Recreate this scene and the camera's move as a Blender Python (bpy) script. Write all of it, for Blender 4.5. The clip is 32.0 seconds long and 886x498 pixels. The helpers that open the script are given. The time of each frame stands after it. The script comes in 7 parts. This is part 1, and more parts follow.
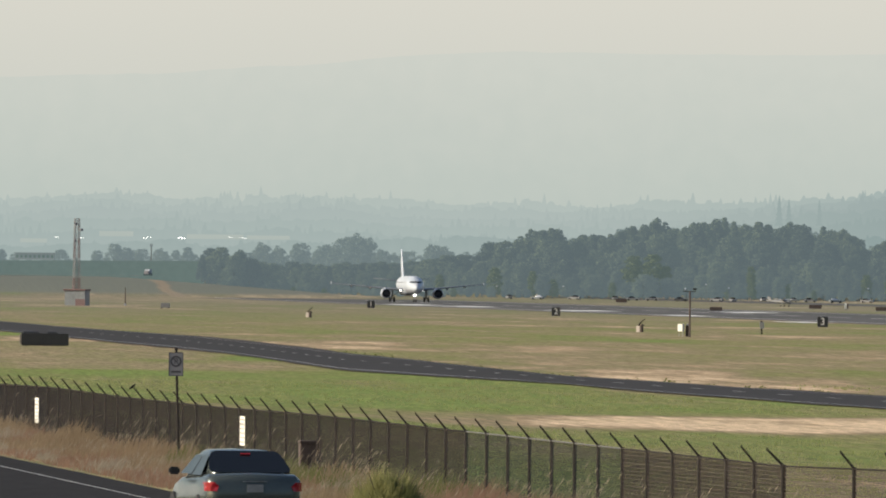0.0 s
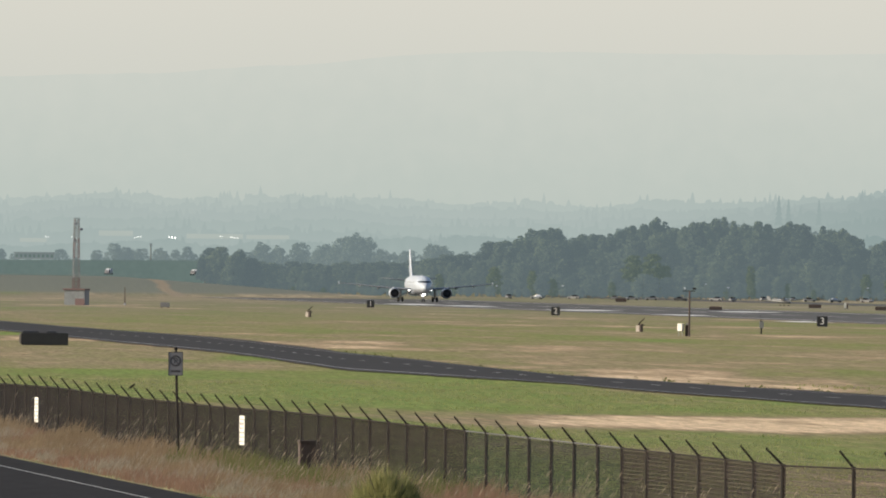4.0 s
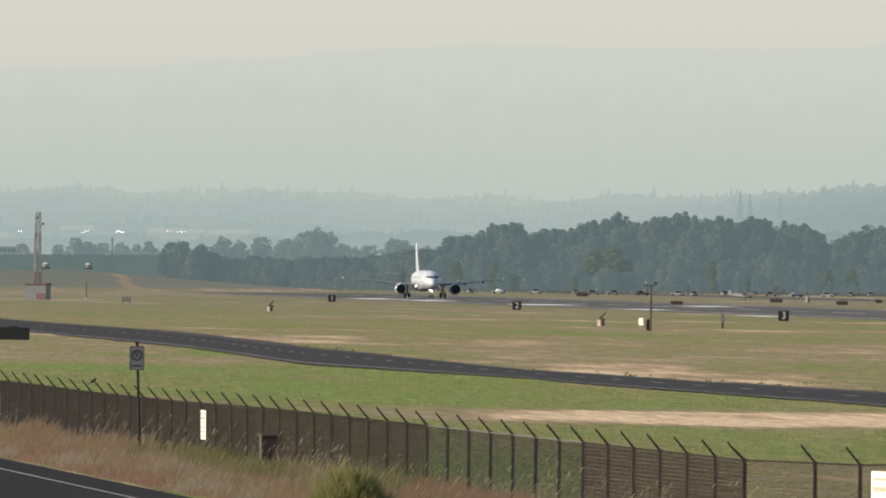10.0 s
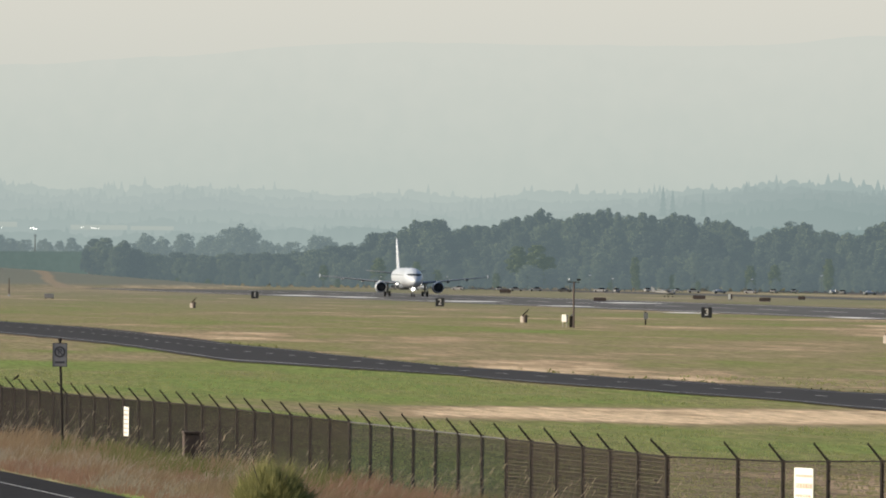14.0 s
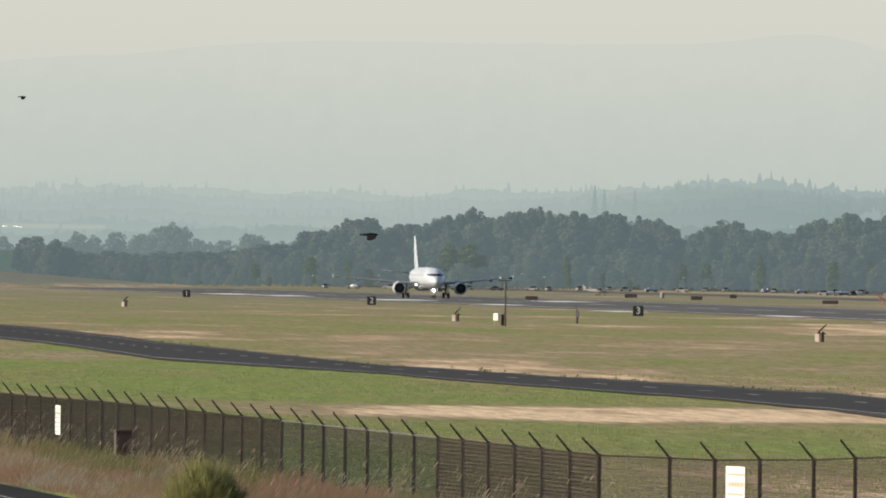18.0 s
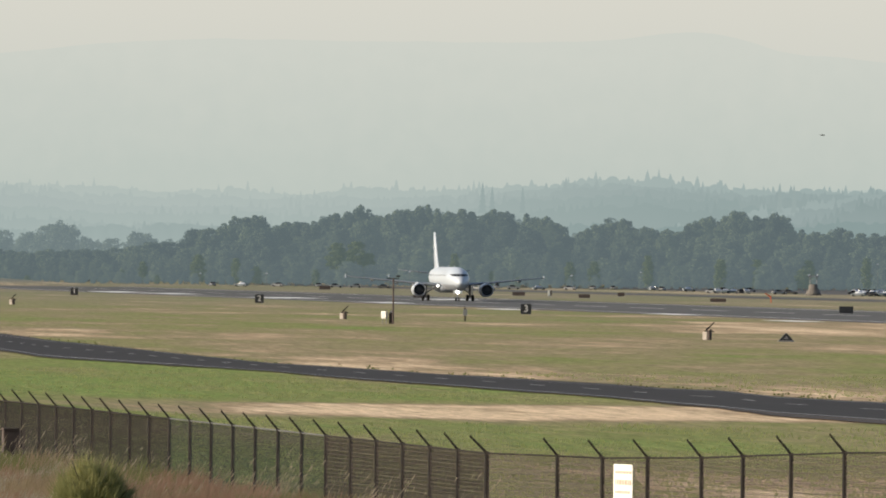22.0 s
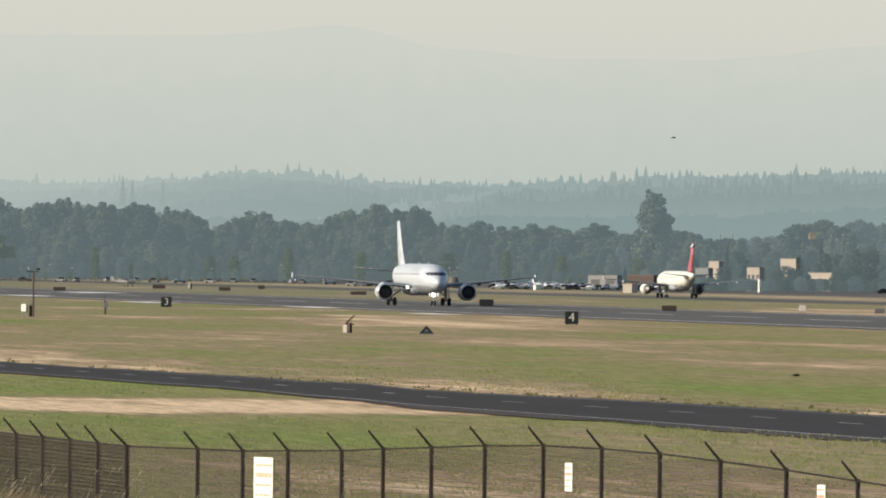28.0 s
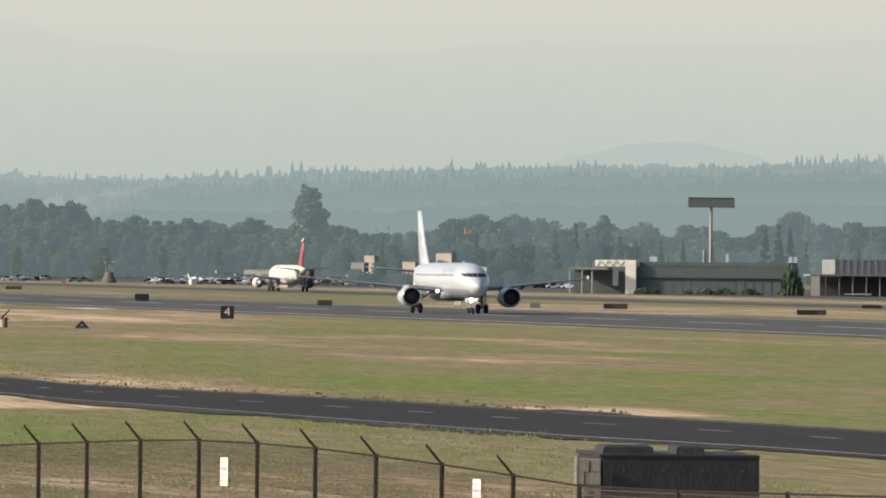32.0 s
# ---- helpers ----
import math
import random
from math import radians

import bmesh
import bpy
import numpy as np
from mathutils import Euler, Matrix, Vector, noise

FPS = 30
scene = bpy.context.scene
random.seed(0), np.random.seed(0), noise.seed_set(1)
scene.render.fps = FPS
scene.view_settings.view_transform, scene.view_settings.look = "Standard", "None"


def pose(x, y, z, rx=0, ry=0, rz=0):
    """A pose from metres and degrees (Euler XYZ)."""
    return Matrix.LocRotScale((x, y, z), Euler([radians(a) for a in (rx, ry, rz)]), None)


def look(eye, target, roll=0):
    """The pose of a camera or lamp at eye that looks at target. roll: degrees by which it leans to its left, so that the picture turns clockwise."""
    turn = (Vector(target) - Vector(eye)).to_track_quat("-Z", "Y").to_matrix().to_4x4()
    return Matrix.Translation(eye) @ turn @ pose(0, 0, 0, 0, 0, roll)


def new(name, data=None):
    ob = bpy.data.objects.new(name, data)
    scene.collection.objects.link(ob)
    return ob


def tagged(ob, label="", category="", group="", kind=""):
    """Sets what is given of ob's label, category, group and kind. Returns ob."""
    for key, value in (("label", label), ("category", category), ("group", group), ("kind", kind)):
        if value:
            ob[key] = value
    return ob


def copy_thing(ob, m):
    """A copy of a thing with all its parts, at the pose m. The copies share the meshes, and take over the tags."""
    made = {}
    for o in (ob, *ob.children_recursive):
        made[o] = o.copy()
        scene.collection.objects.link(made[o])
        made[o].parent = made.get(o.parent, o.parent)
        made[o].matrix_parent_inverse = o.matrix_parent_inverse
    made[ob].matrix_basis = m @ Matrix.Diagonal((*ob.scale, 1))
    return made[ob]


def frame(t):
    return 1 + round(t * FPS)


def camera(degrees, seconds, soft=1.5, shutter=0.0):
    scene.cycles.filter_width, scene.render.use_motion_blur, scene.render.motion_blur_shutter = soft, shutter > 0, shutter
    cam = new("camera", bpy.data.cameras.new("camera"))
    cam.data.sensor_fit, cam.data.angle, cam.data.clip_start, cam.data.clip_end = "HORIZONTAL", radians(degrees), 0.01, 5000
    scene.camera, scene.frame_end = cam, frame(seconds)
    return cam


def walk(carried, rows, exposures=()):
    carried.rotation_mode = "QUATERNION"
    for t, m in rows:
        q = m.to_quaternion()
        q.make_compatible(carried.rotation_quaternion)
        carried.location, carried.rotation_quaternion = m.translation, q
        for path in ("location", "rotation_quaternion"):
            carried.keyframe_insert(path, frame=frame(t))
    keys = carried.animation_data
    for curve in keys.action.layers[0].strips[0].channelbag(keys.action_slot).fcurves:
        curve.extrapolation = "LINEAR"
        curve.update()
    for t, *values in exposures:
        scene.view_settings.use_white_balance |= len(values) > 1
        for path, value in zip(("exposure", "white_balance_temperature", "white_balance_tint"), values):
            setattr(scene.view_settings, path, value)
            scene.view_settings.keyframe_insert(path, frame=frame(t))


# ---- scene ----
# ---------------------------------------------------------------- camera: a long lens on a tripod that pans to the right
EYE = (0.0, 0.0, 6.4)
PAN = [  # seconds, yaw, pitch in degrees
    (0, 0.0000, 0.1324), (0.5, -0.0005, 0.1324), (1, -0.0005, 0.1327), (1.5, -0.0005, 0.1327), (2, -0.0005,
    0.1324), (2.5, -0.0007, 0.1324), (3, -0.0002, 0.1312), (3.5, -0.0005, 0.1306), (5.5, -0.0111, 0.1221), (6,
    -0.0186, 0.1167), (6.5, -0.0405, 0.1122), (7, -0.0589, 0.1103), (7.5, -0.0816, 0.1081), (8, -0.1172, 0.1064),
    (8.5, -0.1471, 0.1048), (9, -0.1678, 0.1026), (9.5, -0.1890, 0.1028), (10, -0.2029, 0.1030), (10.5, -0.2224,
    0.1010), (11, -0.2638, 0.0989), (11.5, -0.3103, 0.0965), (12, -0.3543, 0.0953), (12.5, -0.4099, 0.0925), (13,
    -0.4685, 0.0923), (13.5, -0.5360, 0.0915), (14, -0.6035, 0.0894), (14.5, -0.6532, 0.0896), (16.5, -0.8257,
    0.0871), (17, -0.8740, 0.0870), (17.5, -0.9227, 0.0850), (18, -0.9586, 0.0854), (18.5, -0.9947, 0.0847), (19,
    -1.0491, 0.0848), (19.5, -1.1174, 0.0843), (20, -1.1878, 0.0838), (20.5, -1.2597, 0.0827), (21, -1.3542,
    0.0828), (21.5, -1.4492, 0.0829), (22, -1.5422, 0.0805), (22.5, -1.6505, 0.0801), (23, -1.7950, 0.0779),
    (23.5, -1.9324, 0.0763), (24, -2.0460, 0.0757), (24.5, -2.1923, 0.0732), (25, -2.3637, 0.0721), (25.5,
    -2.5496, 0.0713), (27.5, -3.2048, 0.0642), (28, -3.4125, 0.0623), (28.5, -3.5899, 0.0613), (29, -3.7703,
    0.0603), (29.5, -3.9789, 0.0582), (30, -4.2047, 0.0569), (30.5, -4.4133, 0.0575), (31, -4.6342, 0.0556),
    (31.5, -4.9067, 0.0538), (32, -5.2036, 0.0517)]
cam = camera(4.605, 32.0, soft=1.85)
walk(cam, [(t, pose(*EYE, 90 + pitch, -0.573, yaw)) for t, yaw, pitch in PAN])

# ---------------------------------------------------------------- world, sun
SUN = Vector((-0.91, -0.12, 0.40)).normalized()
world = bpy.data.worlds.new("world")
scene.world = world
world.use_nodes = True
wn = world.node_tree
sky = wn.nodes.new("ShaderNodeTexSky")
sky.sky_type, sky.sun_disc = "NISHITA", False
sky.sun_elevation, sky.sun_rotation = math.asin(SUN.z), math.atan2(SUN.x, SUN.y)
sky.dust_density, sky.air_density = 3.0, 1.0
wn.nodes["Background"].inputs["Strength"].default_value = 0.15
wn.links.new(sky.outputs[0], wn.nodes["Background"].inputs["Color"])
sun = new("sun", bpy.data.lights.new("sun", "SUN"))
sun.data.energy, sun.data.angle, sun.data.color = 4.8, radians(0.6), (1.0, 0.90, 0.74)
sun.matrix_world = look((0, 0, 60), Vector((0, 0, 60)) - SUN)
scene.view_settings.exposure = 0.0


# ---------------------------------------------------------------- materials
def lin(h):
    c = [int(h[i:i + 2], 16) / 255 for i in (0, 2, 4)]
    return tuple(v / 12.92 if v <= 0.04045 else ((v + 0.055) / 1.055) ** 2.4 for v in c) + (1.0,)


def mat(name, colour, rough=0.7, metal=0.0, vary=0.25, scale=4.0, bump=0.0, second=None, stretch=(1, 1, 1), glow=0.0, objvar=0.0, spec=0.5, coat=0.0, sheer=0.0, haze_glow=None):
    """A surface with a coarse and a fine variation of its colour, and a fine relief."""
    m = bpy.data.materials.new(name)
    m.use_nodes = True
    n, l = m.node_tree.nodes, m.node_tree.links
    b = n["Principled BSDF"]
    b.inputs["Roughness"].default_value, b.inputs["Metallic"].default_value = rough, metal
    b.inputs["Specular IOR Level"].default_value = spec
    b.inputs["Coat Weight"].default_value = coat
    co = n.new("ShaderNodeTexCoord")
    mp = n.new("ShaderNodeMapping")
    mp.inputs["Scale"].default_value = stretch
    l.new(co.outputs["Object"], mp.inputs["Vector"])
    big, fine = n.new("ShaderNodeTexNoise"), n.new("ShaderNodeTexNoise")
    for node, k, d in ((big, scale, 4), (fine, scale * 9, 3)):
        node.inputs["Scale"].default_value, node.inputs["Detail"].default_value = k, d
        l.new(mp.outputs[0], node.inputs["Vector"])
    add = n.new("ShaderNodeMath")
    add.operation = "ADD"
    l.new(big.outputs["Fac"], add.inputs[0]), l.new(fine.outputs["Fac"], add.inputs[1])
    last = add.outputs[0]
    if objvar:
        info = n.new("ShaderNodeObjectInfo")
        mul = n.new("ShaderNodeMath")
        mul.operation, mul.inputs[1].default_value, mul.inputs[2].default_value = "MULTIPLY_ADD", objvar, -objvar / 2
        l.new(info.outputs["Random"], mul.inputs[0])
        more = n.new("ShaderNodeMath")
        l.new(last, more.inputs[0]), l.new(mul.outputs[0], more.inputs[1])
        last = more.outputs[0]
    rng = n.new("ShaderNodeMapRange")
    rng.inputs["From Min"].default_value, rng.inputs["From Max"].default_value = 0.65, 1.35
    l.new(last, rng.inputs["Value"])
    mix = n.new("ShaderNodeMix")
    mix.data_type = "RGBA"
    c = lin(colour) if isinstance(colour, str) else (*colour, 1)
    d = (lin(second) if isinstance(second, str) else (*second, 1)) if second else tuple(v * (1 - vary) for v in c[:3]) + (1,)
    e = c if second else tuple(min(1, v * (1 + vary * 0.6)) for v in c[:3]) + (1,)
    mix.inputs["A"].default_value, mix.inputs["B"].default_value = d, e
    l.new(rng.outputs[0], mix.inputs["Factor"])
    l.new(mix.outputs["Result"], b.inputs["Base Color"])
    if bump:
        bp = n.new("ShaderNodeBump")
        bp.inputs["Strength"].default_value, bp.inputs["Distance"].default_value = bump, 0.05
        l.new(fine.outputs["Fac"], bp.inputs["Height"]), l.new(bp.outputs[0], b.inputs["Normal"])
    if sheer:    # light that comes through leaves and blades
        tr, ms = n.new("ShaderNodeBsdfTranslucent"), n.new("ShaderNodeMixShader")
        l.new(mix.outputs["Result"], tr.inputs["Color"])
        ms.inputs[0].default_value = sheer
        l.new(b.outputs[0], ms.inputs[1]), l.new(tr.outputs[0], ms.inputs[2])
        l.new(ms.outputs[0], n["Material Output"].inputs["Surface"])
    if haze_glow:      # haze put into far woods and walls as a glow of their own
        b.inputs["Emission Color"].default_value, b.inputs["Emission Strength"].default_value = (*haze_glow, 1), 1 / (1 - sheer)
    if glow:
        b.inputs["Emission Color"].default_value, b.inputs["Emission Strength"].default_value = c, glow
    return m


def glass(name, tint, rough=0.05):
    m = mat(name, tint, rough=rough, vary=0.1, spec=0.2)
    return m


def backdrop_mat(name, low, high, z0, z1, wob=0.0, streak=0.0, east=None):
    """A plain far distance: haze is painted into its glow, which runs from one colour to another with height."""
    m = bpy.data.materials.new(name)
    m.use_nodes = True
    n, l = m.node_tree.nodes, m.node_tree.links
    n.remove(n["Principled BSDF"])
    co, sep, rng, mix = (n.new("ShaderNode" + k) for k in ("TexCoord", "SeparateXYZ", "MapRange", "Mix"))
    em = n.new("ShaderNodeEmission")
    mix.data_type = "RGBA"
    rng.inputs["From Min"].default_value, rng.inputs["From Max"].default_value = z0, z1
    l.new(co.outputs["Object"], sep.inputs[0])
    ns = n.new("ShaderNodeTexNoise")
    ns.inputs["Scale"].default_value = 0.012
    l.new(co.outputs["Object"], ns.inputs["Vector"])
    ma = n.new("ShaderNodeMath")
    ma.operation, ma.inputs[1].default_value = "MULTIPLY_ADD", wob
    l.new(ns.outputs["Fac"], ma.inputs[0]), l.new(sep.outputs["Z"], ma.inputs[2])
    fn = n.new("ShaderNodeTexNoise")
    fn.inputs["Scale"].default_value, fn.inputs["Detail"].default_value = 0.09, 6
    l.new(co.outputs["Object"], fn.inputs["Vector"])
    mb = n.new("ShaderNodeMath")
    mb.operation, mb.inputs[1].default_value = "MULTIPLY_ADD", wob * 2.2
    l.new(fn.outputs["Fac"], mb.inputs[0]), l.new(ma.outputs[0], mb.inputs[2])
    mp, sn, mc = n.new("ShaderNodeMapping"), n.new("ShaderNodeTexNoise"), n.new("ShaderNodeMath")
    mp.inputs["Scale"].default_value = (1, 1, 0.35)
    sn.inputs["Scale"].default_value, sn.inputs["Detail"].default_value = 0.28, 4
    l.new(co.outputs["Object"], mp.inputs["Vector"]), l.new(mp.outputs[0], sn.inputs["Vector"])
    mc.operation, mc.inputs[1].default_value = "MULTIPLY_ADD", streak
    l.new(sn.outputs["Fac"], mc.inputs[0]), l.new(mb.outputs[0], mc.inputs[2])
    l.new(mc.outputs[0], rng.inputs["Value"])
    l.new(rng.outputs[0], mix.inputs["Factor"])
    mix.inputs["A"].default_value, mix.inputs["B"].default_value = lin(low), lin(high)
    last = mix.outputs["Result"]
    if east:     # less haze is painted towards one end: colours there, and from where to where
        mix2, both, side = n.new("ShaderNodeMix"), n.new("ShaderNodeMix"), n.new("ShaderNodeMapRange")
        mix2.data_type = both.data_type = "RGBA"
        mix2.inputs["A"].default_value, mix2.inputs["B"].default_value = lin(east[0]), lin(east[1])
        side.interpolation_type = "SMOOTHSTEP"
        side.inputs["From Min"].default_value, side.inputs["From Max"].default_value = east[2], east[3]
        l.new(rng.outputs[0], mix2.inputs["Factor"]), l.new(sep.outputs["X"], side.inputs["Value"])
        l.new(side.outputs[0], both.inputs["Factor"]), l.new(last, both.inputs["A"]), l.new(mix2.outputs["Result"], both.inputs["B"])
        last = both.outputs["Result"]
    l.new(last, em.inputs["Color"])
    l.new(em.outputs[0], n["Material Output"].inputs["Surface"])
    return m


M = {}
M["wing"] = mat("grey_wing_paint", (0.13, 0.145, 0.16), 0.45, vary=0.12, scale=0.6)
M["soil"] = mat("dark_soil", (0.034, 0.022, 0.018), 0.95, vary=0.4, scale=0.4, bump=0.4)
M["asphalt"] = mat("asphalt", (0.060, 0.058, 0.056), 0.9, vary=0.3, scale=0.05, bump=0.3, stretch=(1, 0.15, 1))
M["asphalt_new"] = mat("road_asphalt", (0.0225, 0.021, 0.0225), 0.95, vary=0.3, scale=0.3, bump=0.3, stretch=(1, 0.2, 1), spec=0.25)
M["asphalt_dike"] = mat("dark_road_asphalt", (0.020, 0.0185, 0.019), 0.95, vary=0.3, scale=0.3, bump=0.3, stretch=(1, 0.2, 1), spec=0.1)
M["worn_paint"] = mat("worn_line_paint", (0.42, 0.42, 0.41), 0.8, vary=0.4, scale=0.7)
M["paint"] = mat("line_paint", (0.62, 0.62, 0.58), 0.7, vary=0.35, scale=0.5)
M["paint_bright"] = mat("fresh_line_paint", (0.80, 0.80, 0.77), 0.7, vary=0.2, scale=0.3)
# white tinted cool in its colour, to offset the warm sunlight
M["white"] = mat("cool_white_paint", (0.46, 0.50, 0.55), 0.34, vary=0.08, scale=0.6, coat=0.2)
M["cream"] = mat("cream_paint", (0.60, 0.61, 0.57), 0.4, vary=0.08, scale=0.5)
M["belly"] = mat("grey_belly_paint", (0.30, 0.32, 0.35), 0.35, vary=0.1, scale=0.6)
M["metal"] = mat("bare_metal", (0.50, 0.51, 0.53), 0.3, 0.9, vary=0.12, scale=2)
M["steel"] = mat("grey_steel", (0.30, 0.30, 0.30), 0.5, 0.6, vary=0.25, scale=3)
M["galv"] = mat("dark_steel", (0.027, 0.023, 0.021), 0.9, 0.0, vary=0.35, scale=3, objvar=0.3, spec=0.2)
M["galv_bright"] = mat("galvanised_steel", (0.34, 0.34, 0.33), 0.45, 0.6, vary=0.3, scale=3)
M["wire"] = mat("rusty_chain_link_wire", (0.082, 0.060, 0.046), 0.8, 0.0, vary=0.3, scale=2)
M["dark"] = mat("dark_rubber", (0.018, 0.018, 0.02), 0.7, vary=0.3, scale=3)
M["black"] = mat("black_paint", (0.022, 0.023, 0.025), 0.55, vary=0.3, scale=1.5)
M["box_steel"] = mat("dark_weathered_steel", (0.034, 0.036, 0.042), 0.7, vary=0.0, second=(0.013, 0.014, 0.017), scale=1.6, bump=0.2, stretch=(1.5, 1.5, 0.7))
M["blue"] = mat("pale_slate_blue_paint", (0.38, 0.41, 0.48), 0.4, vary=0.1, scale=1)
# red and white muted in their colour to stand for haze
M["dull_red"] = mat("haze_muted_red_paint", (0.155, 0.10, 0.10), 0.7, vary=0.2, scale=0.6)
M["dull_white"] = mat("haze_muted_white_paint", (0.22, 0.225, 0.23), 0.7, vary=0.15, scale=0.6)
M["red"] = mat("red_paint", (0.30, 0.075, 0.10), 0.4, vary=0.12, scale=1)
M["orange"] = mat("orange_red_paint", (0.45, 0.09, 0.03), 0.5, vary=0.2, scale=1)
M["glass"] = glass("dark_glass", (0.006, 0.007, 0.009), 0.12)
M["cabin"] = mat("grey_cabin_window", (0.20, 0.22, 0.25), 0.2, vary=0.1)
M["cockpit"] = glass("cockpit_glass", (0.02, 0.025, 0.03), 0.1)
M["lamp"] = mat("lit_lamp", (1.0, 0.96, 0.88), glow=14.0)
M["lamp_soft"] = mat("lit_lamp_far", (1.0, 0.97, 0.9), glow=4.0)
M["brake"] = mat("red_tail_lamp", (0.28, 0.012, 0.022), rough=0.15, vary=0.4, scale=9, glow=0.03)
M["tail_red"] = mat("red_lens", (0.5, 0.02, 0.03), 0.15, vary=0.2, glow=0.3)
M["concrete"] = mat("weathered_concrete", (0.33, 0.30, 0.26), 0.9, vary=0.45, scale=1.5, bump=0.5)
M["tan"] = mat("tan_wall", (0.40, 0.355, 0.31), 0.8, vary=0.15, scale=0.3)
M["grey_wall"] = mat("grey_wall", (0.20, 0.22, 0.23), 0.8, vary=0.2, scale=0.2)
M["brown_wall"] = mat("dark_grey_wall", (0.105, 0.105, 0.112), 0.8, vary=0.2, scale=0.2)
M["slate"] = mat("grey_blue_wall", (0.090, 0.114, 0.120), 0.7, vary=0.2, scale=0.15)
M["portal"] = mat("cream_render", (0.82, 0.79, 0.70), 0.8, vary=0.12, scale=0.6)
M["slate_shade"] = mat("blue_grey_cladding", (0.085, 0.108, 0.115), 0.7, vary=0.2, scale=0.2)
M["roof"] = mat("grey_roof", (0.22, 0.23, 0.23), 0.8, vary=0.2, scale=0.2)
M["bark"] = mat("bark", (0.06, 0.055, 0.05), 0.9, vary=0.3, scale=0.8)
# the emission of far bark, leaves and needles stands for haze
M["far_bark"] = mat("hazy_bark", (0.06, 0.058, 0.05), 0.9, vary=0.3, scale=0.8, haze_glow=(0.074, 0.098, 0.098))
M["leaf"] = mat("hazy_green_foliage", (0.072, 0.090, 0.050), 0.9, vary=0.0, second=(0.036, 0.050, 0.036), scale=0.12, objvar=0.7, spec=0.05, sheer=0.3, haze_glow=(0.104, 0.134, 0.147))
M["leaf_far"] = mat("far_hazy_foliage", (0.07, 0.085, 0.06), 0.9, vary=0.0, second=(0.045, 0.06, 0.045), scale=0.12, objvar=0.5, spec=0.05, sheer=0.3, haze_glow=(0.150, 0.190, 0.202))
M["leaf_mid"] = mat("grey_hazy_foliage", (0.075, 0.092, 0.058), 0.9, vary=0.0, second=(0.045, 0.058, 0.044), scale=0.12, objvar=0.7, spec=0.05, sheer=0.3, haze_glow=(0.122, 0.155, 0.170))
M["leaf_light"] = mat("hazy_light_green_foliage", (0.094, 0.114, 0.056), 0.9, vary=0.0, second=(0.065, 0.082, 0.048), scale=0.15, objvar=0.4, spec=0.05, sheer=0.3, haze_glow=(0.080, 0.105, 0.104))
M["needle"] = mat("hazy_dark_green_needles", (0.062, 0.080, 0.052), 0.9, vary=0.0, second=(0.038, 0.05, 0.038), scale=0.2, objvar=0.5, spec=0.05, sheer=0.3, haze_glow=(0.080, 0.106, 0.112))
M["bush"] = mat("yellow_green_bush_leaves", (0.35, 0.335, 0.145), 0.8, vary=0.0, second=(0.15, 0.16, 0.068), scale=2.5, spec=0.1, sheer=0.4)
M["straw"] = mat("dry_grass", (0.56, 0.42, 0.27), 0.9, vary=0.0, second=(0.30, 0.21, 0.125), scale=0.5, spec=0.1, sheer=0.45)
M["seed"] = mat("pale_seed_heads", (0.52, 0.43, 0.32), 0.9, vary=0.25, scale=2, spec=0.1, sheer=0.45)
M["green_blade"] = mat("green_grass", (0.33, 0.33, 0.14), 0.9, vary=0.0, second=(0.15, 0.165, 0.06), scale=0.6, spec=0.1, sheer=0.4)
M["field_blade"] = mat("field_grass", (0.56, 0.53, 0.27), 0.9, vary=0.0, second=(0.36, 0.41, 0.15), scale=0.4, spec=0.1, sheer=0.5)
M["russet"] = mat("russet_dry_grass", (0.56, 0.36, 0.25), 0.9, vary=0.0, second=(0.32, 0.19, 0.13), scale=0.5, spec=0.1, sheer=0.45)
M["car_paint"] = mat("green_grey_car_paint", (0.055, 0.068, 0.066), 0.25, 0.3, vary=0.08, scale=1, coat=0.3)
M["rust"] = mat("dull_brown_steel", (0.085, 0.062, 0.054), 0.8, vary=0.3, scale=2)


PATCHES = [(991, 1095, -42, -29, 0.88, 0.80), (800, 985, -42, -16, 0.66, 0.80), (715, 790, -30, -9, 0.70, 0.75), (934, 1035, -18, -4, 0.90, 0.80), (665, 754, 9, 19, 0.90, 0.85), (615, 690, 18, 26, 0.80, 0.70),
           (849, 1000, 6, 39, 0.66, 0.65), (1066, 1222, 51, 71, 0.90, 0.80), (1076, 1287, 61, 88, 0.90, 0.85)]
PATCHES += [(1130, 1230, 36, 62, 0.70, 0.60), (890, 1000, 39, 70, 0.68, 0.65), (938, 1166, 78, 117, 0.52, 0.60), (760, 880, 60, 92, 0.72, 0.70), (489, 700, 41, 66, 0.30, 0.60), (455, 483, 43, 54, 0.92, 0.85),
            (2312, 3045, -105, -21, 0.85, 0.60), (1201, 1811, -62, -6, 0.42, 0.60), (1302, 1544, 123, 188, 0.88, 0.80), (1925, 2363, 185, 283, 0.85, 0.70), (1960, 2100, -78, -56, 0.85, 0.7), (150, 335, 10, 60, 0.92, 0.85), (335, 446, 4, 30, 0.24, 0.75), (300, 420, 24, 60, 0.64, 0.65)]

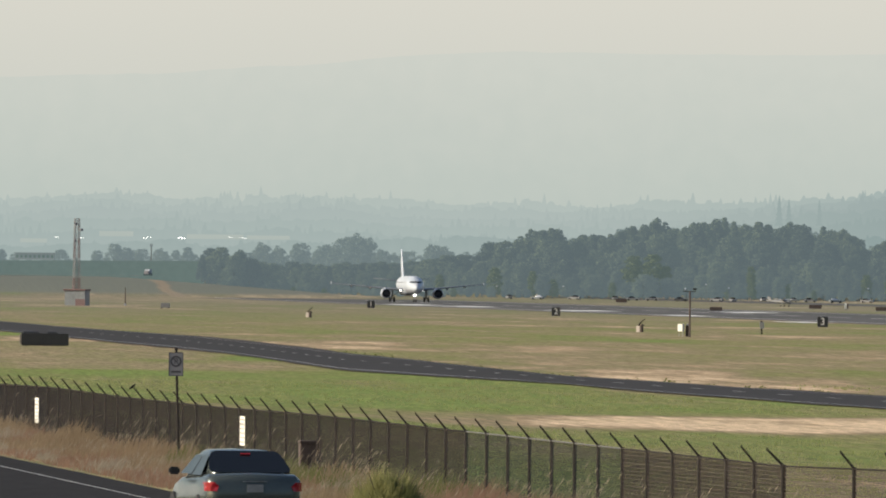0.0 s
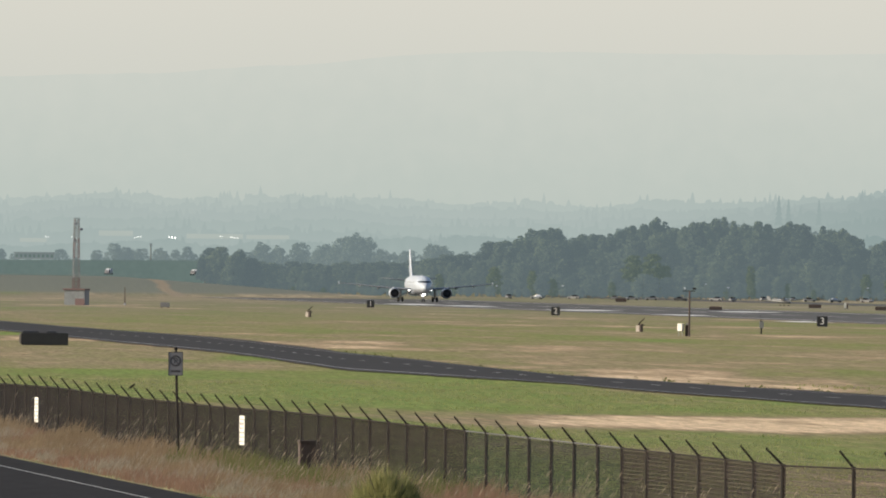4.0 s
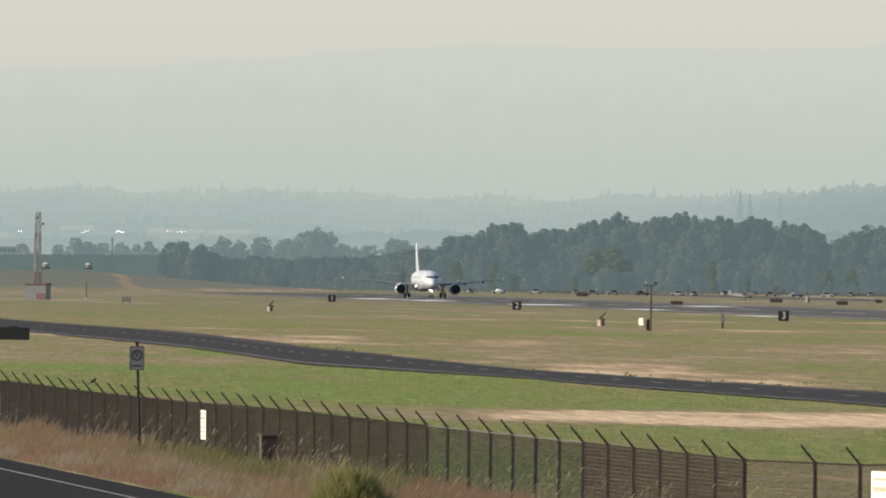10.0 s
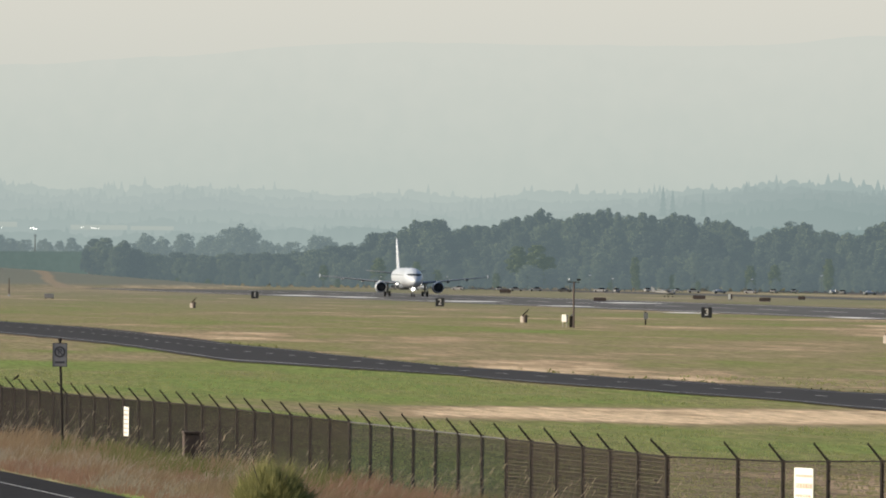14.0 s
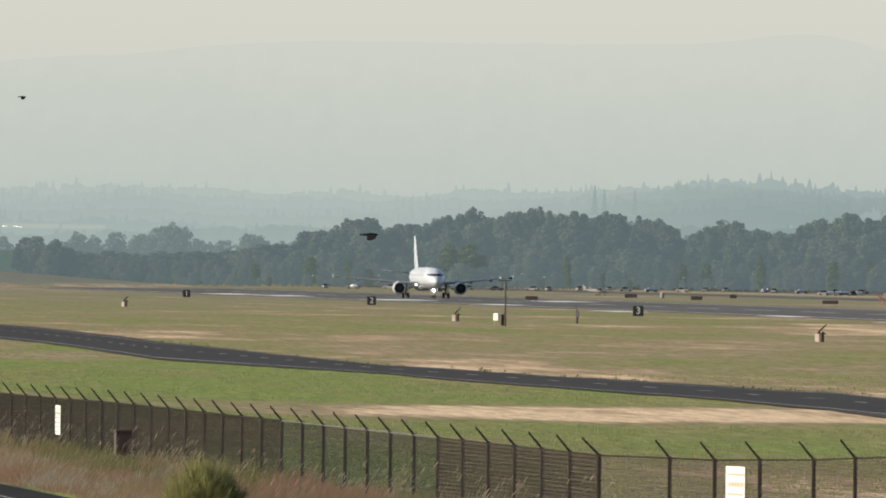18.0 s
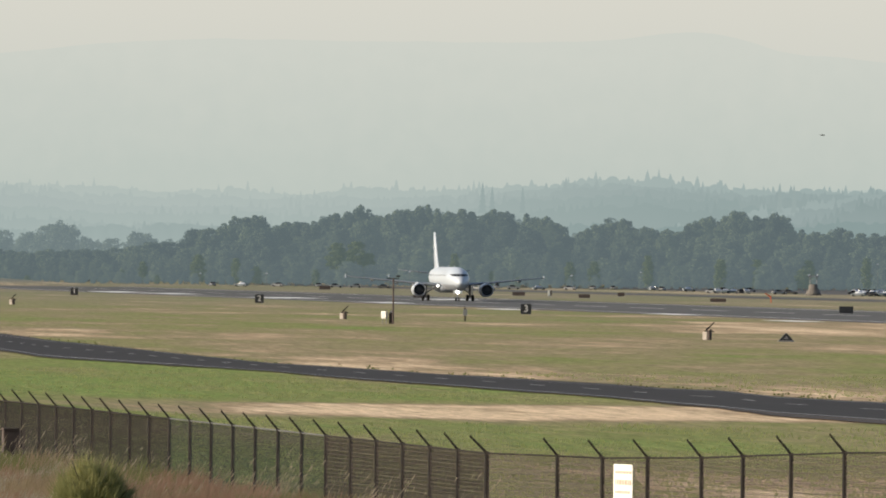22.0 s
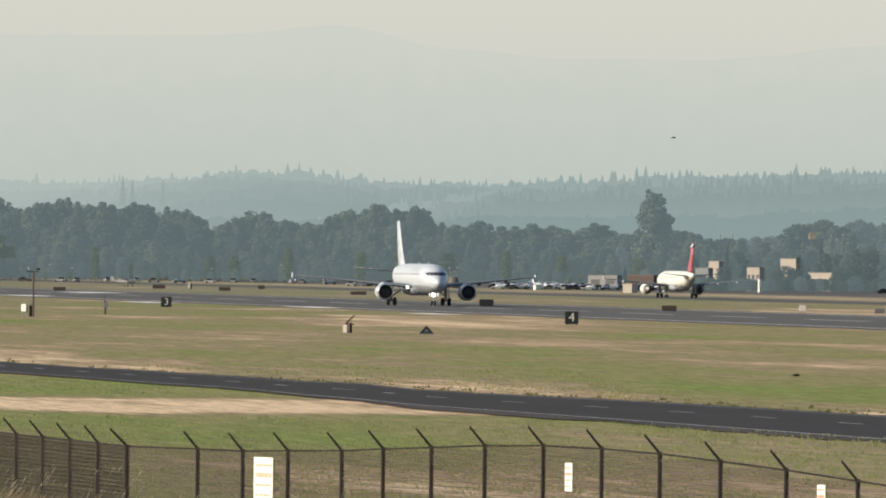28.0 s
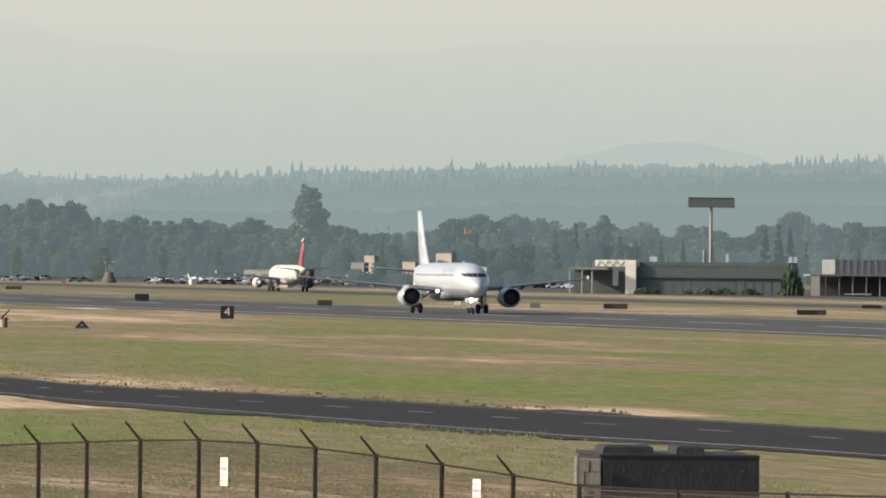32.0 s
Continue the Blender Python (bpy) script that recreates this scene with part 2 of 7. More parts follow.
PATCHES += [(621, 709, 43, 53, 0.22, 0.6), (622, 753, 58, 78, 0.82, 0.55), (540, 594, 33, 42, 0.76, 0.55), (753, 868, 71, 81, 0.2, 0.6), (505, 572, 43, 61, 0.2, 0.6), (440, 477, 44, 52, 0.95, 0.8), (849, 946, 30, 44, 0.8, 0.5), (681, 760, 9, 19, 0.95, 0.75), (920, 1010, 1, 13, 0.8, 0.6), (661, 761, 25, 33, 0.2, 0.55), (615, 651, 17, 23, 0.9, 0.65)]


def ground_material():
    """Mown airfield grass: bands of green and of straw that run along the runway, with patches and fine clumps."""
    m = bpy.data.materials.new("airfield_grass")
    m.use_nodes = True
    n, l = m.node_tree.nodes, m.node_tree.links
    b = n["Principled BSDF"]
    b.inputs["Roughness"].default_value, b.inputs["Specular IOR Level"].default_value = 0.95, 0.05
    co = n.new("ShaderNodeTexCoord")

    def noisy(scale, sx, sy, detail=5):
        turn, mp, ns = n.new("ShaderNodeMapping"), n.new("ShaderNodeMapping"), n.new("ShaderNodeTexNoise")
        turn.inputs["Rotation"].default_value = (0, 0, radians(-5.84))      # along the runway
        mp.inputs["Scale"].default_value = (sx, sy, 1)
        ns.inputs["Scale"].default_value, ns.inputs["Detail"].default_value = scale, detail
        l.new(co.outputs["Object"], turn.inputs["Vector"]), l.new(turn.outputs[0], mp.inputs["Vector"]), l.new(mp.outputs[0], ns.inputs["Vector"])
        return ns.outputs["Fac"]

    def calc(op, a, c, d=None):
        k = n.new("ShaderNodeMath")
        k.operation = op
        for i, v in enumerate((a, c) if d is None else (a, c, d)):
            if isinstance(v, (int, float)):
                k.inputs[i].default_value = v
            else:
                l.new(v, k.inputs[i])
        return k.outputs[0]

    dot = n.new("ShaderNodeVectorMath")
    dot.operation = "DOT_PRODUCT"
    dot.inputs[1].default_value = (1, 0.106, 0)
    l.new(co.outputs["Object"], dot.inputs[0])
    across = calc("ADD", dot.outputs["Value"], calc("MULTIPLY_ADD", noisy(0.02, 1, 0.3), 24, -12))
    ramp = n.new("ShaderNodeValToRGB")   # 0 green .. 1 straw, over 0 to 400 m from the dike
    ramp.color_ramp.elements[0].position, ramp.color_ramp.elements[0].color = 0.0, (0.55,) * 3 + (1,)
    ramp.color_ramp.elements[1].position, ramp.color_ramp.elements[1].color = 1.0, (0.5,) * 3 + (1,)
    for p, v in ((0.075, 0.35), (0.115, 0.30), (0.135, 0.48), (0.150, 0.30), (0.190, 0.18), (0.205, 0.42), (0.245, 0.50), (0.27, 0.44), (0.30, 0.36), (0.36, 0.42), (0.42, 0.54), (0.48, 0.46), (0.55, 0.50), (0.75, 0.52)):
        e = ramp.color_ramp.elements.new(p)
        e.color = (v,) * 3 + (1,)
    l.new(calc("DIVIDE", across, 400), ramp.inputs["Fac"])
    band = noisy(0.030, 0.8, 0.30)
    patch = noisy(0.10, 0.8, 0.12)
    streak = noisy(0.30, 0.8, 0.10)
    fine = noisy(1.3, 0.8, 0.055, 6)
    micro = noisy(4.5, 1, 0.045, 4)
    blade = noisy(7.0, 1, 0.11, 3)
    v = ramp.outputs["Color"]
    for src, amp in ((band, 1.5), (patch, 1.3), (streak, 0.8), (fine, 0.65)):
        v = calc("ADD", v, calc("MULTIPLY_ADD", src, amp, -amp / 2))
    # a dry strip across the field before the perimeter road
    sep = n.new("ShaderNodeSeparateXYZ")
    l.new(co.outputs["Object"], sep.inputs[0])
    wob = calc("MULTIPLY_ADD", noisy(0.07, 1, 0.3), 34, -17)

    def gate(src, a, c):
        r = n.new("ShaderNodeMapRange")
        r.interpolation_type = "SMOOTHSTEP"
        r.inputs["From Min"].default_value, r.inputs["From Max"].default_value = a, c
        l.new(src, r.inputs["Value"])
        return r.outputs[0]

    sy = calc("ADD", sep.outputs["Y"], wob)
    sx = calc("ADD", sep.outputs["X"], calc("MULTIPLY", wob, 0.15))
    dry = calc("MULTIPLY", calc("MULTIPLY", gate(sy, 446, 462), gate(sy, 512, 498)), gate(sx, 0, 8))
    dry = calc("MULTIPLY", dry, gate(dot.outputs["Value"], 91, 87))
    rough = calc("ADD", calc("ADD", calc("MULTIPLY_ADD", patch, 0.8, -0.25), calc("MULTIPLY_ADD", streak, 0.6, -0.3)), calc("MULTIPLY_ADD", fine, 0.5, -0.1))

    def toward(v, mask, aim):
        """Draws v to a level of its own, with some roughness, where the mask stands."""
        goal = calc("ADD", rough, aim - 0.30)
        return calc("ADD", v, calc("MULTIPLY", calc("SUBTRACT", goal, v), mask))

    v = toward(v, calc("MULTIPLY", dry, 0.95), 0.98)
    lush = calc("MULTIPLY", calc("MULTIPLY", gate(sy, 500, 520), gate(sy, 800, 690)), gate(across, 82, 72))
    v = toward(v, calc("MULTIPLY", lush, 0.92), 0.16)
    meadow = calc("MULTIPLY", calc("MULTIPLY", gate(sy, 300, 330), gate(sy, 470, 440)), gate(sx, 70, 55))
    v = toward(v, calc("MULTIPLY", meadow, 0.7), 0.27)
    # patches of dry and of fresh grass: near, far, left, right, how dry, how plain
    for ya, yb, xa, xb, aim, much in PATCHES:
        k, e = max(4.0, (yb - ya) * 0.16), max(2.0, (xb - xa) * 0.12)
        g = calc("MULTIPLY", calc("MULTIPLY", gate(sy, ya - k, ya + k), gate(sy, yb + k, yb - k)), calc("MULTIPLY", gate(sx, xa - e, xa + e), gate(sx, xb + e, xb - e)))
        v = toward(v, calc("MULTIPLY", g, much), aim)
    verge = calc("MULTIPLY", gate(across, 408, 414), gate(across, 434, 427))      # a dry bank before the apron
    v = toward(v, calc("MULTIPLY", verge, 0.85), 0.95)
    cr = n.new("ShaderNodeValToRGB")
    cr.color_ramp.elements[0].position, cr.color_ramp.elements[0].color = 0.04, (0.166, 0.218, 0.062, 1)
    cr.color_ramp.elements[1].position, cr.color_ramp.elements[1].color = 1.0, (0.58, 0.445, 0.295, 1)
    for p, c in ((0.20, (0.176, 0.200, 0.067, 1)), (0.36, (0.210, 0.200, 0.088, 1)), (0.60, (0.238, 0.200, 0.116, 1)), (0.78, (0.335, 0.250, 0.158, 1))):
        e = cr.color_ramp.elements.new(p)
        e.color = c
    l.new(v, cr.inputs["Fac"])
    clump = n.new("ShaderNodeMix")     # clumps of thicker and thinner blades
    clump.data_type, clump.blend_type = "RGBA", "MULTIPLY"
    clump.inputs["Factor"].default_value = 1.0
    tone = calc("ADD", calc("MULTIPLY_ADD", micro, 1.8, 0.12), calc("ADD", calc("MULTIPLY_ADD", fine, 0.6, -0.3), calc("MULTIPLY_ADD", blade, 1.0, -0.5)))
    l.new(cr.outputs["Color"], clump.inputs["A"]), l.new(tone, clump.inputs["B"])
    # haze put into the grass colour: greyer with distance
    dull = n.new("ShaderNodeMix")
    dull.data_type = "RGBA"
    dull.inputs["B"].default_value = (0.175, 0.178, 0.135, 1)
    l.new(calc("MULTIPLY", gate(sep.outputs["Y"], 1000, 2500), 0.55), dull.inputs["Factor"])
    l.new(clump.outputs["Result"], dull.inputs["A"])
    bank = n.new("ShaderNodeMix")      # grey-olive tone of the raised far mound, some haze put into it
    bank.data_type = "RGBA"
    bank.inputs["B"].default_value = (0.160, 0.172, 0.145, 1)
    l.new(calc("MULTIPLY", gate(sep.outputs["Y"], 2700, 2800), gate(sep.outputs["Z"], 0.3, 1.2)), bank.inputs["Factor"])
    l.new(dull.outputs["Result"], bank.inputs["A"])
    off = calc("ABSOLUTE", calc("ADD", sx, calc("MULTIPLY_ADD", sep.outputs["Y"], 0.0635, -110.2)), 0)
    path = calc("MULTIPLY", gate(off, 2.6, 1.0), calc("MULTIPLY", gate(sep.outputs["Y"], 2760, 2790), gate(sep.outputs["Y"], 3020, 2990)))
    sand = n.new("ShaderNodeMix")      # a sandy track up the mound
    sand.data_type = "RGBA"
    sand.inputs["B"].default_value = (0.25, 0.21, 0.155, 1)
    l.new(path, sand.inputs["Factor"]), l.new(bank.outputs["Result"], sand.inputs["A"])
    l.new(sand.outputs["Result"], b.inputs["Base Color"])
    bp = n.new("ShaderNodeBump")
    bp.inputs["Strength"].default_value, bp.inputs["Distance"].default_value = 0.6, 0.3
    l.new(fine, bp.inputs["Height"]), l.new(bp.outputs[0], b.inputs["Normal"])
    return m


M["ground"] = ground_material()


# ---------------------------------------------------------------- mesh helpers
def part(name, bm, material, parent=None, label="", smooth=False):
    """Links a bmesh as one mesh object, under a thing or a part if one is given."""
    me = bpy.data.meshes.new(name)
    if smooth:
        for f in bm.faces:
            f.smooth = True
    bm.to_mesh(me)
    bm.free()
    for m in material if isinstance(material, (list, tuple)) else [material]:
        me.materials.append(m)
    ob = new(name, me)
    if parent:
        ob.parent = parent
    if label:
        ob["label"] = label
    return ob


def share(name, src, parent, m):
    """Another object on the mesh of src."""
    ob = new(name, src.data)
    ob.parent, ob.matrix_basis = parent, m
    return ob


def raw(name, verts, faces, material, parent=None, label="", smooth=False):
    me = bpy.data.meshes.new(name)
    me.from_pydata(verts, [], faces)
    me.materials.append(material)
    if smooth:
        me.polygons.foreach_set("use_smooth", [True] * len(me.polygons))
    me.update()
    ob = new(name, me)
    if parent:
        ob.parent = parent
    if label:
        ob["label"] = label
    return ob


def box(bm, x0, x1, y0, y1, z0, z1, bevel=0.0, m=None):
    r = bmesh.ops.create_cube(bm, size=1)
    for v in r["verts"]:
        v.co = Vector(((x0 + x1) / 2 + v.co.x * (x1 - x0), (y0 + y1) / 2 + v.co.y * (y1 - y0), (z0 + z1) / 2 + v.co.z * (z1 - z0)))
    if bevel:
        es = list({e for v in r["verts"] for e in v.link_edges})
        bmesh.ops.bevel(bm, geom=es, offset=bevel, segments=2, affect="EDGES")
    if m is not None:
        bmesh.ops.transform(bm, matrix=m, verts=r["verts"])
    return bm


def tube(bm, a, b, ra, rb=None, sides=8, caps=True):
    a, b = Vector(a), Vector(b)
    rb = ra if rb is None else rb
    q = (b - a).to_track_quat("Z", "Y")
    rings = []
    for p, r in ((a, ra), (b, rb)):
        rings.append([bm.verts.new(p + q @ Vector((r * math.cos(2 * math.pi * k / sides), r * math.sin(2 * math.pi * k / sides), 0))) for k in range(sides)])
    for k in range(sides):
        bm.faces.new((rings[0][k], rings[0][(k + 1) % sides], rings[1][(k + 1) % sides], rings[1][k]))
    if caps:
        bm.faces.new(rings[0][::-1]), bm.faces.new(rings[1])
    return bm


def loft(bm, rings, closed=True, caps=True):
    """Joins rings of points, all with the same count, into a skin."""
    vs = [[bm.verts.new(p) for p in r] for r in rings]
    n = len(vs[0])
    for a, b in zip(vs, vs[1:]):
        for k in range(n if closed else n - 1):
            bm.faces.new((a[k], a[(k + 1) % n], b[(k + 1) % n], b[k]))
    if caps:
        bm.faces.new(vs[0][::-1]), bm.faces.new(vs[-1])
    bmesh.ops.recalc_face_normals(bm, faces=bm.faces[:])
    return bm


def thing(name, x, y, z=0.0, rz=0.0, label="", category="", group="", kind=""):
    ob = new(name)
    ob.matrix_basis = pose(x, y, z, 0, 0, rz)
    return tagged(ob, label, category, group, kind)


B = bmesh.new


# ---------------------------------------------------------------- plan
def smooth(v):
    v = min(1.0, max(0.0, v))
    return v * v * (3 - 2 * v)


def road_edge(y):
    return -6.4 - 0.125 * (y - 240)


def fence_x(y):
    """The fence's plan: a long straight run, and a nearer one beyond its corner."""
    return 6.0 - (y - 193) * 0.1409 if y > 193 else 6.0 + (193 - y) * 0.4308


def ground_z(x, y):
    """The dike with the road on it, its grass slope, the flat airfield, and a mound in the distance."""
    u = x - road_edge(y)
    f = max(2.5, fence_x(y) - road_edge(y))
    f = min(f, 9.0)
    if u <= 0.8 * f:
        z = 1.7
    elif u < f:
        z = 1.7 - 0.5 * smooth((u - 0.8 * f) / (0.2 * f))
    else:
        z = 1.2 * (1 - smooth((u - f) / 45))
    z *= 1 - smooth((y - 420) / 250)
    z += 4.9 * smooth((y - 2780) / 190) * smooth((-56 - x) / 16)
    return z


def rw(y, o):
    """A point of the runway: y metres ahead, o metres beyond its centre line."""
    return 249.5 - 0.1023 * y + o * 0.9948, y + o * 0.1018


def strip(name, pts, z, material, kind="structure", label="", thick=0.0):
    """A flat ribbon; pts: pairs of left and right plan points."""
    verts, faces = [], []
    for a, b in pts:
        verts += [(*a, z), (*b, z)]
    faces = [(2 * k, 2 * k + 1, 2 * k + 3, 2 * k + 2) for k in range(len(pts) - 1)]
    return tagged(raw(name, verts, faces, material), label, "", "", kind)


def build_ground():
    ys = [-300, -150, -60, 0, 60, 100] + list(range(120, 480, 6)) + list(range(480, 800, 20)) + list(range(800, 2400, 100)) + list(range(2400, 3600, 50)) + [3700, 4000, 4500, 4990]
    us = [-900, -400, -150, -60, -30, -14, -12, -6, -1, 0, 0.6, 1.2, 1.8, 2.4, 3, 3.6, 4.2, 5, 6, 7, 8, 9, 10, 12, 14, 17, 20, 25, 30, 35, 42, 50, 60, 80, 110, 150, 200, 260, 330, 420, 520, 640, 800, 1100]
    verts, faces = [], []
    for y in ys:
        for u in us:
            x = road_edge(y) + u
            w = 0.06 * noise.noise(Vector((x * 0.35, y * 0.12, 0))) if u > 0.7 else 0
            verts.append((x, y, ground_z(x, y) + w * (1 if y < 420 else 0)))
    n = len(us)
    for i in range(len(ys) - 1):
        for j in range(n - 1):
            faces.append((i * n + j, i * n + j + 1, (i + 1) * n + j + 1, (i + 1) * n + j))
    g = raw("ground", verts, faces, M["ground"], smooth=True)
    tagged(g, "mown airfield grass in green and straw-coloured bands", "ground", "", "structure")


build_ground()
ROAD = [  # the perimeter road, fitted to the camera's view: picture column, near edge, far edge
    (-300, 1420, 1700), (107, 1066, 1259), (208, 985, 1180), (308, 926, 1117), (408, 865, 1034), (508, 793, 951), (608, 727, 880), (708, 705, 832), (808, 685, 779), (908, 665, 736), (1008, 646, 698), (1108, 618, 681), (1208, 598, 659),
    (1308, 581, 638), (1408, 563, 621), (1508, 549, 603), (1608, 533, 590), (1700, 515, 574), (1800, 499, 568), (1900, 481, 544), (2000, 470, 532), (2190, 449, 515), (2384, 429, 498), (2585, 410, 478), (2787, 393, 458), (2989, 381, 442), (3131, 373, 431), (3700, 335, 385)]


def road_point(px, k):
    """A point of the perimeter road: k = 0 its near edge, 1 its far edge."""
    for (a, na, fa), (b, nb, fb) in zip(ROAD, ROAD[1:]):
        if a <= px <= b:
            u = (px - a) / (b - a)
            y = (na + (nb - na) * u) * (1 - k) + (fa + (fb - fa) * u) * k
            return (px - 784) / 19500 * y, y
    return 0.0, 0.0


CENTRE = [road_point(px, 0.57) for px in range(-300, 3700, 10)]


def perim(y):
    """The centre line's plan x, y metres ahead."""
    for (xa, ya), (xb, yb) in zip(CENTRE, CENTRE[1:]):
        if ya >= y >= yb:
            return xa + (xb - xa) * (ya - y) / (ya - yb)
    return CENTRE[-1][0]


def hump(v, a, b, fade):
    return smooth((v - a) / fade) * smooth((b - v) / fade)


def build_roads():
    ps = list(range(-300, 3700, 25))

    def lane(k0, k1):
        return [(road_point(p, k0(p) if callable(k0) else k0), road_point(p, k1(p) if callable(k1) else k1)) for p in ps]
    strip("perimeter_road", lane(0, 1), 0.05, M["asphalt_new"], label="dark asphalt airfield perimeter road with white lines")

    def ragged(p, s):
        return 0.07 * noise.noise(Vector((s, p * 0.02, 0))) + 0.05 * noise.noise(Vector((s, p * 0.09, 7)))
    strip("road_verge", lane(lambda p: -0.03 - 0.10 * hump(p, 1800, 2250, 120) - 0.04 * hump(p, 2250, 2700, 100) - abs(ragged(p, 0)), -0.001), 0.045, M["soil"], label="strip of bare dark soil beside the perimeter road")
    strip("road_verge", lane(1.001, lambda p: 1.008 + 0.10 * hump(p, 2720, 2920, 60) + 0.09 * hump(p, 1300, 1760, 120) + 0.12 * hump(p, 300, 640, 90) + 0.5 * abs(ragged(p, 5))), 0.045, M["soil"], label="strip of bare dark soil beside the perimeter road")
    strip("edge_line", lane(0.05, 0.066), 0.056, M["worn_paint"], label="white painted edge line of the perimeter road")
    strip("edge_line", lane(0.94, 0.948), 0.056, M["worn_paint"], label="white painted edge line of the perimeter road")
    y = 1148.1
    while y > 345:
        a, b = y, y - 4.0
        strip("centre_dash", [((perim(a) - 0.10, a), (perim(a) + 0.10, a)), ((perim(b) - 0.10, b), (perim(b) + 0.10, b))], 0.056, M["worn_paint"], label="white painted dash of the road's centre line")
        y -= 14.4
    # the road on the dike
    ys = list(range(700, -120, -20))
    strip("dike_road", [((road_edge(y) - 11, y), (road_edge(y), y)) for y in ys], 1.72, M["asphalt_dike"], label="dark asphalt road on the dike with a white edge line")
    for o in (-1.25, -9.8):
        strip("edge_line", [((road_edge(y) + o - 0.032, y), (road_edge(y) + o + 0.032, y)) for y in ys], 1.726, M["worn_paint"], label="white painted edge line of the dike road")
    # runway with its lines
    ys = list(range(2750, 500, -50))
    strip("runway", [(rw(y, -31), rw(y, 31)) for y in ys], 0.03, M["asphalt"], label="long grey asphalt runway")
    for o in (-25.5, 25.5):
        strip("runway_edge_line", [(rw(y, o - 0.5), rw(y, o + 0.5)) for y in ys], 0.036, M["paint"], label="white painted edge line of the runway")
    for y0 in range(2620, 700, -61):
        strip("runway_centre_dash", [(rw(y0, -0.45), rw(y0, 0.45)), (rw(y0 - 36, -0.45), rw(y0 - 36, 0.45))], 0.036, M["paint"], label="white painted dash of the runway's centre line")
    for px0, px1, py, ln in ((985, 1082, 550.5, 46), (1178, 1240, 559, 40), (1280, 1362, 553.5, 46), (1393, 1452, 571, 34), (800, 862, 543, 60), (1690, 1745, 580, 30), (1900, 1960, 592, 26), (700, 770, 540, 60)):
        y0 = EYE[2] * 19500 / (py - 486 - 0.01 * ((px0 + px1) / 2 - 784))
        a, b = (px0 - 784) / 19500 * y0, (px1 - 784) / 19500 * y0
        strip("runway_mark", [((a + 0.05 * ln, y0 - ln / 2), (b + 0.05 * ln, y0 - ln / 2)), ((a - 0.05 * ln, y0 + ln / 2), (b - 0.05 * ln, y0 + ln / 2))], 0.042, M["paint_bright"], label="bright white painted bar on the runway")
    # taxiway beyond the runway
    ys = list(range(3300, 700, -50))
    strip("taxiway", [(rw(y, 108), rw(y, 134)) for y in ys], 0.03, M["asphalt"], label="grey asphalt taxiway")
    strip("apron", [(rw(y, 190), rw(y, 330)) for y in ys], 0.03, M["asphalt"], label="grey asphalt apron before the buildings")


build_roads()


# ---------------------------------------------------------------- distance: sky, mountains, ridges
def bear(px, z):
    """Plan x, z metres ahead, of a picture column in the camera's opening view."""
    return (px - 784) / 19500 * z


def level(px, py, z):
    """Height, z metres ahead, of the sight line through a picture point of that view."""
    return EYE[2] + (486 + 0.01 * (px - 784) - py) / 19500 * z


def contour(pts, px):
    for (a, ya), (b, yb) in zip(pts, pts[1:]):
        if a <= px <= b:
            return ya + (yb - ya) * smooth((px - a) / (b - a))
    return pts[0][1] if px < pts[0][0] else pts[-1][1]


def ridge(name, pts, z, material, rough, label, step=12, kind="structure", trees=0, spiky=0.5, seed=1):
    """A far range: its front face and a back slope, along a contour with an uneven top of tree crowns."""
    rnd = random.Random(seed)
    verts, faces = [], []
    xs = list(range(-700, 4400, step))
    rise = np.zeros(len(xs))
    if trees:
        at, lo = np.array(xs, float), -700.0
        while lo < 4400:
            pointed = rnd.random() < spiky
            half = rnd.uniform(2.5, 6) if pointed else rnd.uniform(6, 18)
            tall = trees * (rnd.uniform(0.5, 1.6) ** 1.5 if pointed else rnd.uniform(0.2, 0.9)) * (0.7 + 0.8 * noise.noise(Vector((lo * 0.008, seed, 2.2))))
            u = np.clip(np.abs(at - lo) / half, 0, 1)
            rise = np.maximum(rise, tall * ((1 - u) ** 0.8 if pointed else np.sqrt(1 - u * u)))
            lo += rnd.uniform(2, 13)
    for i, px in enumerate(xs):
        py = contour(pts, px) + 0.5 * rough * noise.fractal(Vector((px * 0.012, z * 0.01, 3.3)), 1.0, 2.0, 3) - float(rise[i])
        x, h = bear(px, z), level(px, py, z)
        verts += [(x, z, -30), (x, z, h), (x * 1.004, z + 18, h * 0.8 - 6)]
        if i:
            k = 3 * i
            faces += [(k - 3, k, k + 1, k - 2), (k - 2, k + 1, k + 2, k - 1)]
    return tagged(raw(name, verts, faces, material), label, "backdrop", "", kind)


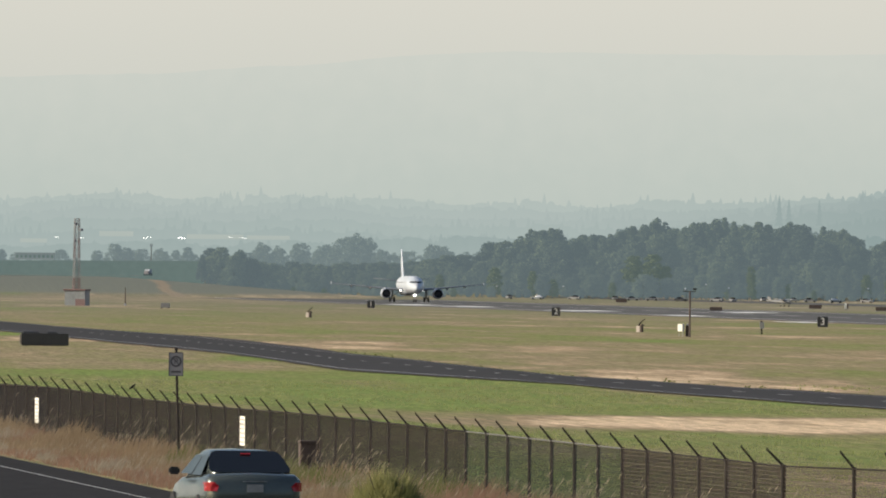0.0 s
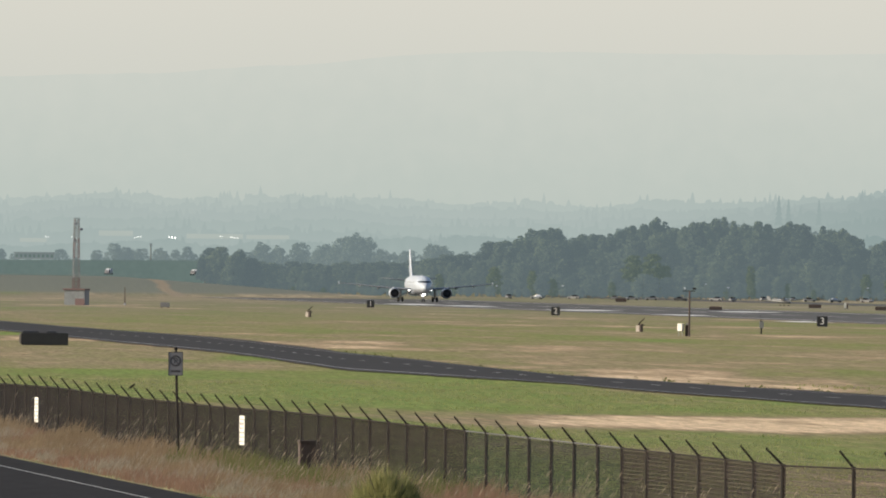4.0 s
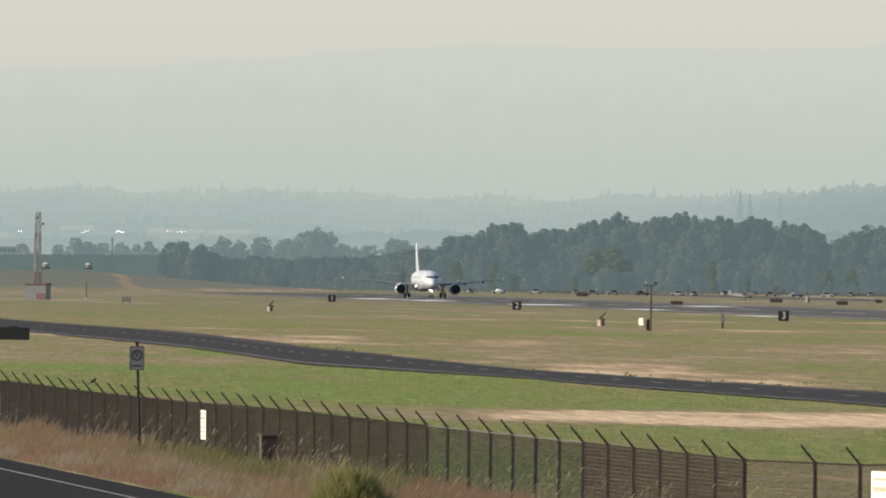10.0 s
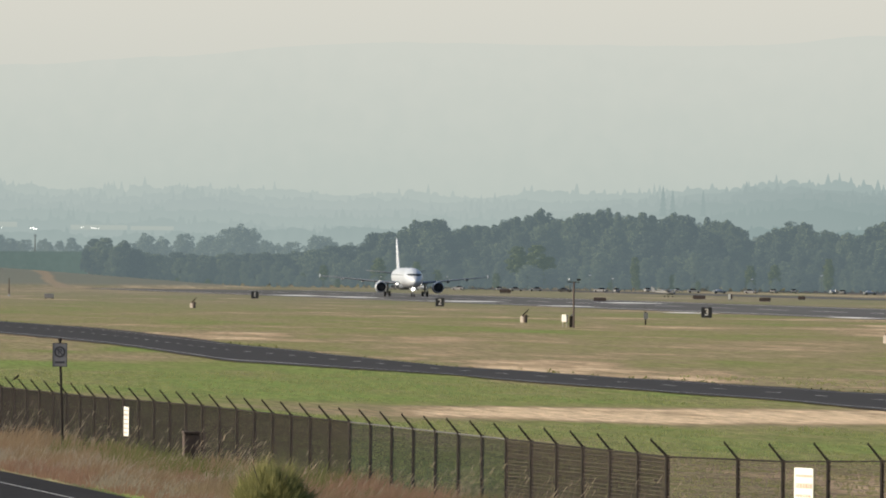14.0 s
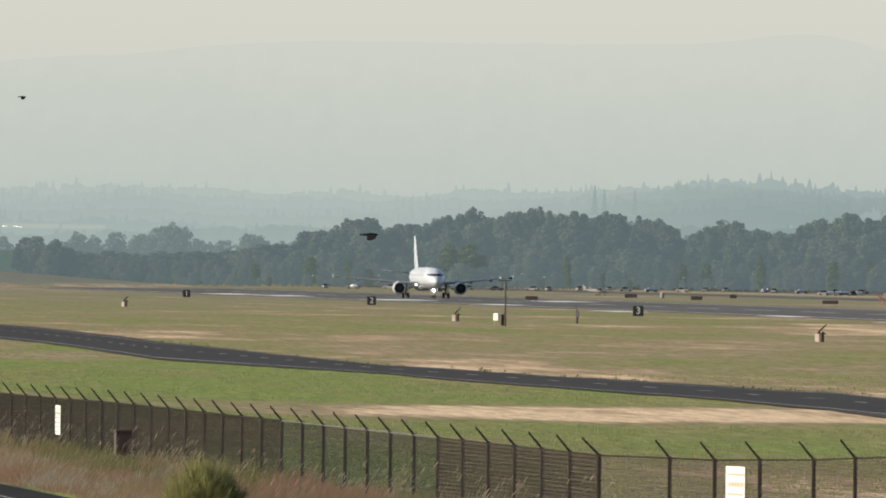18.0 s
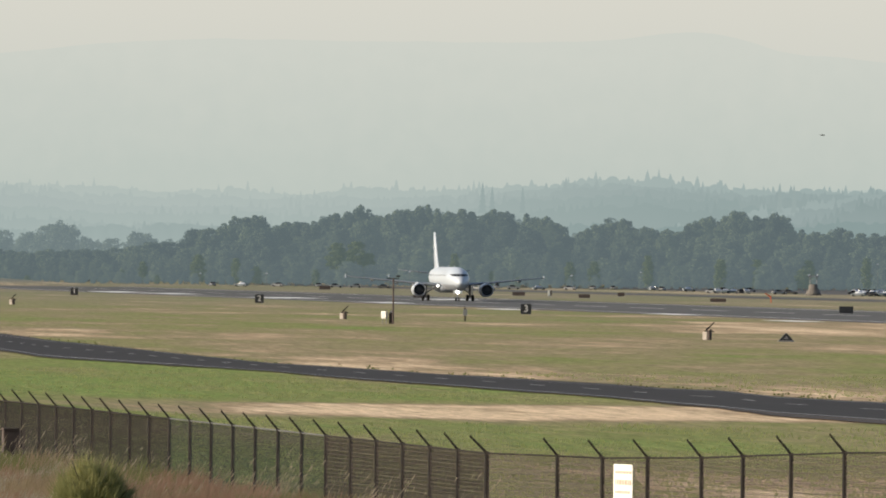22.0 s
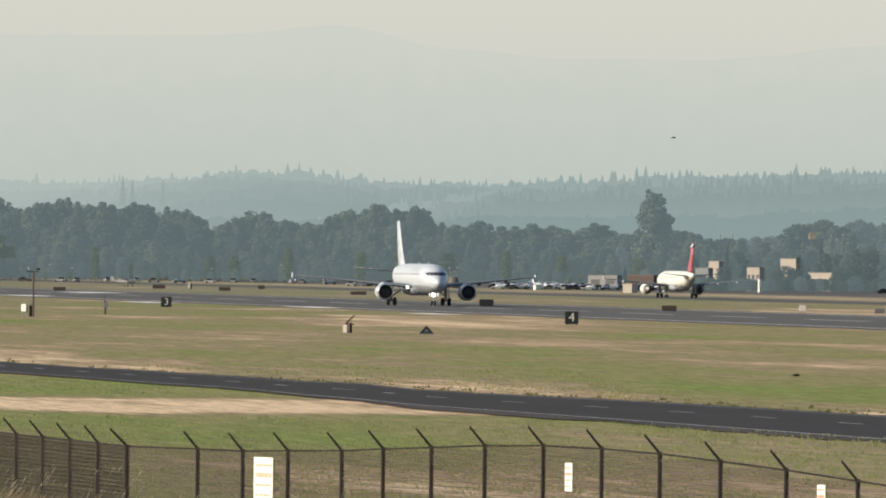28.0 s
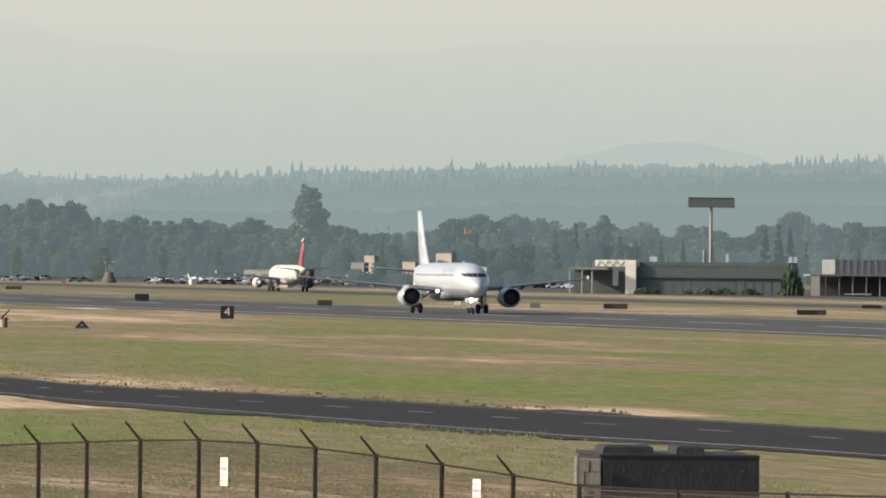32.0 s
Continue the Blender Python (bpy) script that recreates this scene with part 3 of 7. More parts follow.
def build_distance():
    m = backdrop_mat("hazy_sky", "C7CBC3", "D8D6CB", 40, 130)
    vs, fs = [], []
    for i in range(61):
        a = radians(-60 + 2 * i)
        vs += [(4980 * math.sin(a), 4980 * math.cos(a), -60), (4980 * math.sin(a), 4980 * math.cos(a), 420)]
        if i:
            fs.append((2 * i - 2, 2 * i, 2 * i + 1, 2 * i - 1))
    tagged(raw("backdrop_sky", vs, fs, m), "pale hazy evening sky above the horizon", "backdrop", "", "structure")
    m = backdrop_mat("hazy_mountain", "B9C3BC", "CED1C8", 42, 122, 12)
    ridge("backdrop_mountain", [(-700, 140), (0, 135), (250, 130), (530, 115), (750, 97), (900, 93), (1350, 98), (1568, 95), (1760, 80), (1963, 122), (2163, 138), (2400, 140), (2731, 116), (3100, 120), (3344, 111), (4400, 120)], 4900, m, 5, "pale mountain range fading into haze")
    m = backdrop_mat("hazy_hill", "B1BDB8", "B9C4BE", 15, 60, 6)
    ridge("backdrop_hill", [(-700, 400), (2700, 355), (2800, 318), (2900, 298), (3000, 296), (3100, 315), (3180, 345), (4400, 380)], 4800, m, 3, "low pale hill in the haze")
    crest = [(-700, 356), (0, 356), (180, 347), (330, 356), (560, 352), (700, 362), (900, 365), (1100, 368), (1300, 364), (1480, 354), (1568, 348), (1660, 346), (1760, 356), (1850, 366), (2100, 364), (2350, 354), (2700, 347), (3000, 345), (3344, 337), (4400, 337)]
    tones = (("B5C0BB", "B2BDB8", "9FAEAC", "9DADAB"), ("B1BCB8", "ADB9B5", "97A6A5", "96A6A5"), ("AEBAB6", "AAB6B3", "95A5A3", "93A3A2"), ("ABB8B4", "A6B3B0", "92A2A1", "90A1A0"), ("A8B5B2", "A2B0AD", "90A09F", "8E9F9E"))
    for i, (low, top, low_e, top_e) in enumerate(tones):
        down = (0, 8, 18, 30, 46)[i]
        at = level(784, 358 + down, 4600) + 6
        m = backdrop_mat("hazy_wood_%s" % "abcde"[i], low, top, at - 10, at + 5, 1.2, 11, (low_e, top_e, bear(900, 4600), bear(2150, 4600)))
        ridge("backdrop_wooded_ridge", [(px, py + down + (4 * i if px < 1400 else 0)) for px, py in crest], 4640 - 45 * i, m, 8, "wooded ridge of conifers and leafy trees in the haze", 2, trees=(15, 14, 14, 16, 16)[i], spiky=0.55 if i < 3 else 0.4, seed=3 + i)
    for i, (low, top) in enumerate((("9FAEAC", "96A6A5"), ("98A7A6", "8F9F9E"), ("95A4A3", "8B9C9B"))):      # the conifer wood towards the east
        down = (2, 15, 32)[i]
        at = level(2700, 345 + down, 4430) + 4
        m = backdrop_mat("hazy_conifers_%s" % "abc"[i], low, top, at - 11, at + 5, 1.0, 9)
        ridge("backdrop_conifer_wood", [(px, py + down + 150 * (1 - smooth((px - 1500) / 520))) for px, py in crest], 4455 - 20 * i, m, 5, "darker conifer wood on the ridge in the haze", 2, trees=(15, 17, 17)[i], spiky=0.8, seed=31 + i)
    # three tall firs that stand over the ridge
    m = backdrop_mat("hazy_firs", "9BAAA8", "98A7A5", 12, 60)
    vs, fs = [], []
    for px, top, half in ((1378, 345, 9), (1395, 352, 8), (1449, 352, 7), (1905, 346, 7), (1930, 350, 7)):
        z = 4405.0
        for t in range(6):
            a, b = 400 - (400 - top) * t / 6, 400 - (400 - top) * min(1.0, (t + 1.7) / 6)
            w = bear(784 + half * (1 - t / 6.6), z)
            x, k = bear(px, z), len(vs)
            vs += [(x - w, z, level(px, a, z)), (x + w, z, level(px, a, z)), (x, z - w, level(px, a, z)), (x, z, level(px, b, z))]
            fs += [(k, k + 2, k + 3), (k + 2, k + 1, k + 3), (k + 1, k, k + 3)]
    tagged(raw("far_firs", vs, fs, m), "tall pointed far firs standing over the ridge in haze", "trees", "", "stuff")
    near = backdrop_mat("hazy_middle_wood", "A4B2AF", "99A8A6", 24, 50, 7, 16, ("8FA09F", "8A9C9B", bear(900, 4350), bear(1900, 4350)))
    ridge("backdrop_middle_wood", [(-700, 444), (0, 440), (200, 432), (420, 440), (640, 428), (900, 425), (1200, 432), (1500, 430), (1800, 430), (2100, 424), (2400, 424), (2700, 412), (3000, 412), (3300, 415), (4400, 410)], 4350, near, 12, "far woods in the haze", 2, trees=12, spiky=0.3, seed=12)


build_distance()


# ---------------------------------------------------------------- trees
def leaf_mesh(bmv, bmf, rnd, p, s):
    """One clump: two crossed, bent leaves of foliage."""
    for _ in range(2):
        q = Euler((rnd.uniform(0, 6.3), rnd.uniform(0, 6.3), rnd.uniform(0, 6.3))).to_matrix()
        k = len(bmv)
        for a, b, c in ((-1, -0.6, 0), (0.1, -0.9, 0.25), (1, 0.1, 0), (-0.2, 0.9, -0.2)):
            bmv.append(tuple(p + q @ (Vector((a, b, c)) * s * rnd.uniform(0.7, 1.2))))
        bmf += [(k, k + 1, k + 2), (k, k + 2, k + 3)]


def tree_kind(name, seed, shape, leaf, leaves=5200, label="", category="tree"):
    """A tree 20 m high: trunk with limbs, and a crown of leaf sprays laid over many boughs."""
    rnd = random.Random(seed)
    root = thing(name, 0, 0, label=label, category=category)
    bm = B()
    top = 16 if shape in ("spire", "conifer", "poplar") else 12
    tube(bm, (0, 0, -0.5), (0.2, 0.1, top), 0.36, 0.08, 7)
    for _ in range(7):
        z = rnd.uniform(3, top * 0.75)
        a, r = rnd.uniform(0, 6.3), rnd.uniform(0.8, 1.8) * (0.5 if shape in ("poplar", "conifer") else 1)
        tube(bm, (0.1, 0.05, z), (r * math.cos(a), r * math.sin(a), z + rnd.uniform(1, 3)), 0.13, 0.03, 5)
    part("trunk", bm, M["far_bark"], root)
    wide, low = {"round": (5.2, 1.0), "oval": (3.5, 1.5), "spire": (3.1, 1.2), "conifer": (2.7, 0.8), "poplar": (3.6, 1.5)}[shape]

    def girth(h):
        if shape == "conifer":
            return max(0.06, (1 - h) ** 0.9)
        if shape == "spire":
            return max(0.10, (1 - h) ** 0.62 * (0.75 + 0.25 * min(1, h * 5)))
        if shape == "poplar":
            return max(0.25, math.sin(math.pi * min(0.97, 0.22 + 0.75 * h)) ** 0.6)
        return math.sqrt(max(0.05, 1 - ((h - 0.42) / (0.66 if shape == "oval" else 0.63)) ** 2))
    boughs, count = [], 52 if shape in ("round", "poplar") else 42
    lean = rnd.uniform(-0.6, 0.6)
    for i in range(count):
        h = (i + rnd.random()) / count
        size = wide * (0.34 if shape == "round" else 0.40) * rnd.uniform(0.6, 1.25) * (0.6 + 0.4 * girth(h))
        if shape == "conifer":
            size *= 0.7
        a = i * 2.4 + rnd.uniform(-0.5, 0.5)
        r = max(0.0, wide * girth(h) - 0.6 * size) * rnd.uniform(0.6, 1.12)
        z = min(low + size * 0.7 + h * (20 - low - size * 1.2), 20 - size * 0.62)
        boughs.append((Vector((r * math.cos(a) + lean * h, r * math.sin(a), z - rnd.uniform(0, 1.5) * h)), size, size * rnd.uniform(0.65, 0.95)))
    weight = [b[1] ** 2 for b in boughs]
    vs, fs = [], []
    for c, r, hh in rnd.choices(boughs, weight, k=leaves):
        d = Vector((rnd.gauss(0, 1), rnd.gauss(0, 1), rnd.gauss(0.25, 1))).normalized()
        p = c + Vector((d.x * r, d.y * r, d.z * hh)) * rnd.uniform(0.6, 1.14)
        n = (d + Vector((rnd.gauss(0, 0.6), rnd.gauss(0, 0.6), rnd.gauss(0.1, 0.6)))).normalized()
        u = n.orthogonal().normalized()
        u.rotate(Matrix.Rotation(rnd.uniform(0, 6.3), 3, n))
        w = n.cross(u)
        k, g = len(vs), rnd.uniform(0.26, 0.46)
        vs += [tuple(p - u * g), tuple(p - w * g * 0.7 - n * 0.06), tuple(p + u * g), tuple(p + w * g * 0.7 - n * 0.06)]
        fs.append((k, k + 1, k + 2, k + 3))
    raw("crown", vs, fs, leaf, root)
    return root


WOOD_WEST = [(357, 456), (373, 438), (393, 436), (414, 448), (424, 441), (441, 456), (458, 462), (486, 465), (517, 462), (548, 465), (574, 467), (605, 463), (636, 464), (667, 462), (698, 465), (734, 461), (765, 458)]
WOOD_PALE = [(171, 448), (202, 430), (222, 437), (290, 443), (331, 436), (468, 430), (496, 436), (533, 428), (574, 431), (610, 417), (632, 414), (650, 422), (677, 440), (765, 430), (782, 434)]
WOOD_HIGH = [(794, 450), (820, 449), (846, 451), (869, 428), (890, 425), (908, 436), (926, 414), (945, 405), (965, 400), (983, 405), (999, 422), (1019, 422), (1037, 412), (1054, 412), (1074, 410), (1089, 422), (1103, 402), (1120, 395), (1141, 396), (1157, 387), (1171, 388), (1192, 402), (1218, 393), (1233, 396), (1249, 395), (1266, 389), (1285, 386), (1301, 393), (1318, 395), (1340, 387), (1358, 392), (1379, 400), (1402, 393), (1421, 397), (1437, 412), (1456, 402), (1472, 405), (1486, 407), (1503, 410), (1518, 420), (1536, 440)]
WOOD_EAST = [(1558, 426), (1570, 437), (1584, 422), (1607, 406), (1632, 409), (1646, 424), (1669, 424), (1685, 429), (1705, 428), (1723, 435), (1739, 418), (1754, 414), (1778, 406), (1798, 419), (1811, 409), (1829, 392), (1848, 401), (1856, 417), (1871, 401), (1897, 398), (1911, 404), (1924, 427), (1944, 430), (1960, 432), (1975, 431), (1991, 429), (2011, 424), (2027, 430), (2036, 442), (2053, 432), (2083, 432), (2104, 429), (2120, 438), (2137, 434), (2161, 437), (2173, 453), (2190, 447), (2223, 427), (2239, 443), (2262, 448)]
WOOD_APRON = [(2365, 442), (2385, 443), (2400, 447), (2415, 455), (2454, 457), (2480, 454), (2506, 452), (2532, 450), (2557, 447), (2581, 430), (2619, 424), (2650, 434), (2676, 422), (2697, 422), (2719, 447), (2734, 424), (2749, 434), (2775, 448), (2806, 434), (2826, 443), (2847, 427), (2868, 450), (2899, 443), (2912, 434), (2926, 437), (2941, 455), (2971, 460), (2994, 437), (3018, 445), (3049, 453), (3074, 465), (3105, 462), (3136, 443), (3162, 440), (3179, 417), (3194, 412), (3210, 422), (3220, 442), (3238, 434), (3261, 442), (3292, 436), (3323, 444), (3359, 439)]


def build_trees():
    rnd = random.Random(11)
    kinds = {}
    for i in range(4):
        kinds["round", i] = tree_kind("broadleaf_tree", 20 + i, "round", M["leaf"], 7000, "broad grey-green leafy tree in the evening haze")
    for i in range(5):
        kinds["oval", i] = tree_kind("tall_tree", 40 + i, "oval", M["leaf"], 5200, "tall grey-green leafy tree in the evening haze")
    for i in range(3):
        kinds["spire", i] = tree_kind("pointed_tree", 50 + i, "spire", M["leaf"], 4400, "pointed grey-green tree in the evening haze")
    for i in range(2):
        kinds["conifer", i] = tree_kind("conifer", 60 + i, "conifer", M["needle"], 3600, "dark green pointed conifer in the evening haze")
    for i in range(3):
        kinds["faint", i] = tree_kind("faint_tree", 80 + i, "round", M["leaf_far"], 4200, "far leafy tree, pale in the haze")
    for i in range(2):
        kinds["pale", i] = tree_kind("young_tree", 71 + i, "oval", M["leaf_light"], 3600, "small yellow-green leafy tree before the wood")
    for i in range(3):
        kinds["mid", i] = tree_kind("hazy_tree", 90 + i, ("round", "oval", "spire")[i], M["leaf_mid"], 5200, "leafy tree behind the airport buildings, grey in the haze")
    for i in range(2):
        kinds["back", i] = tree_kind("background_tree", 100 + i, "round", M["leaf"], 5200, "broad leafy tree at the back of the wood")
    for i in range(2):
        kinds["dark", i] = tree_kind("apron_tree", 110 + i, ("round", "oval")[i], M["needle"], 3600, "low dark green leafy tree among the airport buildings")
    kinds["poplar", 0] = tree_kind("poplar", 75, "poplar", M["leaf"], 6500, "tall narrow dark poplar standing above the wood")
    used = set()

    def plant(kind, px, ytop, z, wide=1.0):
        i = rnd.randrange(sum(1 for k in kinds if k[0] == kind))
        src = kinds[kind, i]
        x = bear(px, z)
        g = ground_z(x, z)
        s = max(0.12, (level(px, ytop, z) - g) / 19.8)
        m = pose(x, z, g, 0, 0, rnd.uniform(0, 360))
        if src in used:
            src = copy_thing(src, m)
        else:
            used.add(src)
            src.matrix_basis = m
        src.scale = (s * wide, s * wide, s)
        return src

    tall = WOOD_WEST + WOOD_HIGH + WOOD_EAST + [(2300, 446)] + WOOD_APRON + [(3600, 440)]
    for i, (px, y) in enumerate(tall):      # the skyline
        if not 345 < px < 3400:
            continue
        gap = (tall[i + 1][0] - tall[max(0, i - 1)][0]) / 2
        kind = "round" if gap > 27 or px < 480 else rnd.choice(["oval", "oval", "round", "round", "spire"]) if px < 2260 else "oval" if px < 2420 else "mid"
        span = {"round": 5.2, "oval": 3.5, "spire": 3.1, "mid": 4.0}[kind]
        z = rnd.uniform(3060, 3100) if px < 480 else rnd.uniform(3290, 3430)
        tree_h = level(px, y, z)
        wide = min(2.0, max(0.75, gap * 0.172 * 1.3 / (span * tree_h / 20)))
        plant(kind, px, y, z, wide)
        if px > 480:
            plant("mid" if px > 2420 else "back", px + rnd.uniform(-6, 6), y + rnd.uniform(6, 16), rnd.uniform(3440, 3560), wide * 1.5)
    for share_of, z0, z1, step, width in ((0.30, 3190, 3270, 17, 1.05), (0.56, 3090, 3150, 21, 1.2), (0.80, 3030, 3060, 20, 1.6)):
        px = 350.0
        while px < 3420:     # the trees before it, lower and lower
            y, base = contour(tall, px), 522 + 0.01 * (px - 784)
            kind = rnd.choice(["round", "round", "oval", "pale" if share_of > 0.5 and rnd.random() < 0.5 else "round"]) if px < 2250 else rnd.choice(["round", "mid", "conifer", "oval", "pale" if share_of > 0.5 else "oval"]) if px < 2420 or share_of > 0.7 else rnd.choice(["mid", "mid", "mid", "conifer"])
            plant(kind, px, y + (base - y) * min(0.9, share_of + rnd.uniform(-0.14, 0.14)), rnd.uniform(z0, z1), width * rnd.uniform(0.85, 1.25))
            px += step * rnd.uniform(0.7, 1.4)
    for px, y in WOOD_PALE:
        plant("faint", px, y, rnd.uniform(3650, 3800), rnd.uniform(0.9, 1.2))
    px = -250.0
    while px < 3600:     # the fainter wood behind
        plant("faint", px, contour(tall, px) + rnd.uniform(2, 16) if px > 860 else rnd.uniform(438, 456), rnd.uniform(3800, 4100), rnd.uniform(1.0, 1.5))
        px += rnd.uniform(18, 40)
    plant("poplar", 2322, 369, 3150, 1.08)
    for px, y, w in ((1672, 474, 0.9), (1330, 470, 0.8), (1800, 486, 1.3), (2060, 478, 0.9)):
        plant("pale", px, y, 3010, w)
    for px, y, w in ((2556, 506, 2.0), (2572, 512, 1.6), (2544, 513, 1.5), (2446, 507, 1.9), (2596, 520, 1.5), (2650, 508, 1.3), (2674, 500, 1.0), (2702, 514, 1.2)):
        plant("dark", px, y, 2545, w)
    for k in range(58):    # low trees before the far buildings
        px = 2400 + 7 * k + rnd.uniform(-3, 3)
        plant(rnd.choice(["dark", "dark", "round"]), px, rnd.uniform(524, 536) + 3 * math.sin(px * 0.07), rnd.uniform(2480, 2560), rnd.uniform(1.6, 2.4))
    for px, y in ((3136, 443), (3160, 440), (3182, 448), (2760, 452), (2990, 470), (2450, 470), (2700, 480), (2875, 462), (2905, 468), (2950, 470), (3040, 462)):
        plant("conifer", px, y, 2900, 1.2)
    for px, y in ((2386, 443), (2450, 464), (2476, 457), (2505, 464), (2518, 459), (2556, 463), (2586, 461), (2638, 450), (2667, 447), (2706, 464), (2795, 438), (2846, 426), (2816, 456), (2912, 464), (2931, 457)):
        plant(rnd.choice(["spire", "oval", "oval", "conifer"]), px, y, rnd.uniform(2960, 3010), rnd.uniform(0.9, 1.25))
    for k in range(40):    # the shaded wood between the buildings
        px = 2372 + 14 * k + rnd.uniform(-4, 4)
        plant(rnd.choice(["oval", "round", "dark", "spire"]), px, rnd.uniform(468, 488), rnd.uniform(2915, 2955), rnd.uniform(1.0, 1.5))


build_trees()


# ---------------------------------------------------------------- airliner
FUS = [(-5.07, 3.05, 0.04), (-4.85, 3.07, 0.36), (-4.4, 3.14, 0.72), (-3.7, 3.27, 1.12), (-2.7, 3.45, 1.52), (-1.4, 3.62, 1.83), (0.4, 3.72, 1.96), (2.0, 3.74, 1.98), (9.0, 3.74, 1.98), (19.5, 3.74, 1.98), (22.5, 3.80, 1.90), (25.5, 4.02, 1.62), (28.3, 4.36, 1.18), (30.6, 4.66, 0.74), (32.2, 4.88, 0.36), (32.5, 4.92, 0.18)]


FUS = [(y, z + 0.10, r * 1.02) for y, z, r in FUS]


def hull(y, ang, out=1.0):
    """A point on the fuselage: ang in degrees from the top, positive to +x."""
    for (ya, za, ra), (yb, zb, rb) in zip(FUS, FUS[1:]):
        if ya <= y <= yb:
            k = (y - ya) / (yb - ya)
            z, r = za + (zb - za) * k, (ra + (rb - ra) * k) * out
            return Vector((r * math.sin(radians(ang)), y, z + 1.04 * r * math.cos(radians(ang))))


def wing_loft(bm, stations, t):
    """stations: x, y of the nose, chord, z; a lens-shaped section."""
    prof = [(0, 0), (0.03, 0.35), (0.12, 0.75), (0.35, 1.0), (0.65, 0.7), (1, 0.04), (1, -0.04), (0.65, -0.35), (0.35, -0.55), (0.12, -0.5), (0.03, -0.25)]
    return loft(bm, [[(x, y + c * p, z + c * t * q / 2) for p, q in prof] for x, y, c, z in stations])


def airliner(name, label, fin_paint, hull_paint, lights):
    root = thing(name, 0, 0, label=label, category="airplane")
    bm = B()
    n = 28
    rings = []
    for y, z, r in FUS:
        rings.append([(r * math.sin(2 * math.pi * k / n), y, z + 1.04 * r * math.cos(2 * math.pi * k / n)) for k in range(n)])
    loft(bm, rings)
    # grey belly carried higher, so shade low on the hull is in the paint
    for f in bm.faces:
        if f.calc_center_median().z < 2.8 and f.calc_center_median().y > -4:
            f.material_index = 1
    fus = part("fuselage", bm, [M[hull_paint], M["belly"]], root, smooth=True)
    bm = loft(B(), [[(x * s, y, 2.3 + z * s2) for x, z in ((-2.1, 0.3), (-1.9, -0.5), (-1.0, -0.85), (1.0, -0.85), (1.9, -0.5), (2.1, 0.3), (1.2, 0.7), (-1.2, 0.7))] for y, s, s2 in ((6.3, 0.35, 0.2), (7.6, 0.9, 0.8), (10, 1.0, 1.0), (15, 1.0, 1.0), (17, 0.85, 0.7), (19, 0.3, 0.1))])
    part("belly_fairing", bm, M["belly"], root, "grey belly fairing", smooth=True)
    # cockpit panes
    def sill(ang, z):
        """The place along the nose where the hull's side at that angle reaches the height z."""
        lo, hi = -4.9, 1.5
        for _ in range(30):
            mid = (lo + hi) / 2
            lo, hi = (mid, hi) if hull(mid, ang).z < z else (lo, mid)
        return hull(hi, ang, 1.015)
    for a0, a1, z0, z1 in ((1.5, 27, 4.30, 4.74), (28.5, 46, 4.30, 4.74), (48, 58, 4.33, 4.68)):
        for s in (-1, 1):
            bm = B()
            g = [[bm.verts.new(sill(s * (a0 + (a1 - a0) * u / 4), z0 + (z1 - z0) * v / 3)) for u in range(5)] for v in range(4)]
            for v in range(3):
                for u in range(4):
                    q = (g[v][u], g[v][u + 1], g[v + 1][u + 1], g[v + 1][u])
                    bm.faces.new(q if s > 0 else q[::-1])
            part("cockpit_window", bm, M["cockpit"], fus, "dark cockpit pane")
    src = None
    for s in (-1, 1):
        for i in range(40):
            y = 0.6 + i * 0.56
            p = hull(y, s * 74, 1.004)
            m = Matrix.LocRotScale(p, Euler((0, radians(s * 16), 0)), None)
            if src is None:
                bm = B()
                bmesh.ops.create_circle(bm, cap_ends=True, segments=8, radius=0.16)
                bmesh.ops.transform(bm, matrix=Matrix.Rotation(radians(90), 4, "Y") @ Matrix.Diagonal((1.4, 0.8, 1, 1)), verts=bm.verts)
                src = part("cabin_window", bm, M["cabin"], fus)
                src.matrix_basis = m
            else:
                share("cabin_window", src, fus, m)
    # wings, tailplane, fin
    for s in (-1, 1):
        w = wing_loft(B(), [(s * 1.2, 6.9, 7.6, 2.65), (s * 2.0, 7.4, 6.9, 2.72), (s * 6.4, 10.0, 4.3, 3.12), (s * 12, 13.3, 2.9, 3.68), (s * 16.6, 16.0, 1.75, 4.12), (s * 17.0, 16.5, 1.2, 4.15)], 0.12)
        wing = part("wing", w, M["wing"], root, "grey wing", smooth=True)
        bm = loft(B(), [[(s * (17.0 + d), y, z) for d, y, z in ((-0.06, 16.3, zz), (0.06, 16.3, zz), (0.06, 17.4 - 0.5 * abs(zz - 4.15), zz), (-0.06, 17.4 - 0.5 * abs(zz - 4.15), zz))] for zz in (3.85, 4.15, 4.55)])
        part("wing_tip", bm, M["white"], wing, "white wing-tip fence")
        for x, y, z in ((5.9, 13.2, 2.95), (8.6, 14.3, 3.2), (12.6, 16.0, 3.65)):
            bm = loft(B(), [[(s * x + r * math.cos(k * math.pi / 4), yy, zz + r * math.sin(k * math.pi / 4)) for k in range(8)] for yy, zz, r in ((y - 2.3, z + 0.05, 0.05), (y - 1.2, z - 0.12, 0.22), (y + 0.6, z - 0.1, 0.22), (y + 1.6, z, 0.05))])
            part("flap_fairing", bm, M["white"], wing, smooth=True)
        st = wing_loft(B(), [(s * 0.3, 26.6, 4.3, 4.75), (s * 6.2, 30.2, 1.6, 5.35)], 0.1)
        part("tailplane", st, M["wing"], root, "grey tailplane", smooth=True)
        # engine
        c = (s * 5.75, 1.95)
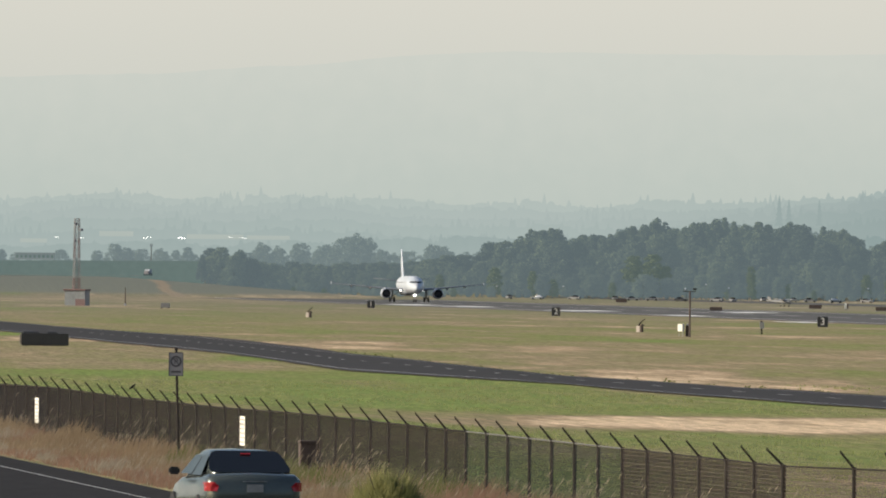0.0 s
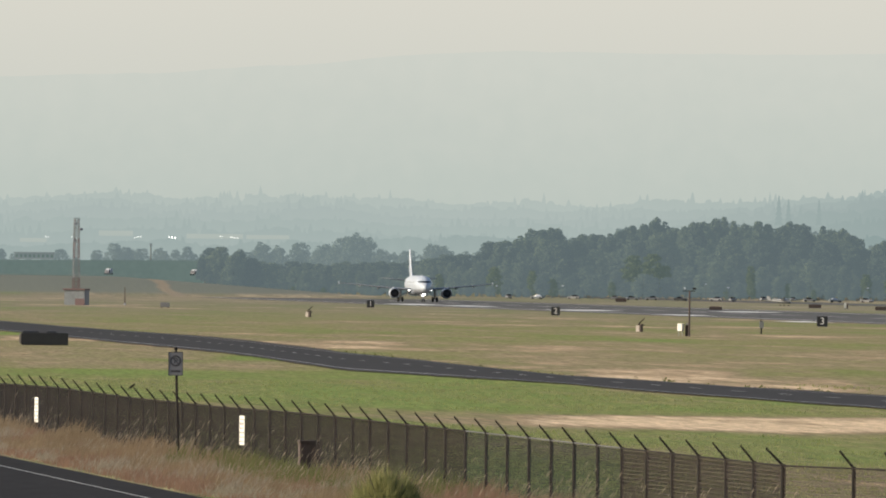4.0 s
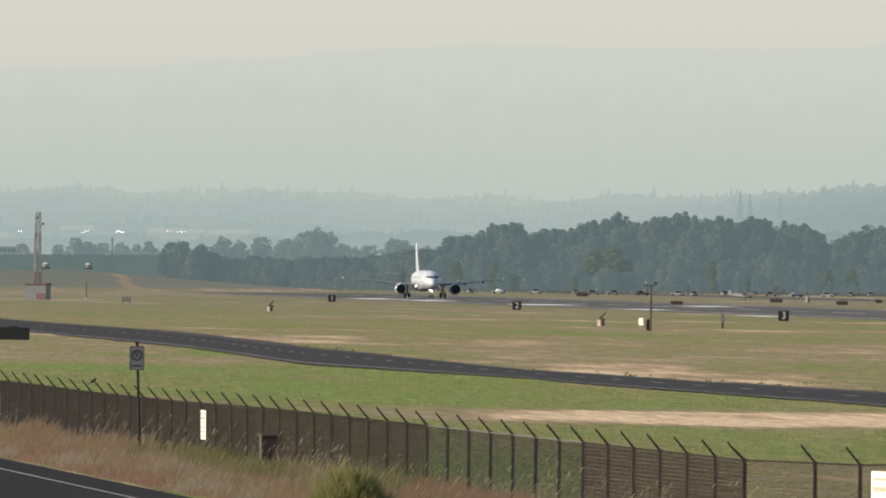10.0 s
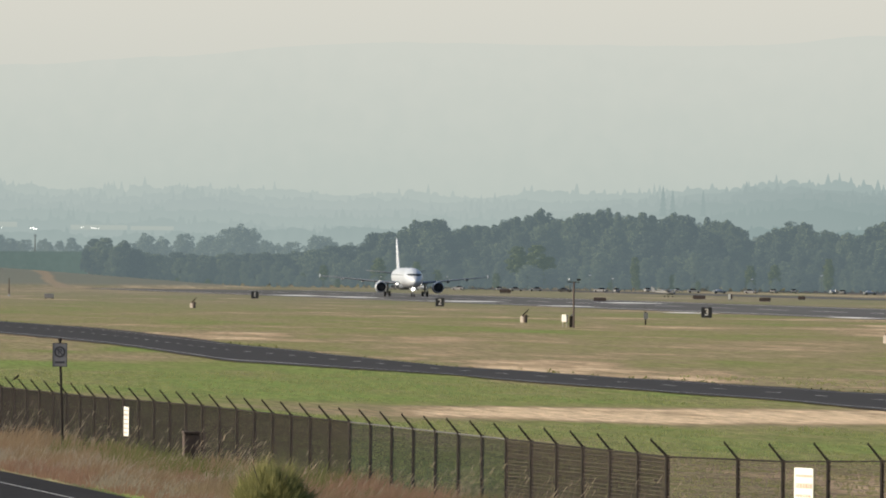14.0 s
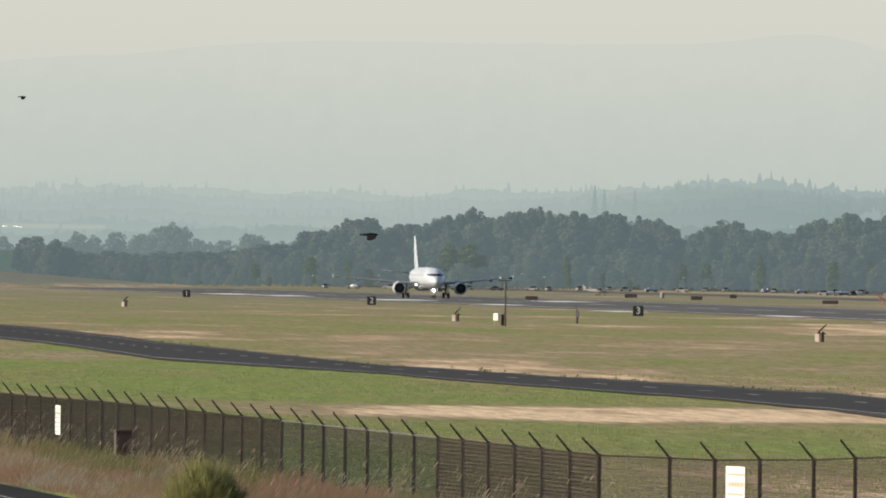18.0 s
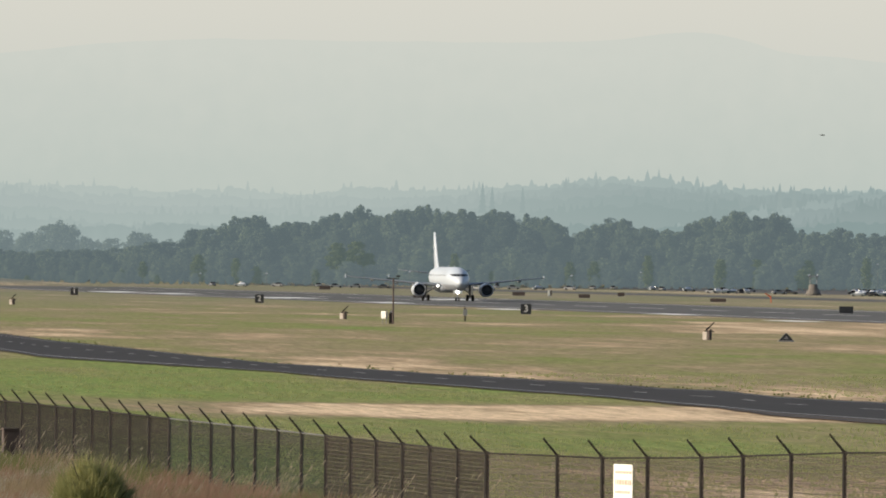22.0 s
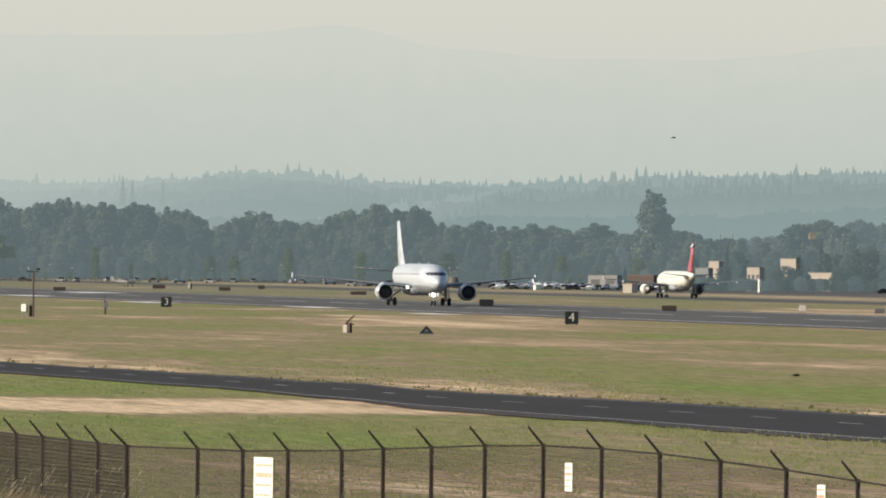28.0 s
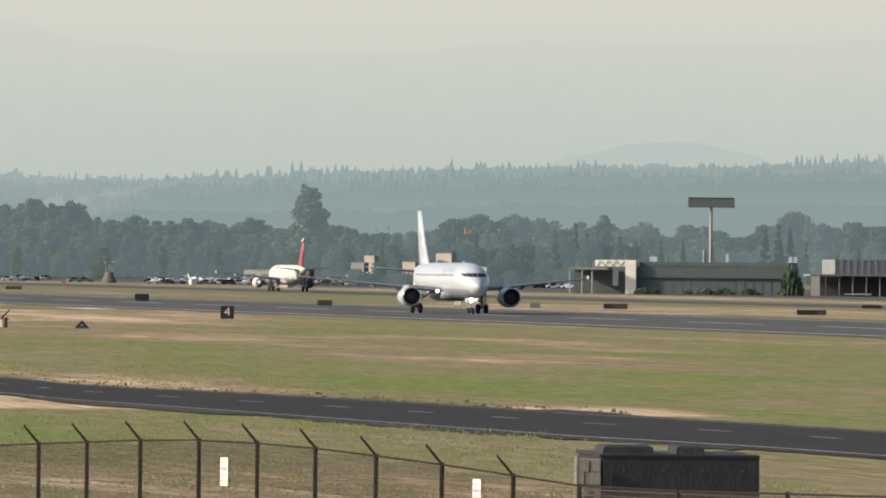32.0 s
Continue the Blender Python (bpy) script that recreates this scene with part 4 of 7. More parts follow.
        nac = [(5.3, 0.97), (5.18, 1.03), (5.35, 1.10), (6.0, 1.17), (7.4, 1.18), (8.6, 1.04), (9.0, 0.95)]
        bm = loft(B(), [[(c[0] + r * math.sin(k * math.pi / 12), y, c[1] + r * math.cos(k * math.pi / 12)) for k in range(24)] for y, r in nac], caps=False)
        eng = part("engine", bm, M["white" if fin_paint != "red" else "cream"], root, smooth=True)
        bm = loft(B(), [[(c[0] + r * math.sin(k * math.pi / 12), y, c[1] + r * math.cos(k * math.pi / 12)) for k in range(24)] for y, r in ((5.45, 1.13), (5.2, 1.06), (5.16, 1.02), (5.25, 0.96), (5.6, 0.91))], caps=False)
        part("inlet_lip", bm, M["metal"], eng, "polished metal inlet lip", smooth=True)
        bm = loft(B(), [[(c[0] + r * math.sin(k * math.pi / 12), y, c[1] + r * math.cos(k * math.pi / 12)) for k in range(24)] for y, r in ((5.6, 0.91), (6.2, 0.89), (6.21, 0.3), (5.75, 0.03))])
        part("fan", bm, M["black"], eng, "dark fan with its spinner", smooth=True)
        bm = loft(B(), [[(c[0] + r * math.sin(k * math.pi / 8), y, c[1] + r * math.cos(k * math.pi / 8)) for k in range(16)] for y, r in ((8.6, 0.92), (9.0, 0.76), (10.2, 0.55), (10.9, 0.15))])
        part("exhaust_cone", bm, M["steel"], eng, smooth=True)
        bm = loft(B(), [[(c[0] + d, y, z) for d, z in ((-0.2, z0), (0.2, z0), (0.14, z1), (-0.14, z1))] for y, z0, z1 in ((6.2, 3.1, 3.25), (8.4, 2.9, 3.3), (11.6, 2.9, 3.1))])
        part("pylon", bm, M["belly"], eng)
        # main gear
        bm = B()
        tube(bm, (s * 3.8, 12.64, 0.58), (s * 3.7, 12.5, 3.0), 0.16, 0.2, 10)
        tube(bm, (s * 3.8, 12.64, 1.3), (s * 2.0, 12.4, 2.6), 0.09, 0.09, 8)
        leg = part("main_gear_leg", bm, M["steel"], root)
        for o in (-0.46, 0.46):
            bm = B()
            tube(bm, (s * 3.8 + o - 0.2, 12.64, 0.58), (s * 3.8 + o + 0.2, 12.64, 0.58), 0.58, 0.58, 20)
            bmesh.ops.bevel(bm, geom=[e for e in bm.edges if abs(e.verts[0].co.x - e.verts[1].co.x) < 1e-4], offset=0.08, segments=2, affect="EDGES")
            part("wheel", bm, M["dark"], leg, "black tyre")
        bm = box(B(), s * 4.15 - 0.04, s * 4.15 + 0.04, 12.1, 13.2, 0.95, 2.7, 0.03)
        part("gear_door", bm, M["white"], leg)
    bm = loft(B(), [[(d, y0 + c * p, z) for p, d in ((0, 0), (0.2, w), (0.6, w * 0.8), (1, 0.02), (0.6, -w * 0.8), (0.2, -w))] for y0, c, w, z in ((22.2, 9.0, 0.16, 5.3), (24.8, 6.6, 0.2, 5.9), (27.4, 4.6, 0.16, 8.8), (29.7, 2.8, 0.1, 12.05))])
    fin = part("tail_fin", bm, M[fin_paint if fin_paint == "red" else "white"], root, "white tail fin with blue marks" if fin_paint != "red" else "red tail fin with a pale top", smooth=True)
    for z0, z1, y0, y1 in ((6.6, 8.3, 27.0, 29.9), (8.6, 9.6, 28.6, 30.5)) if fin_paint != "red" else ((11.0, 11.9, 29.1, 32.4),):
        bm = B()
        for sx in (-1, 1):
            bm.faces.new([bm.verts.new(p) for p in ((sx * 0.23, y0, z0), (sx * 0.2, y1, z0 + 0.3), (sx * 0.17, y1 + 0.5, z1), (sx * 0.2, y0 + 0.8, z1 - 0.4))])
        part("fin_mark", bm, M["blue" if fin_paint != "red" else "white"], fin)
    # nose gear
    bm = B()
    tube(bm, (0, 0, 0.38), (0, 0.1, 2.2), 0.1, 0.14, 10)
    tube(bm, (0, 0.1, 1.2), (0, -1.2, 2.1), 0.06, 0.06, 8)
    leg = part("nose_gear_leg", bm, M["steel"], root)
    for o in (-0.25, 0.25):
        bm = B()
        tube(bm, (o - 0.11, 0, 0.38), (o + 0.11, 0, 0.38), 0.38, 0.38, 18)
        part("wheel", bm, M["dark"], leg, "black tyre")
    for o in (-0.55, 0.55):
        part("gear_door", box(B(), o - 0.03, o + 0.03, -1.6, 0.4, 1.35, 2.05, 0.02), M["white"], leg)
    if lights:
        bm = B()
        bmesh.ops.create_uvsphere(bm, u_segments=12, v_segments=8, radius=0.25)
        bmesh.ops.transform(bm, matrix=Matrix.Translation((0, -0.35, 1.6)), verts=bm.verts)
        part("taxi_light", bm, M["lamp"], leg, "glowing white taxi light", smooth=True)
        for x, r in ((-2.45, 0.2), (2.45, 0.1)):
            bm = B()
            bmesh.ops.create_uvsphere(bm, u_segments=10, v_segments=8, radius=r)
            bmesh.ops.transform(bm, matrix=Matrix.Translation((x, 7.2, 2.62)), verts=bm.verts)
            part("landing_light", bm, M["lamp_soft"], root, "glowing wing-root landing light", smooth=True)
        # title on the hull, too faint to read
        for s in (-1, 1):
            for i, y in enumerate((2.0, 3.3, 4.6, 6.2, 7.5)):
                bm = B()
                c = [hull(y, s * 44, 1.006), hull(y + 0.95, s * 44, 1.006), hull(y + 0.95, s * 60, 1.006), hull(y, s * 60, 1.006)]
                bm.faces.new([bm.verts.new(p) for p in (c if s < 0 else c[::-1])])
                part("title_bar", bm, M["belly"], fus, "faint grey title bar")
        for y, h in ((4.0, 0.45), (12.0, 0.5), (20.0, 0.35)):
            bm = loft(B(), [[(d, y + a + k, 5.72 + z) for d, a in ((-0.03, 0), (0, -0.1), (0.03, 0), (0, 0.5))] for z, k in ((0, 0), (h, 0.25))])
            part("antenna", bm, M["white"], fus)
    else:
        for s in (-1, 1):
            bm = B()
            pts = [hull(y, s * a, 1.006) for y, a in ((16, 60), (22, 52), (28, 40), (31, 30))] + [hull(y, s * a, 1.006) for y, a in ((31, 55), (28, 62), (22, 66), (16, 66))]
            bm.faces.new([bm.verts.new(p) for p in pts])
            part("dark_stripe", bm, M["blue"], fus, "dark stripe along the rear hull")
    return root


AIR = airliner("jet_airliner", "white twin-engine jet airliner with its nose light on the runway", "white", "white", True)
TAXI = airliner("regional_jet", "cream twin-engine jet with a red tail fin, taxiing away", "red", "cream", False)
TAXI.scale = (0.84,) * 3
AIR.scale = (1.03, 1.03, 1.0)


# ---------------------------------------------------------------- perimeter fence
def fabric_mesh(name, length, height, pitch, r, lines=0):
    """Chain link: two families of slanting wires, cut at the panel's edges."""
    vs, fs = [], []
    for way in (1, -1):
        a = -height
        while a < length:
            s0, s1 = max(0.0, -a), min(height, length - a)
            if s1 - s0 > 0.02:
                p = [(a + s0, s0), (a + s1, s1)]
                k = len(vs)
                for x, z in p:
                    x = x if way > 0 else length - x
                    for dx, dy in ((-r, -r), (r, -r), (0, r)):
                        vs.append((x + dx, dy + 0.002 * way, z))
                fs += [(k + i, k + (i + 1) % 3, k + 3 + (i + 1) % 3, k + 3 + i) for i in range(3)]
            a += pitch
    for i in range(lines):          # tension wires
        z, k, w = height * (i + 0.5) / lines, len(vs), 0.0045
        for x in (0, length):
            vs += [(x, -w, z - w), (x, w, z - w), (x, 0, z + w)]
        fs += [(k + i2, k + (i2 + 1) % 3, k + 3 + (i2 + 1) % 3, k + 3 + i2) for i2 in range(3)]
    return vs, fs


M["wire_pale"] = mat("grey_chain_link_wire", (0.075, 0.072, 0.060), 0.8, 0.0, vary=0.3, scale=2)
M["rail_glint_grey"] = mat("grey_rail_with_glint", (0.115, 0.115, 0.11), 0.7, 0.2, vary=0.3, scale=3)


def build_fence():
    root = thing("perimeter_fence", 6.0, 193.0, 0, label="rusty brown chain-link fence with outward barbed-wire arms along the dike", category="fence", kind="structure")
    H = 2.2
    posts = [(6.0 - 0.1395 * 3.02 * k, 193 + 3.02 * 0.99 * k) for k in range(56)][::-1]
    right = [(7.14, 190.35), (7.85, 188.7), (8.55, 187.07), (9.37, 185.17), (9.99, 183.74), (10.7, 182.1), (11.47, 180.3), (12.3, 178.37), (13.11, 176.49), (13.9, 174.65), (14.71, 172.79), (15.57, 170.79), (16.48, 168.68), (17.3, 166.7), (18.5, 164.0), (19.8, 161.1), (21.2, 158.0), (22.6, 154.9)]
    tops = [3.10] * len(posts) + [3.11, 3.11, 3.15, 3.19, 3.25, 3.31, 3.38, 3.42, 3.41, 3.37, 3.29, 3.20, 3.08, 2.97, 2.96, 2.99, 3.02, 3.05]
    for i in range(14):
        tops[i] = 2.86 + 0.20 * i / 14
    for i in range(14, 34):
        tops[i] = 3.06 - 0.06 * hump(i, 14, 34, 8) + 0.04 * (i - 14) / 20
    allp = posts + right
    O = Vector((6.0, 193.0, 0))

    def arm_mesh(name, h):
        bm = B()
        tube(bm, (0, 0, -h), (0, 0, 0.03), 0.037, 0.037, 8)
        return bm

    src_post = src_arm = None
    cache = {}
    for i, ((x, y), zt) in enumerate(zip(allp, tops)):
        thick = 1.2 if i == 55 else 1.0
        if src_post is None:
            src_post = part("post", arm_mesh("post", 2.9), M["galv"], root)
            p = src_post
        else:
            p = share("post", src_post, root, Matrix())
        p.matrix_basis = Matrix.LocRotScale(Vector((x, y, zt)) - O, None, (thick, thick, 1))
        if i > 68:       # the last posts are plain
            p.name = "plain_post"
        elif src_arm is None:
            bm = B()
            a = Vector((-0.25, 0.0, 0.30))
            tube(bm, (0, 0, 0), a, 0.026, 0.018, 6)
            for t in (0.45, 0.72, 0.97):
                tube(bm, a * t + Vector((0, -0.02, 0.02)), a * t + Vector((0, 0.02, 0.02)), 0.012, 0.012, 4)
            src_arm = part("barbed_arm", bm, M["galv"], p)
        else:
            share("barbed_arm", src_arm, p, Matrix())
        if i + 1 < len(allp):
            (x2, y2), z2 = allp[i + 1], tops[i + 1]
            d = Vector((x2 - x, y2 - y, 0))
            L = d.length
            dense = 2 if 42 <= i < 49 else 3 if i >= 56 else 1 if i >= 49 else 0
            key = (round(L, 1), dense)
            m = Matrix.LocRotScale(Vector((x, y, min(zt, z2) - H)) - O, Euler((0, 0, math.atan2(d.y, d.x))), None)
            if key not in cache:
                vs, fs = fabric_mesh("chain_link", L, H, (0.07, 0.062, 0.08, 0.062)[dense], (0.0029, 0.0028, 0.0023, 0.0029)[dense], (0, 30, 0, 26)[dense])
                f = raw("chain_link_panel", vs, fs, M["wire_pale" if dense == 2 else "wire"], root)
                cache[key] = f
            else:
                f = share("chain_link_panel", cache[key], root, m)
            f.matrix_basis = m
            # paler grey rail on one stretch: its glint is put into the colour
            bm = tube(B(), Vector((x, y, zt)) - O, Vector((x2, y2, z2)) - O, 0.017, 0.017, 6)
            part("top_rail", bm, M["rail_glint_grey" if 42 <= i < 49 else "galv"], root)
    return root


build_fence()


def fence_point(bearing):
    """The plan point where a sight line of that slope meets the fence."""
    if bearing < 6.0 / 193:
        y = (6.0 + 0.1409 * 193) / (bearing + 0.1409)
    else:
        y = (6.0 + 0.4308 * 193) / (bearing + 0.4308)
    return bearing * y, y


def fence_sign(bearing, w, h, ztop, words, label):
    x, y = fence_point(bearing)
    long_run = bearing < 0.031
    ang = math.degrees(math.atan2(0.99, -0.1395)) if long_run else math.degrees(math.atan2(-2.0, 0.85))
    root = thing("fence_sign", x, y, ztop - h, (ang + 180) if long_run else ang, label=label, category="sign", group="warning signs on the fence")
    part("plate", box(B(), -w / 2, w / 2, -0.05, -0.035, 0, h, 0.004), M["sign_white"], root)
    for i, (cx, cz, bw, bh, mt) in enumerate(words):
        part("lettering_bar", box(B(), cx - bw / 2, cx + bw / 2, -0.055, -0.0515, cz - bh / 2, cz + bh / 2), mt, root)
    return root


M["sign_white"] = mat("white_sign_face", (0.78, 0.76, 0.70), 0.5, vary=0.08, scale=3)
M["sign_red"] = mat("faded_red_lettering", (0.66, 0.36, 0.28), 0.6, vary=0.2, scale=5)
M["sign_mid"] = mat("grey_lettering", (0.36, 0.35, 0.33), 0.6, vary=0.3, scale=5)


def bars(w, h, n, mt):
    rnd = random.Random(n)
    out = []
    for i in range(n):
        z, x, tall = h * (1 - (i + 0.8) / (n + 0.6)), -0.4 * w, h / (n + 2) * (0.62 if i == 1 else 0.32)
        while x < 0.36 * w:
            d = w * rnd.uniform(0.05, 0.13)
            out.append((x + d / 2, z, d, tall, mt))
            x += d + w * 0.035
    return out


def text_on(name, words, size, material, parent, m):
    cu = bpy.data.curves.new(name, "FONT")
    cu.body, cu.size, cu.align_x, cu.align_y, cu.extrude = words, size, "CENTER", "CENTER", 0.002
    ob = bpy.data.objects.new(name, cu)
    scene.collection.objects.link(ob)
    me = bpy.data.meshes.new_from_object(ob.evaluated_get(bpy.context.evaluated_depsgraph_get()))
    bpy.data.objects.remove(ob)
    me.materials.clear()
    me.materials.append(material)
    out = new(name, me)
    out.parent, out.matrix_basis = parent, m
    return out


for b, zt in ((-0.0366, 2.72), (-0.0179, 2.88)):
    fence_sign(b, 1.0, 0.72, zt, bars(1.0, 0.72, 6, M["sign_mid"]), "white warning sign with dark lettering on the chain-link fence")
big = fence_sign(0.0437, 0.75, 0.95, 3.02, bars(0.75, 0.95, 5, M["sign_red"]), "large white sign with faded red lettering on the chain-link fence")
for b, zt in ((0.0715, 3.16), (0.0946, 3.0)):
    fence_sign(b, 0.26, 0.46, zt, bars(0.26, 0.46, 4, M["sign_red"]), "narrow white sign with faded red lettering on the chain-link fence")


# ---------------------------------------------------------------- beside the dike road
def no_parking_sign():
    z = 270.0
    x = (311 - 784) / 19500 * z
    g = ground_z(x, z)
    root = thing("no_parking_sign", x + 0.03, z, g - 0.194, 0, label="grey no-parking sign on a leaning steel post", category="road sign")
    bm = B()
    tube(bm, (0.10, 0, -0.1), (0, 0, 2.98), 0.034, 0.03, 8)
    part("post", bm, M["galv"], root)
    bm = box(B(), -0.18, 0.18, -0.05, -0.04, 2.34, 2.92, 0.005)
    plate = part("plate", bm, M["sign_grey"], root)
    for a, b, c, d in ((-0.18, 0.18, 2.34, 2.356), (-0.18, 0.18, 2.904, 2.92), (-0.18, -0.164, 2.357, 2.903), (0.164, 0.18, 2.357, 2.903)):
        part("border", box(B(), a, b, -0.056, -0.0505, c, d), M["sign_dark"], plate, "dark border strip")
    part("cap", tube(B(), (0, 0, 2.97), (0, 0, 3.03), 0.05, 0.04, 8), M["galv"], root)
    bm = B()
    for k in range(24):
        a, b = 2 * math.pi * k / 24, 2 * math.pi * (k + 1) / 24
        bm.faces.new([bm.verts.new((r * math.cos(t), -0.053, 2.70 + r * math.sin(t))) for r, t in ((0.095, a), (0.095, b), (0.14, b), (0.14, a))])
    part("ring", bm, M["sign_dark"], plate, "dark ring of the no-parking symbol")
    text_on("letter", "P", 0.2, M["sign_dark"], plate, Matrix.Translation((0, -0.053, 2.70)) @ Matrix.Rotation(radians(90), 4, "X"))
    part("slash", box(B(), -0.125, 0.125, -0.056, -0.054, -0.012, 0.012, 0, Matrix.Translation((0, 0, 2.70)) @ Matrix.Rotation(radians(45), 4, "Y")), M["sign_dark"], plate)
    part("lettering_bar", box(B(), -0.12, 0.12, -0.053, -0.0515, 2.42, 2.47), M["sign_dark"], plate)


# grey instead of white: shade on the sign's face is in this colour
M["sign_grey"] = mat("shade_toned_white_sign", (0.19, 0.19, 0.21), 0.5, vary=0.1, scale=4)
M["sign_dark"] = mat("dark_sign_print", (0.05, 0.05, 0.06), 0.6, vary=0.2, scale=4)
no_parking_sign()


def bush():
    y = 208.0
    x = (690 - 784) / 19500 * y
    g = ground_z(x, y)
    root = thing("bush", x, y, g, label="round yellow-green bush on the grass slope", category="bush")
    rnd = random.Random(3)
    for k in range(9):
        a = rnd.uniform(0, 6.3)
        part("stem", tube(B(), (0, 0, -0.1), (0.55 * math.cos(a), 0.55 * math.sin(a), rnd.uniform(0.5, 1.0)), 0.02, 0.006, 5), M["bark"], root)
    vs, fs = [], []
    for _ in range(6500):
        d = Vector((rnd.gauss(0, 1), rnd.gauss(0, 1), abs(rnd.gauss(0, 1)) - 0.15)).normalized()
        r = rnd.uniform(0.3, 1.0) ** 0.5 * (1 + 0.38 * noise.noise(d * 2.3) + 0.16 * rnd.random())
        p = Vector((d.x * 0.66 * r, d.y * 0.66 * r, 0.06 + d.z * 0.66 * r))
        a = rnd.uniform(0, 6.3)
        w = Vector((math.cos(a), math.sin(a), 0)) * rnd.uniform(0.006, 0.014)
        up = (d * 0.6 + Vector((rnd.gauss(0.1, 0.3), rnd.gauss(0, 0.3), 0.7))) * (rnd.uniform(0.10, 0.24) if rnd.random() < 0.85 else rnd.uniform(0.25, 0.42))
        k = len(vs)
        vs += [tuple(p - w), tuple(p + w), tuple(p + up)]
        fs.append((k, k + 1, k + 2))
    raw("foliage", vs, fs, M["bush"], root)


bush()


def grass(name, n, seed, area, hmin, hmax, material, label, width=0.008, lean=0.6, wind=0.0, heads=False):
    """Grass in tufts, bent by the wind; area gives a plan point from a random source, or nothing."""
    rnd = random.Random(seed)
    vs, fs = [], []
    made = 0
    while made < n:
        made += 1
        p = area(rnd)
        if p is None:
            continue
        x, y = p
        if hmax > 0.3 and abs(x / y + 0.0046) < 0.0042 and 199 < y < 209:     # the bush keeps its ground
            continue
        g = ground_z(x, y) - 0.03
        tuft = 0.75 + 0.9 * noise.noise(Vector((x * 0.55, y * 0.10, seed * 3.7))) + 0.55 * noise.noise(Vector((x * 1.9, y * 0.35, seed)))
        tuft = max(0.3, tuft)
        for _ in range(3):
            h = rnd.uniform(hmin, hmax) * tuft
            a = rnd.gauss(0, 0.5) if rnd.random() < wind else rnd.uniform(0, 6.3)
            le = rnd.uniform(0.15, lean) * h
            w = width * rnd.uniform(0.6, 1.4)
            bx, by = x + rnd.gauss(0, 0.09), y + rnd.gauss(0, 0.09)
            dx, dy = math.cos(a) * le, math.sin(a) * le * 0.5
            k = len(vs)
            vs += [(bx - w, by, g), (bx + w, by, g), (bx + dx * 0.35 + w * 0.8, by + dy * 0.35, g + h * 0.6), (bx + dx * 0.35 - w * 0.8, by + dy * 0.35, g + h * 0.6), (bx + dx, by + dy, g + h)]
            fs += [(k, k + 1, k + 2, k + 3), (k + 3, k + 2, k + 4)]
            if heads:     # a drooping seed head
                tx, tz, q = bx + dx, g + h, rnd.uniform(0.10, 0.24)
                k = len(vs)
                vs += [(tx - 0.004, by + dy, tz - 0.01), (tx + q * 0.26, by + dy, tz + q * 0.48), (tx + q * 0.50, by + dy, tz + q * 0.80), (tx + q * 0.31, by + dy - 0.01, tz + q * 0.45)]
                fs.append((k, k + 1, k + 2, k + 3))
    return tagged(raw(name, vs, fs, material), label, "grass", "", "stuff")


def slope(lo, hi, near=165.0, far=345.0, power=1.35):
    """Points on the dike's slope: lo and hi are shares of the way from the road to the fence."""
    def pick(rnd):
        y = near + (far - near) * rnd.random() ** power
        a, b = road_edge(y) + 0.1, fence_x(y) + 0.2
        return a + (b - a) * rnd.uniform(lo, hi), y
    return pick


def field(rnd):
    y = 175 + 480 * rnd.random() ** 1.25
    a = fence_x(y) + 0.4
    x = a + rnd.random() * 0.16 * y
    if 440 < y < 515 or abs(x - perim(y)) < 9 and y > 345:
        return None
    return x, y


grass("russet_grass", 13000, 9, slope(0.02, 0.8), 0.10, 0.36, M["russet"], "low reddish-brown dry grass along the dike road", wind=0.6)
grass("russet_meadow", 4500, 10, slope(0.3, 1.0, 165, 222, 1.0), 0.3, 0.62, M["russet"], "reddish-brown dry grass before the fence's corner", wind=0.7)
grass("dry_grass", 13000, 1, slope(0.15, 1.0), 0.2, 0.55, M["straw"], "tall dry straw-coloured grass on the dike's slope", wind=0.7)
grass("green_grass", 3600, 3, slope(0.45, 0.95, 192, 268), 0.25, 0.62, M["green_blade"], "olive-green grass among the dry grass on the slope", wind=0.7)
grass("straw_tufts", 6500, 12, slope(0.05, 0.6), 0.12, 0.40, M["seed"], "pale tufts of dry straw beside the dike road", 0.010, 0.9, 0.8)
grass("tall_seed_grass", 420, 4, slope(0.45, 0.99), 0.35, 0.95, M["seed"], "tall pale seed heads leaning in the wind before the fence", 0.004, 0.75, 1.0, True)


def road_tufts(rnd):
    px = rnd.uniform(200, 2900)
    return road_point(px, 1.04 + abs(rnd.gauss(0, 0.10)))


grass("roadside_tufts", 160, 7, road_tufts, 0.04, 0.12, M["straw"], "dry weeds along the far edge of the perimeter road", 0.05)
grass("roadside_weeds", 300, 8, road_tufts, 0.05, 0.17, M["green_blade"], "low green weeds along the far edge of the perimeter road", 0.05)
grass("field_grass", 42000, 5, field, 0.05, 0.17, M["field_blade"], "short green field grass behind the fence", 0.024)


def brown_box():
    x, y = fence_point(-0.0119)
    x, y = x * (y - 0.8) / y, y - 0.8
    root = thing("utility_box", x, y, ground_z(x, y), 8, label="rust-brown steel utility box before the fence", category="box")
    h = 2.50 - ground_z(x, y)
    part("body", box(B(), -0.25, 0.25, -0.2, 0.2, 0, h - 0.07, 0.02), M["rust"], root)
    part("lid", box(B(), -0.27, 0.27, -0.23, 0.23, h - 0.066, h, 0.015), M["rust"], root)


brown_box()


M["block"] = mat("streaked_block_wall", (0.44, 0.39, 0.34), 0.9, second=(0.18, 0.155, 0.135), scale=3, bump=0.4, stretch=(4, 4, 0.35))


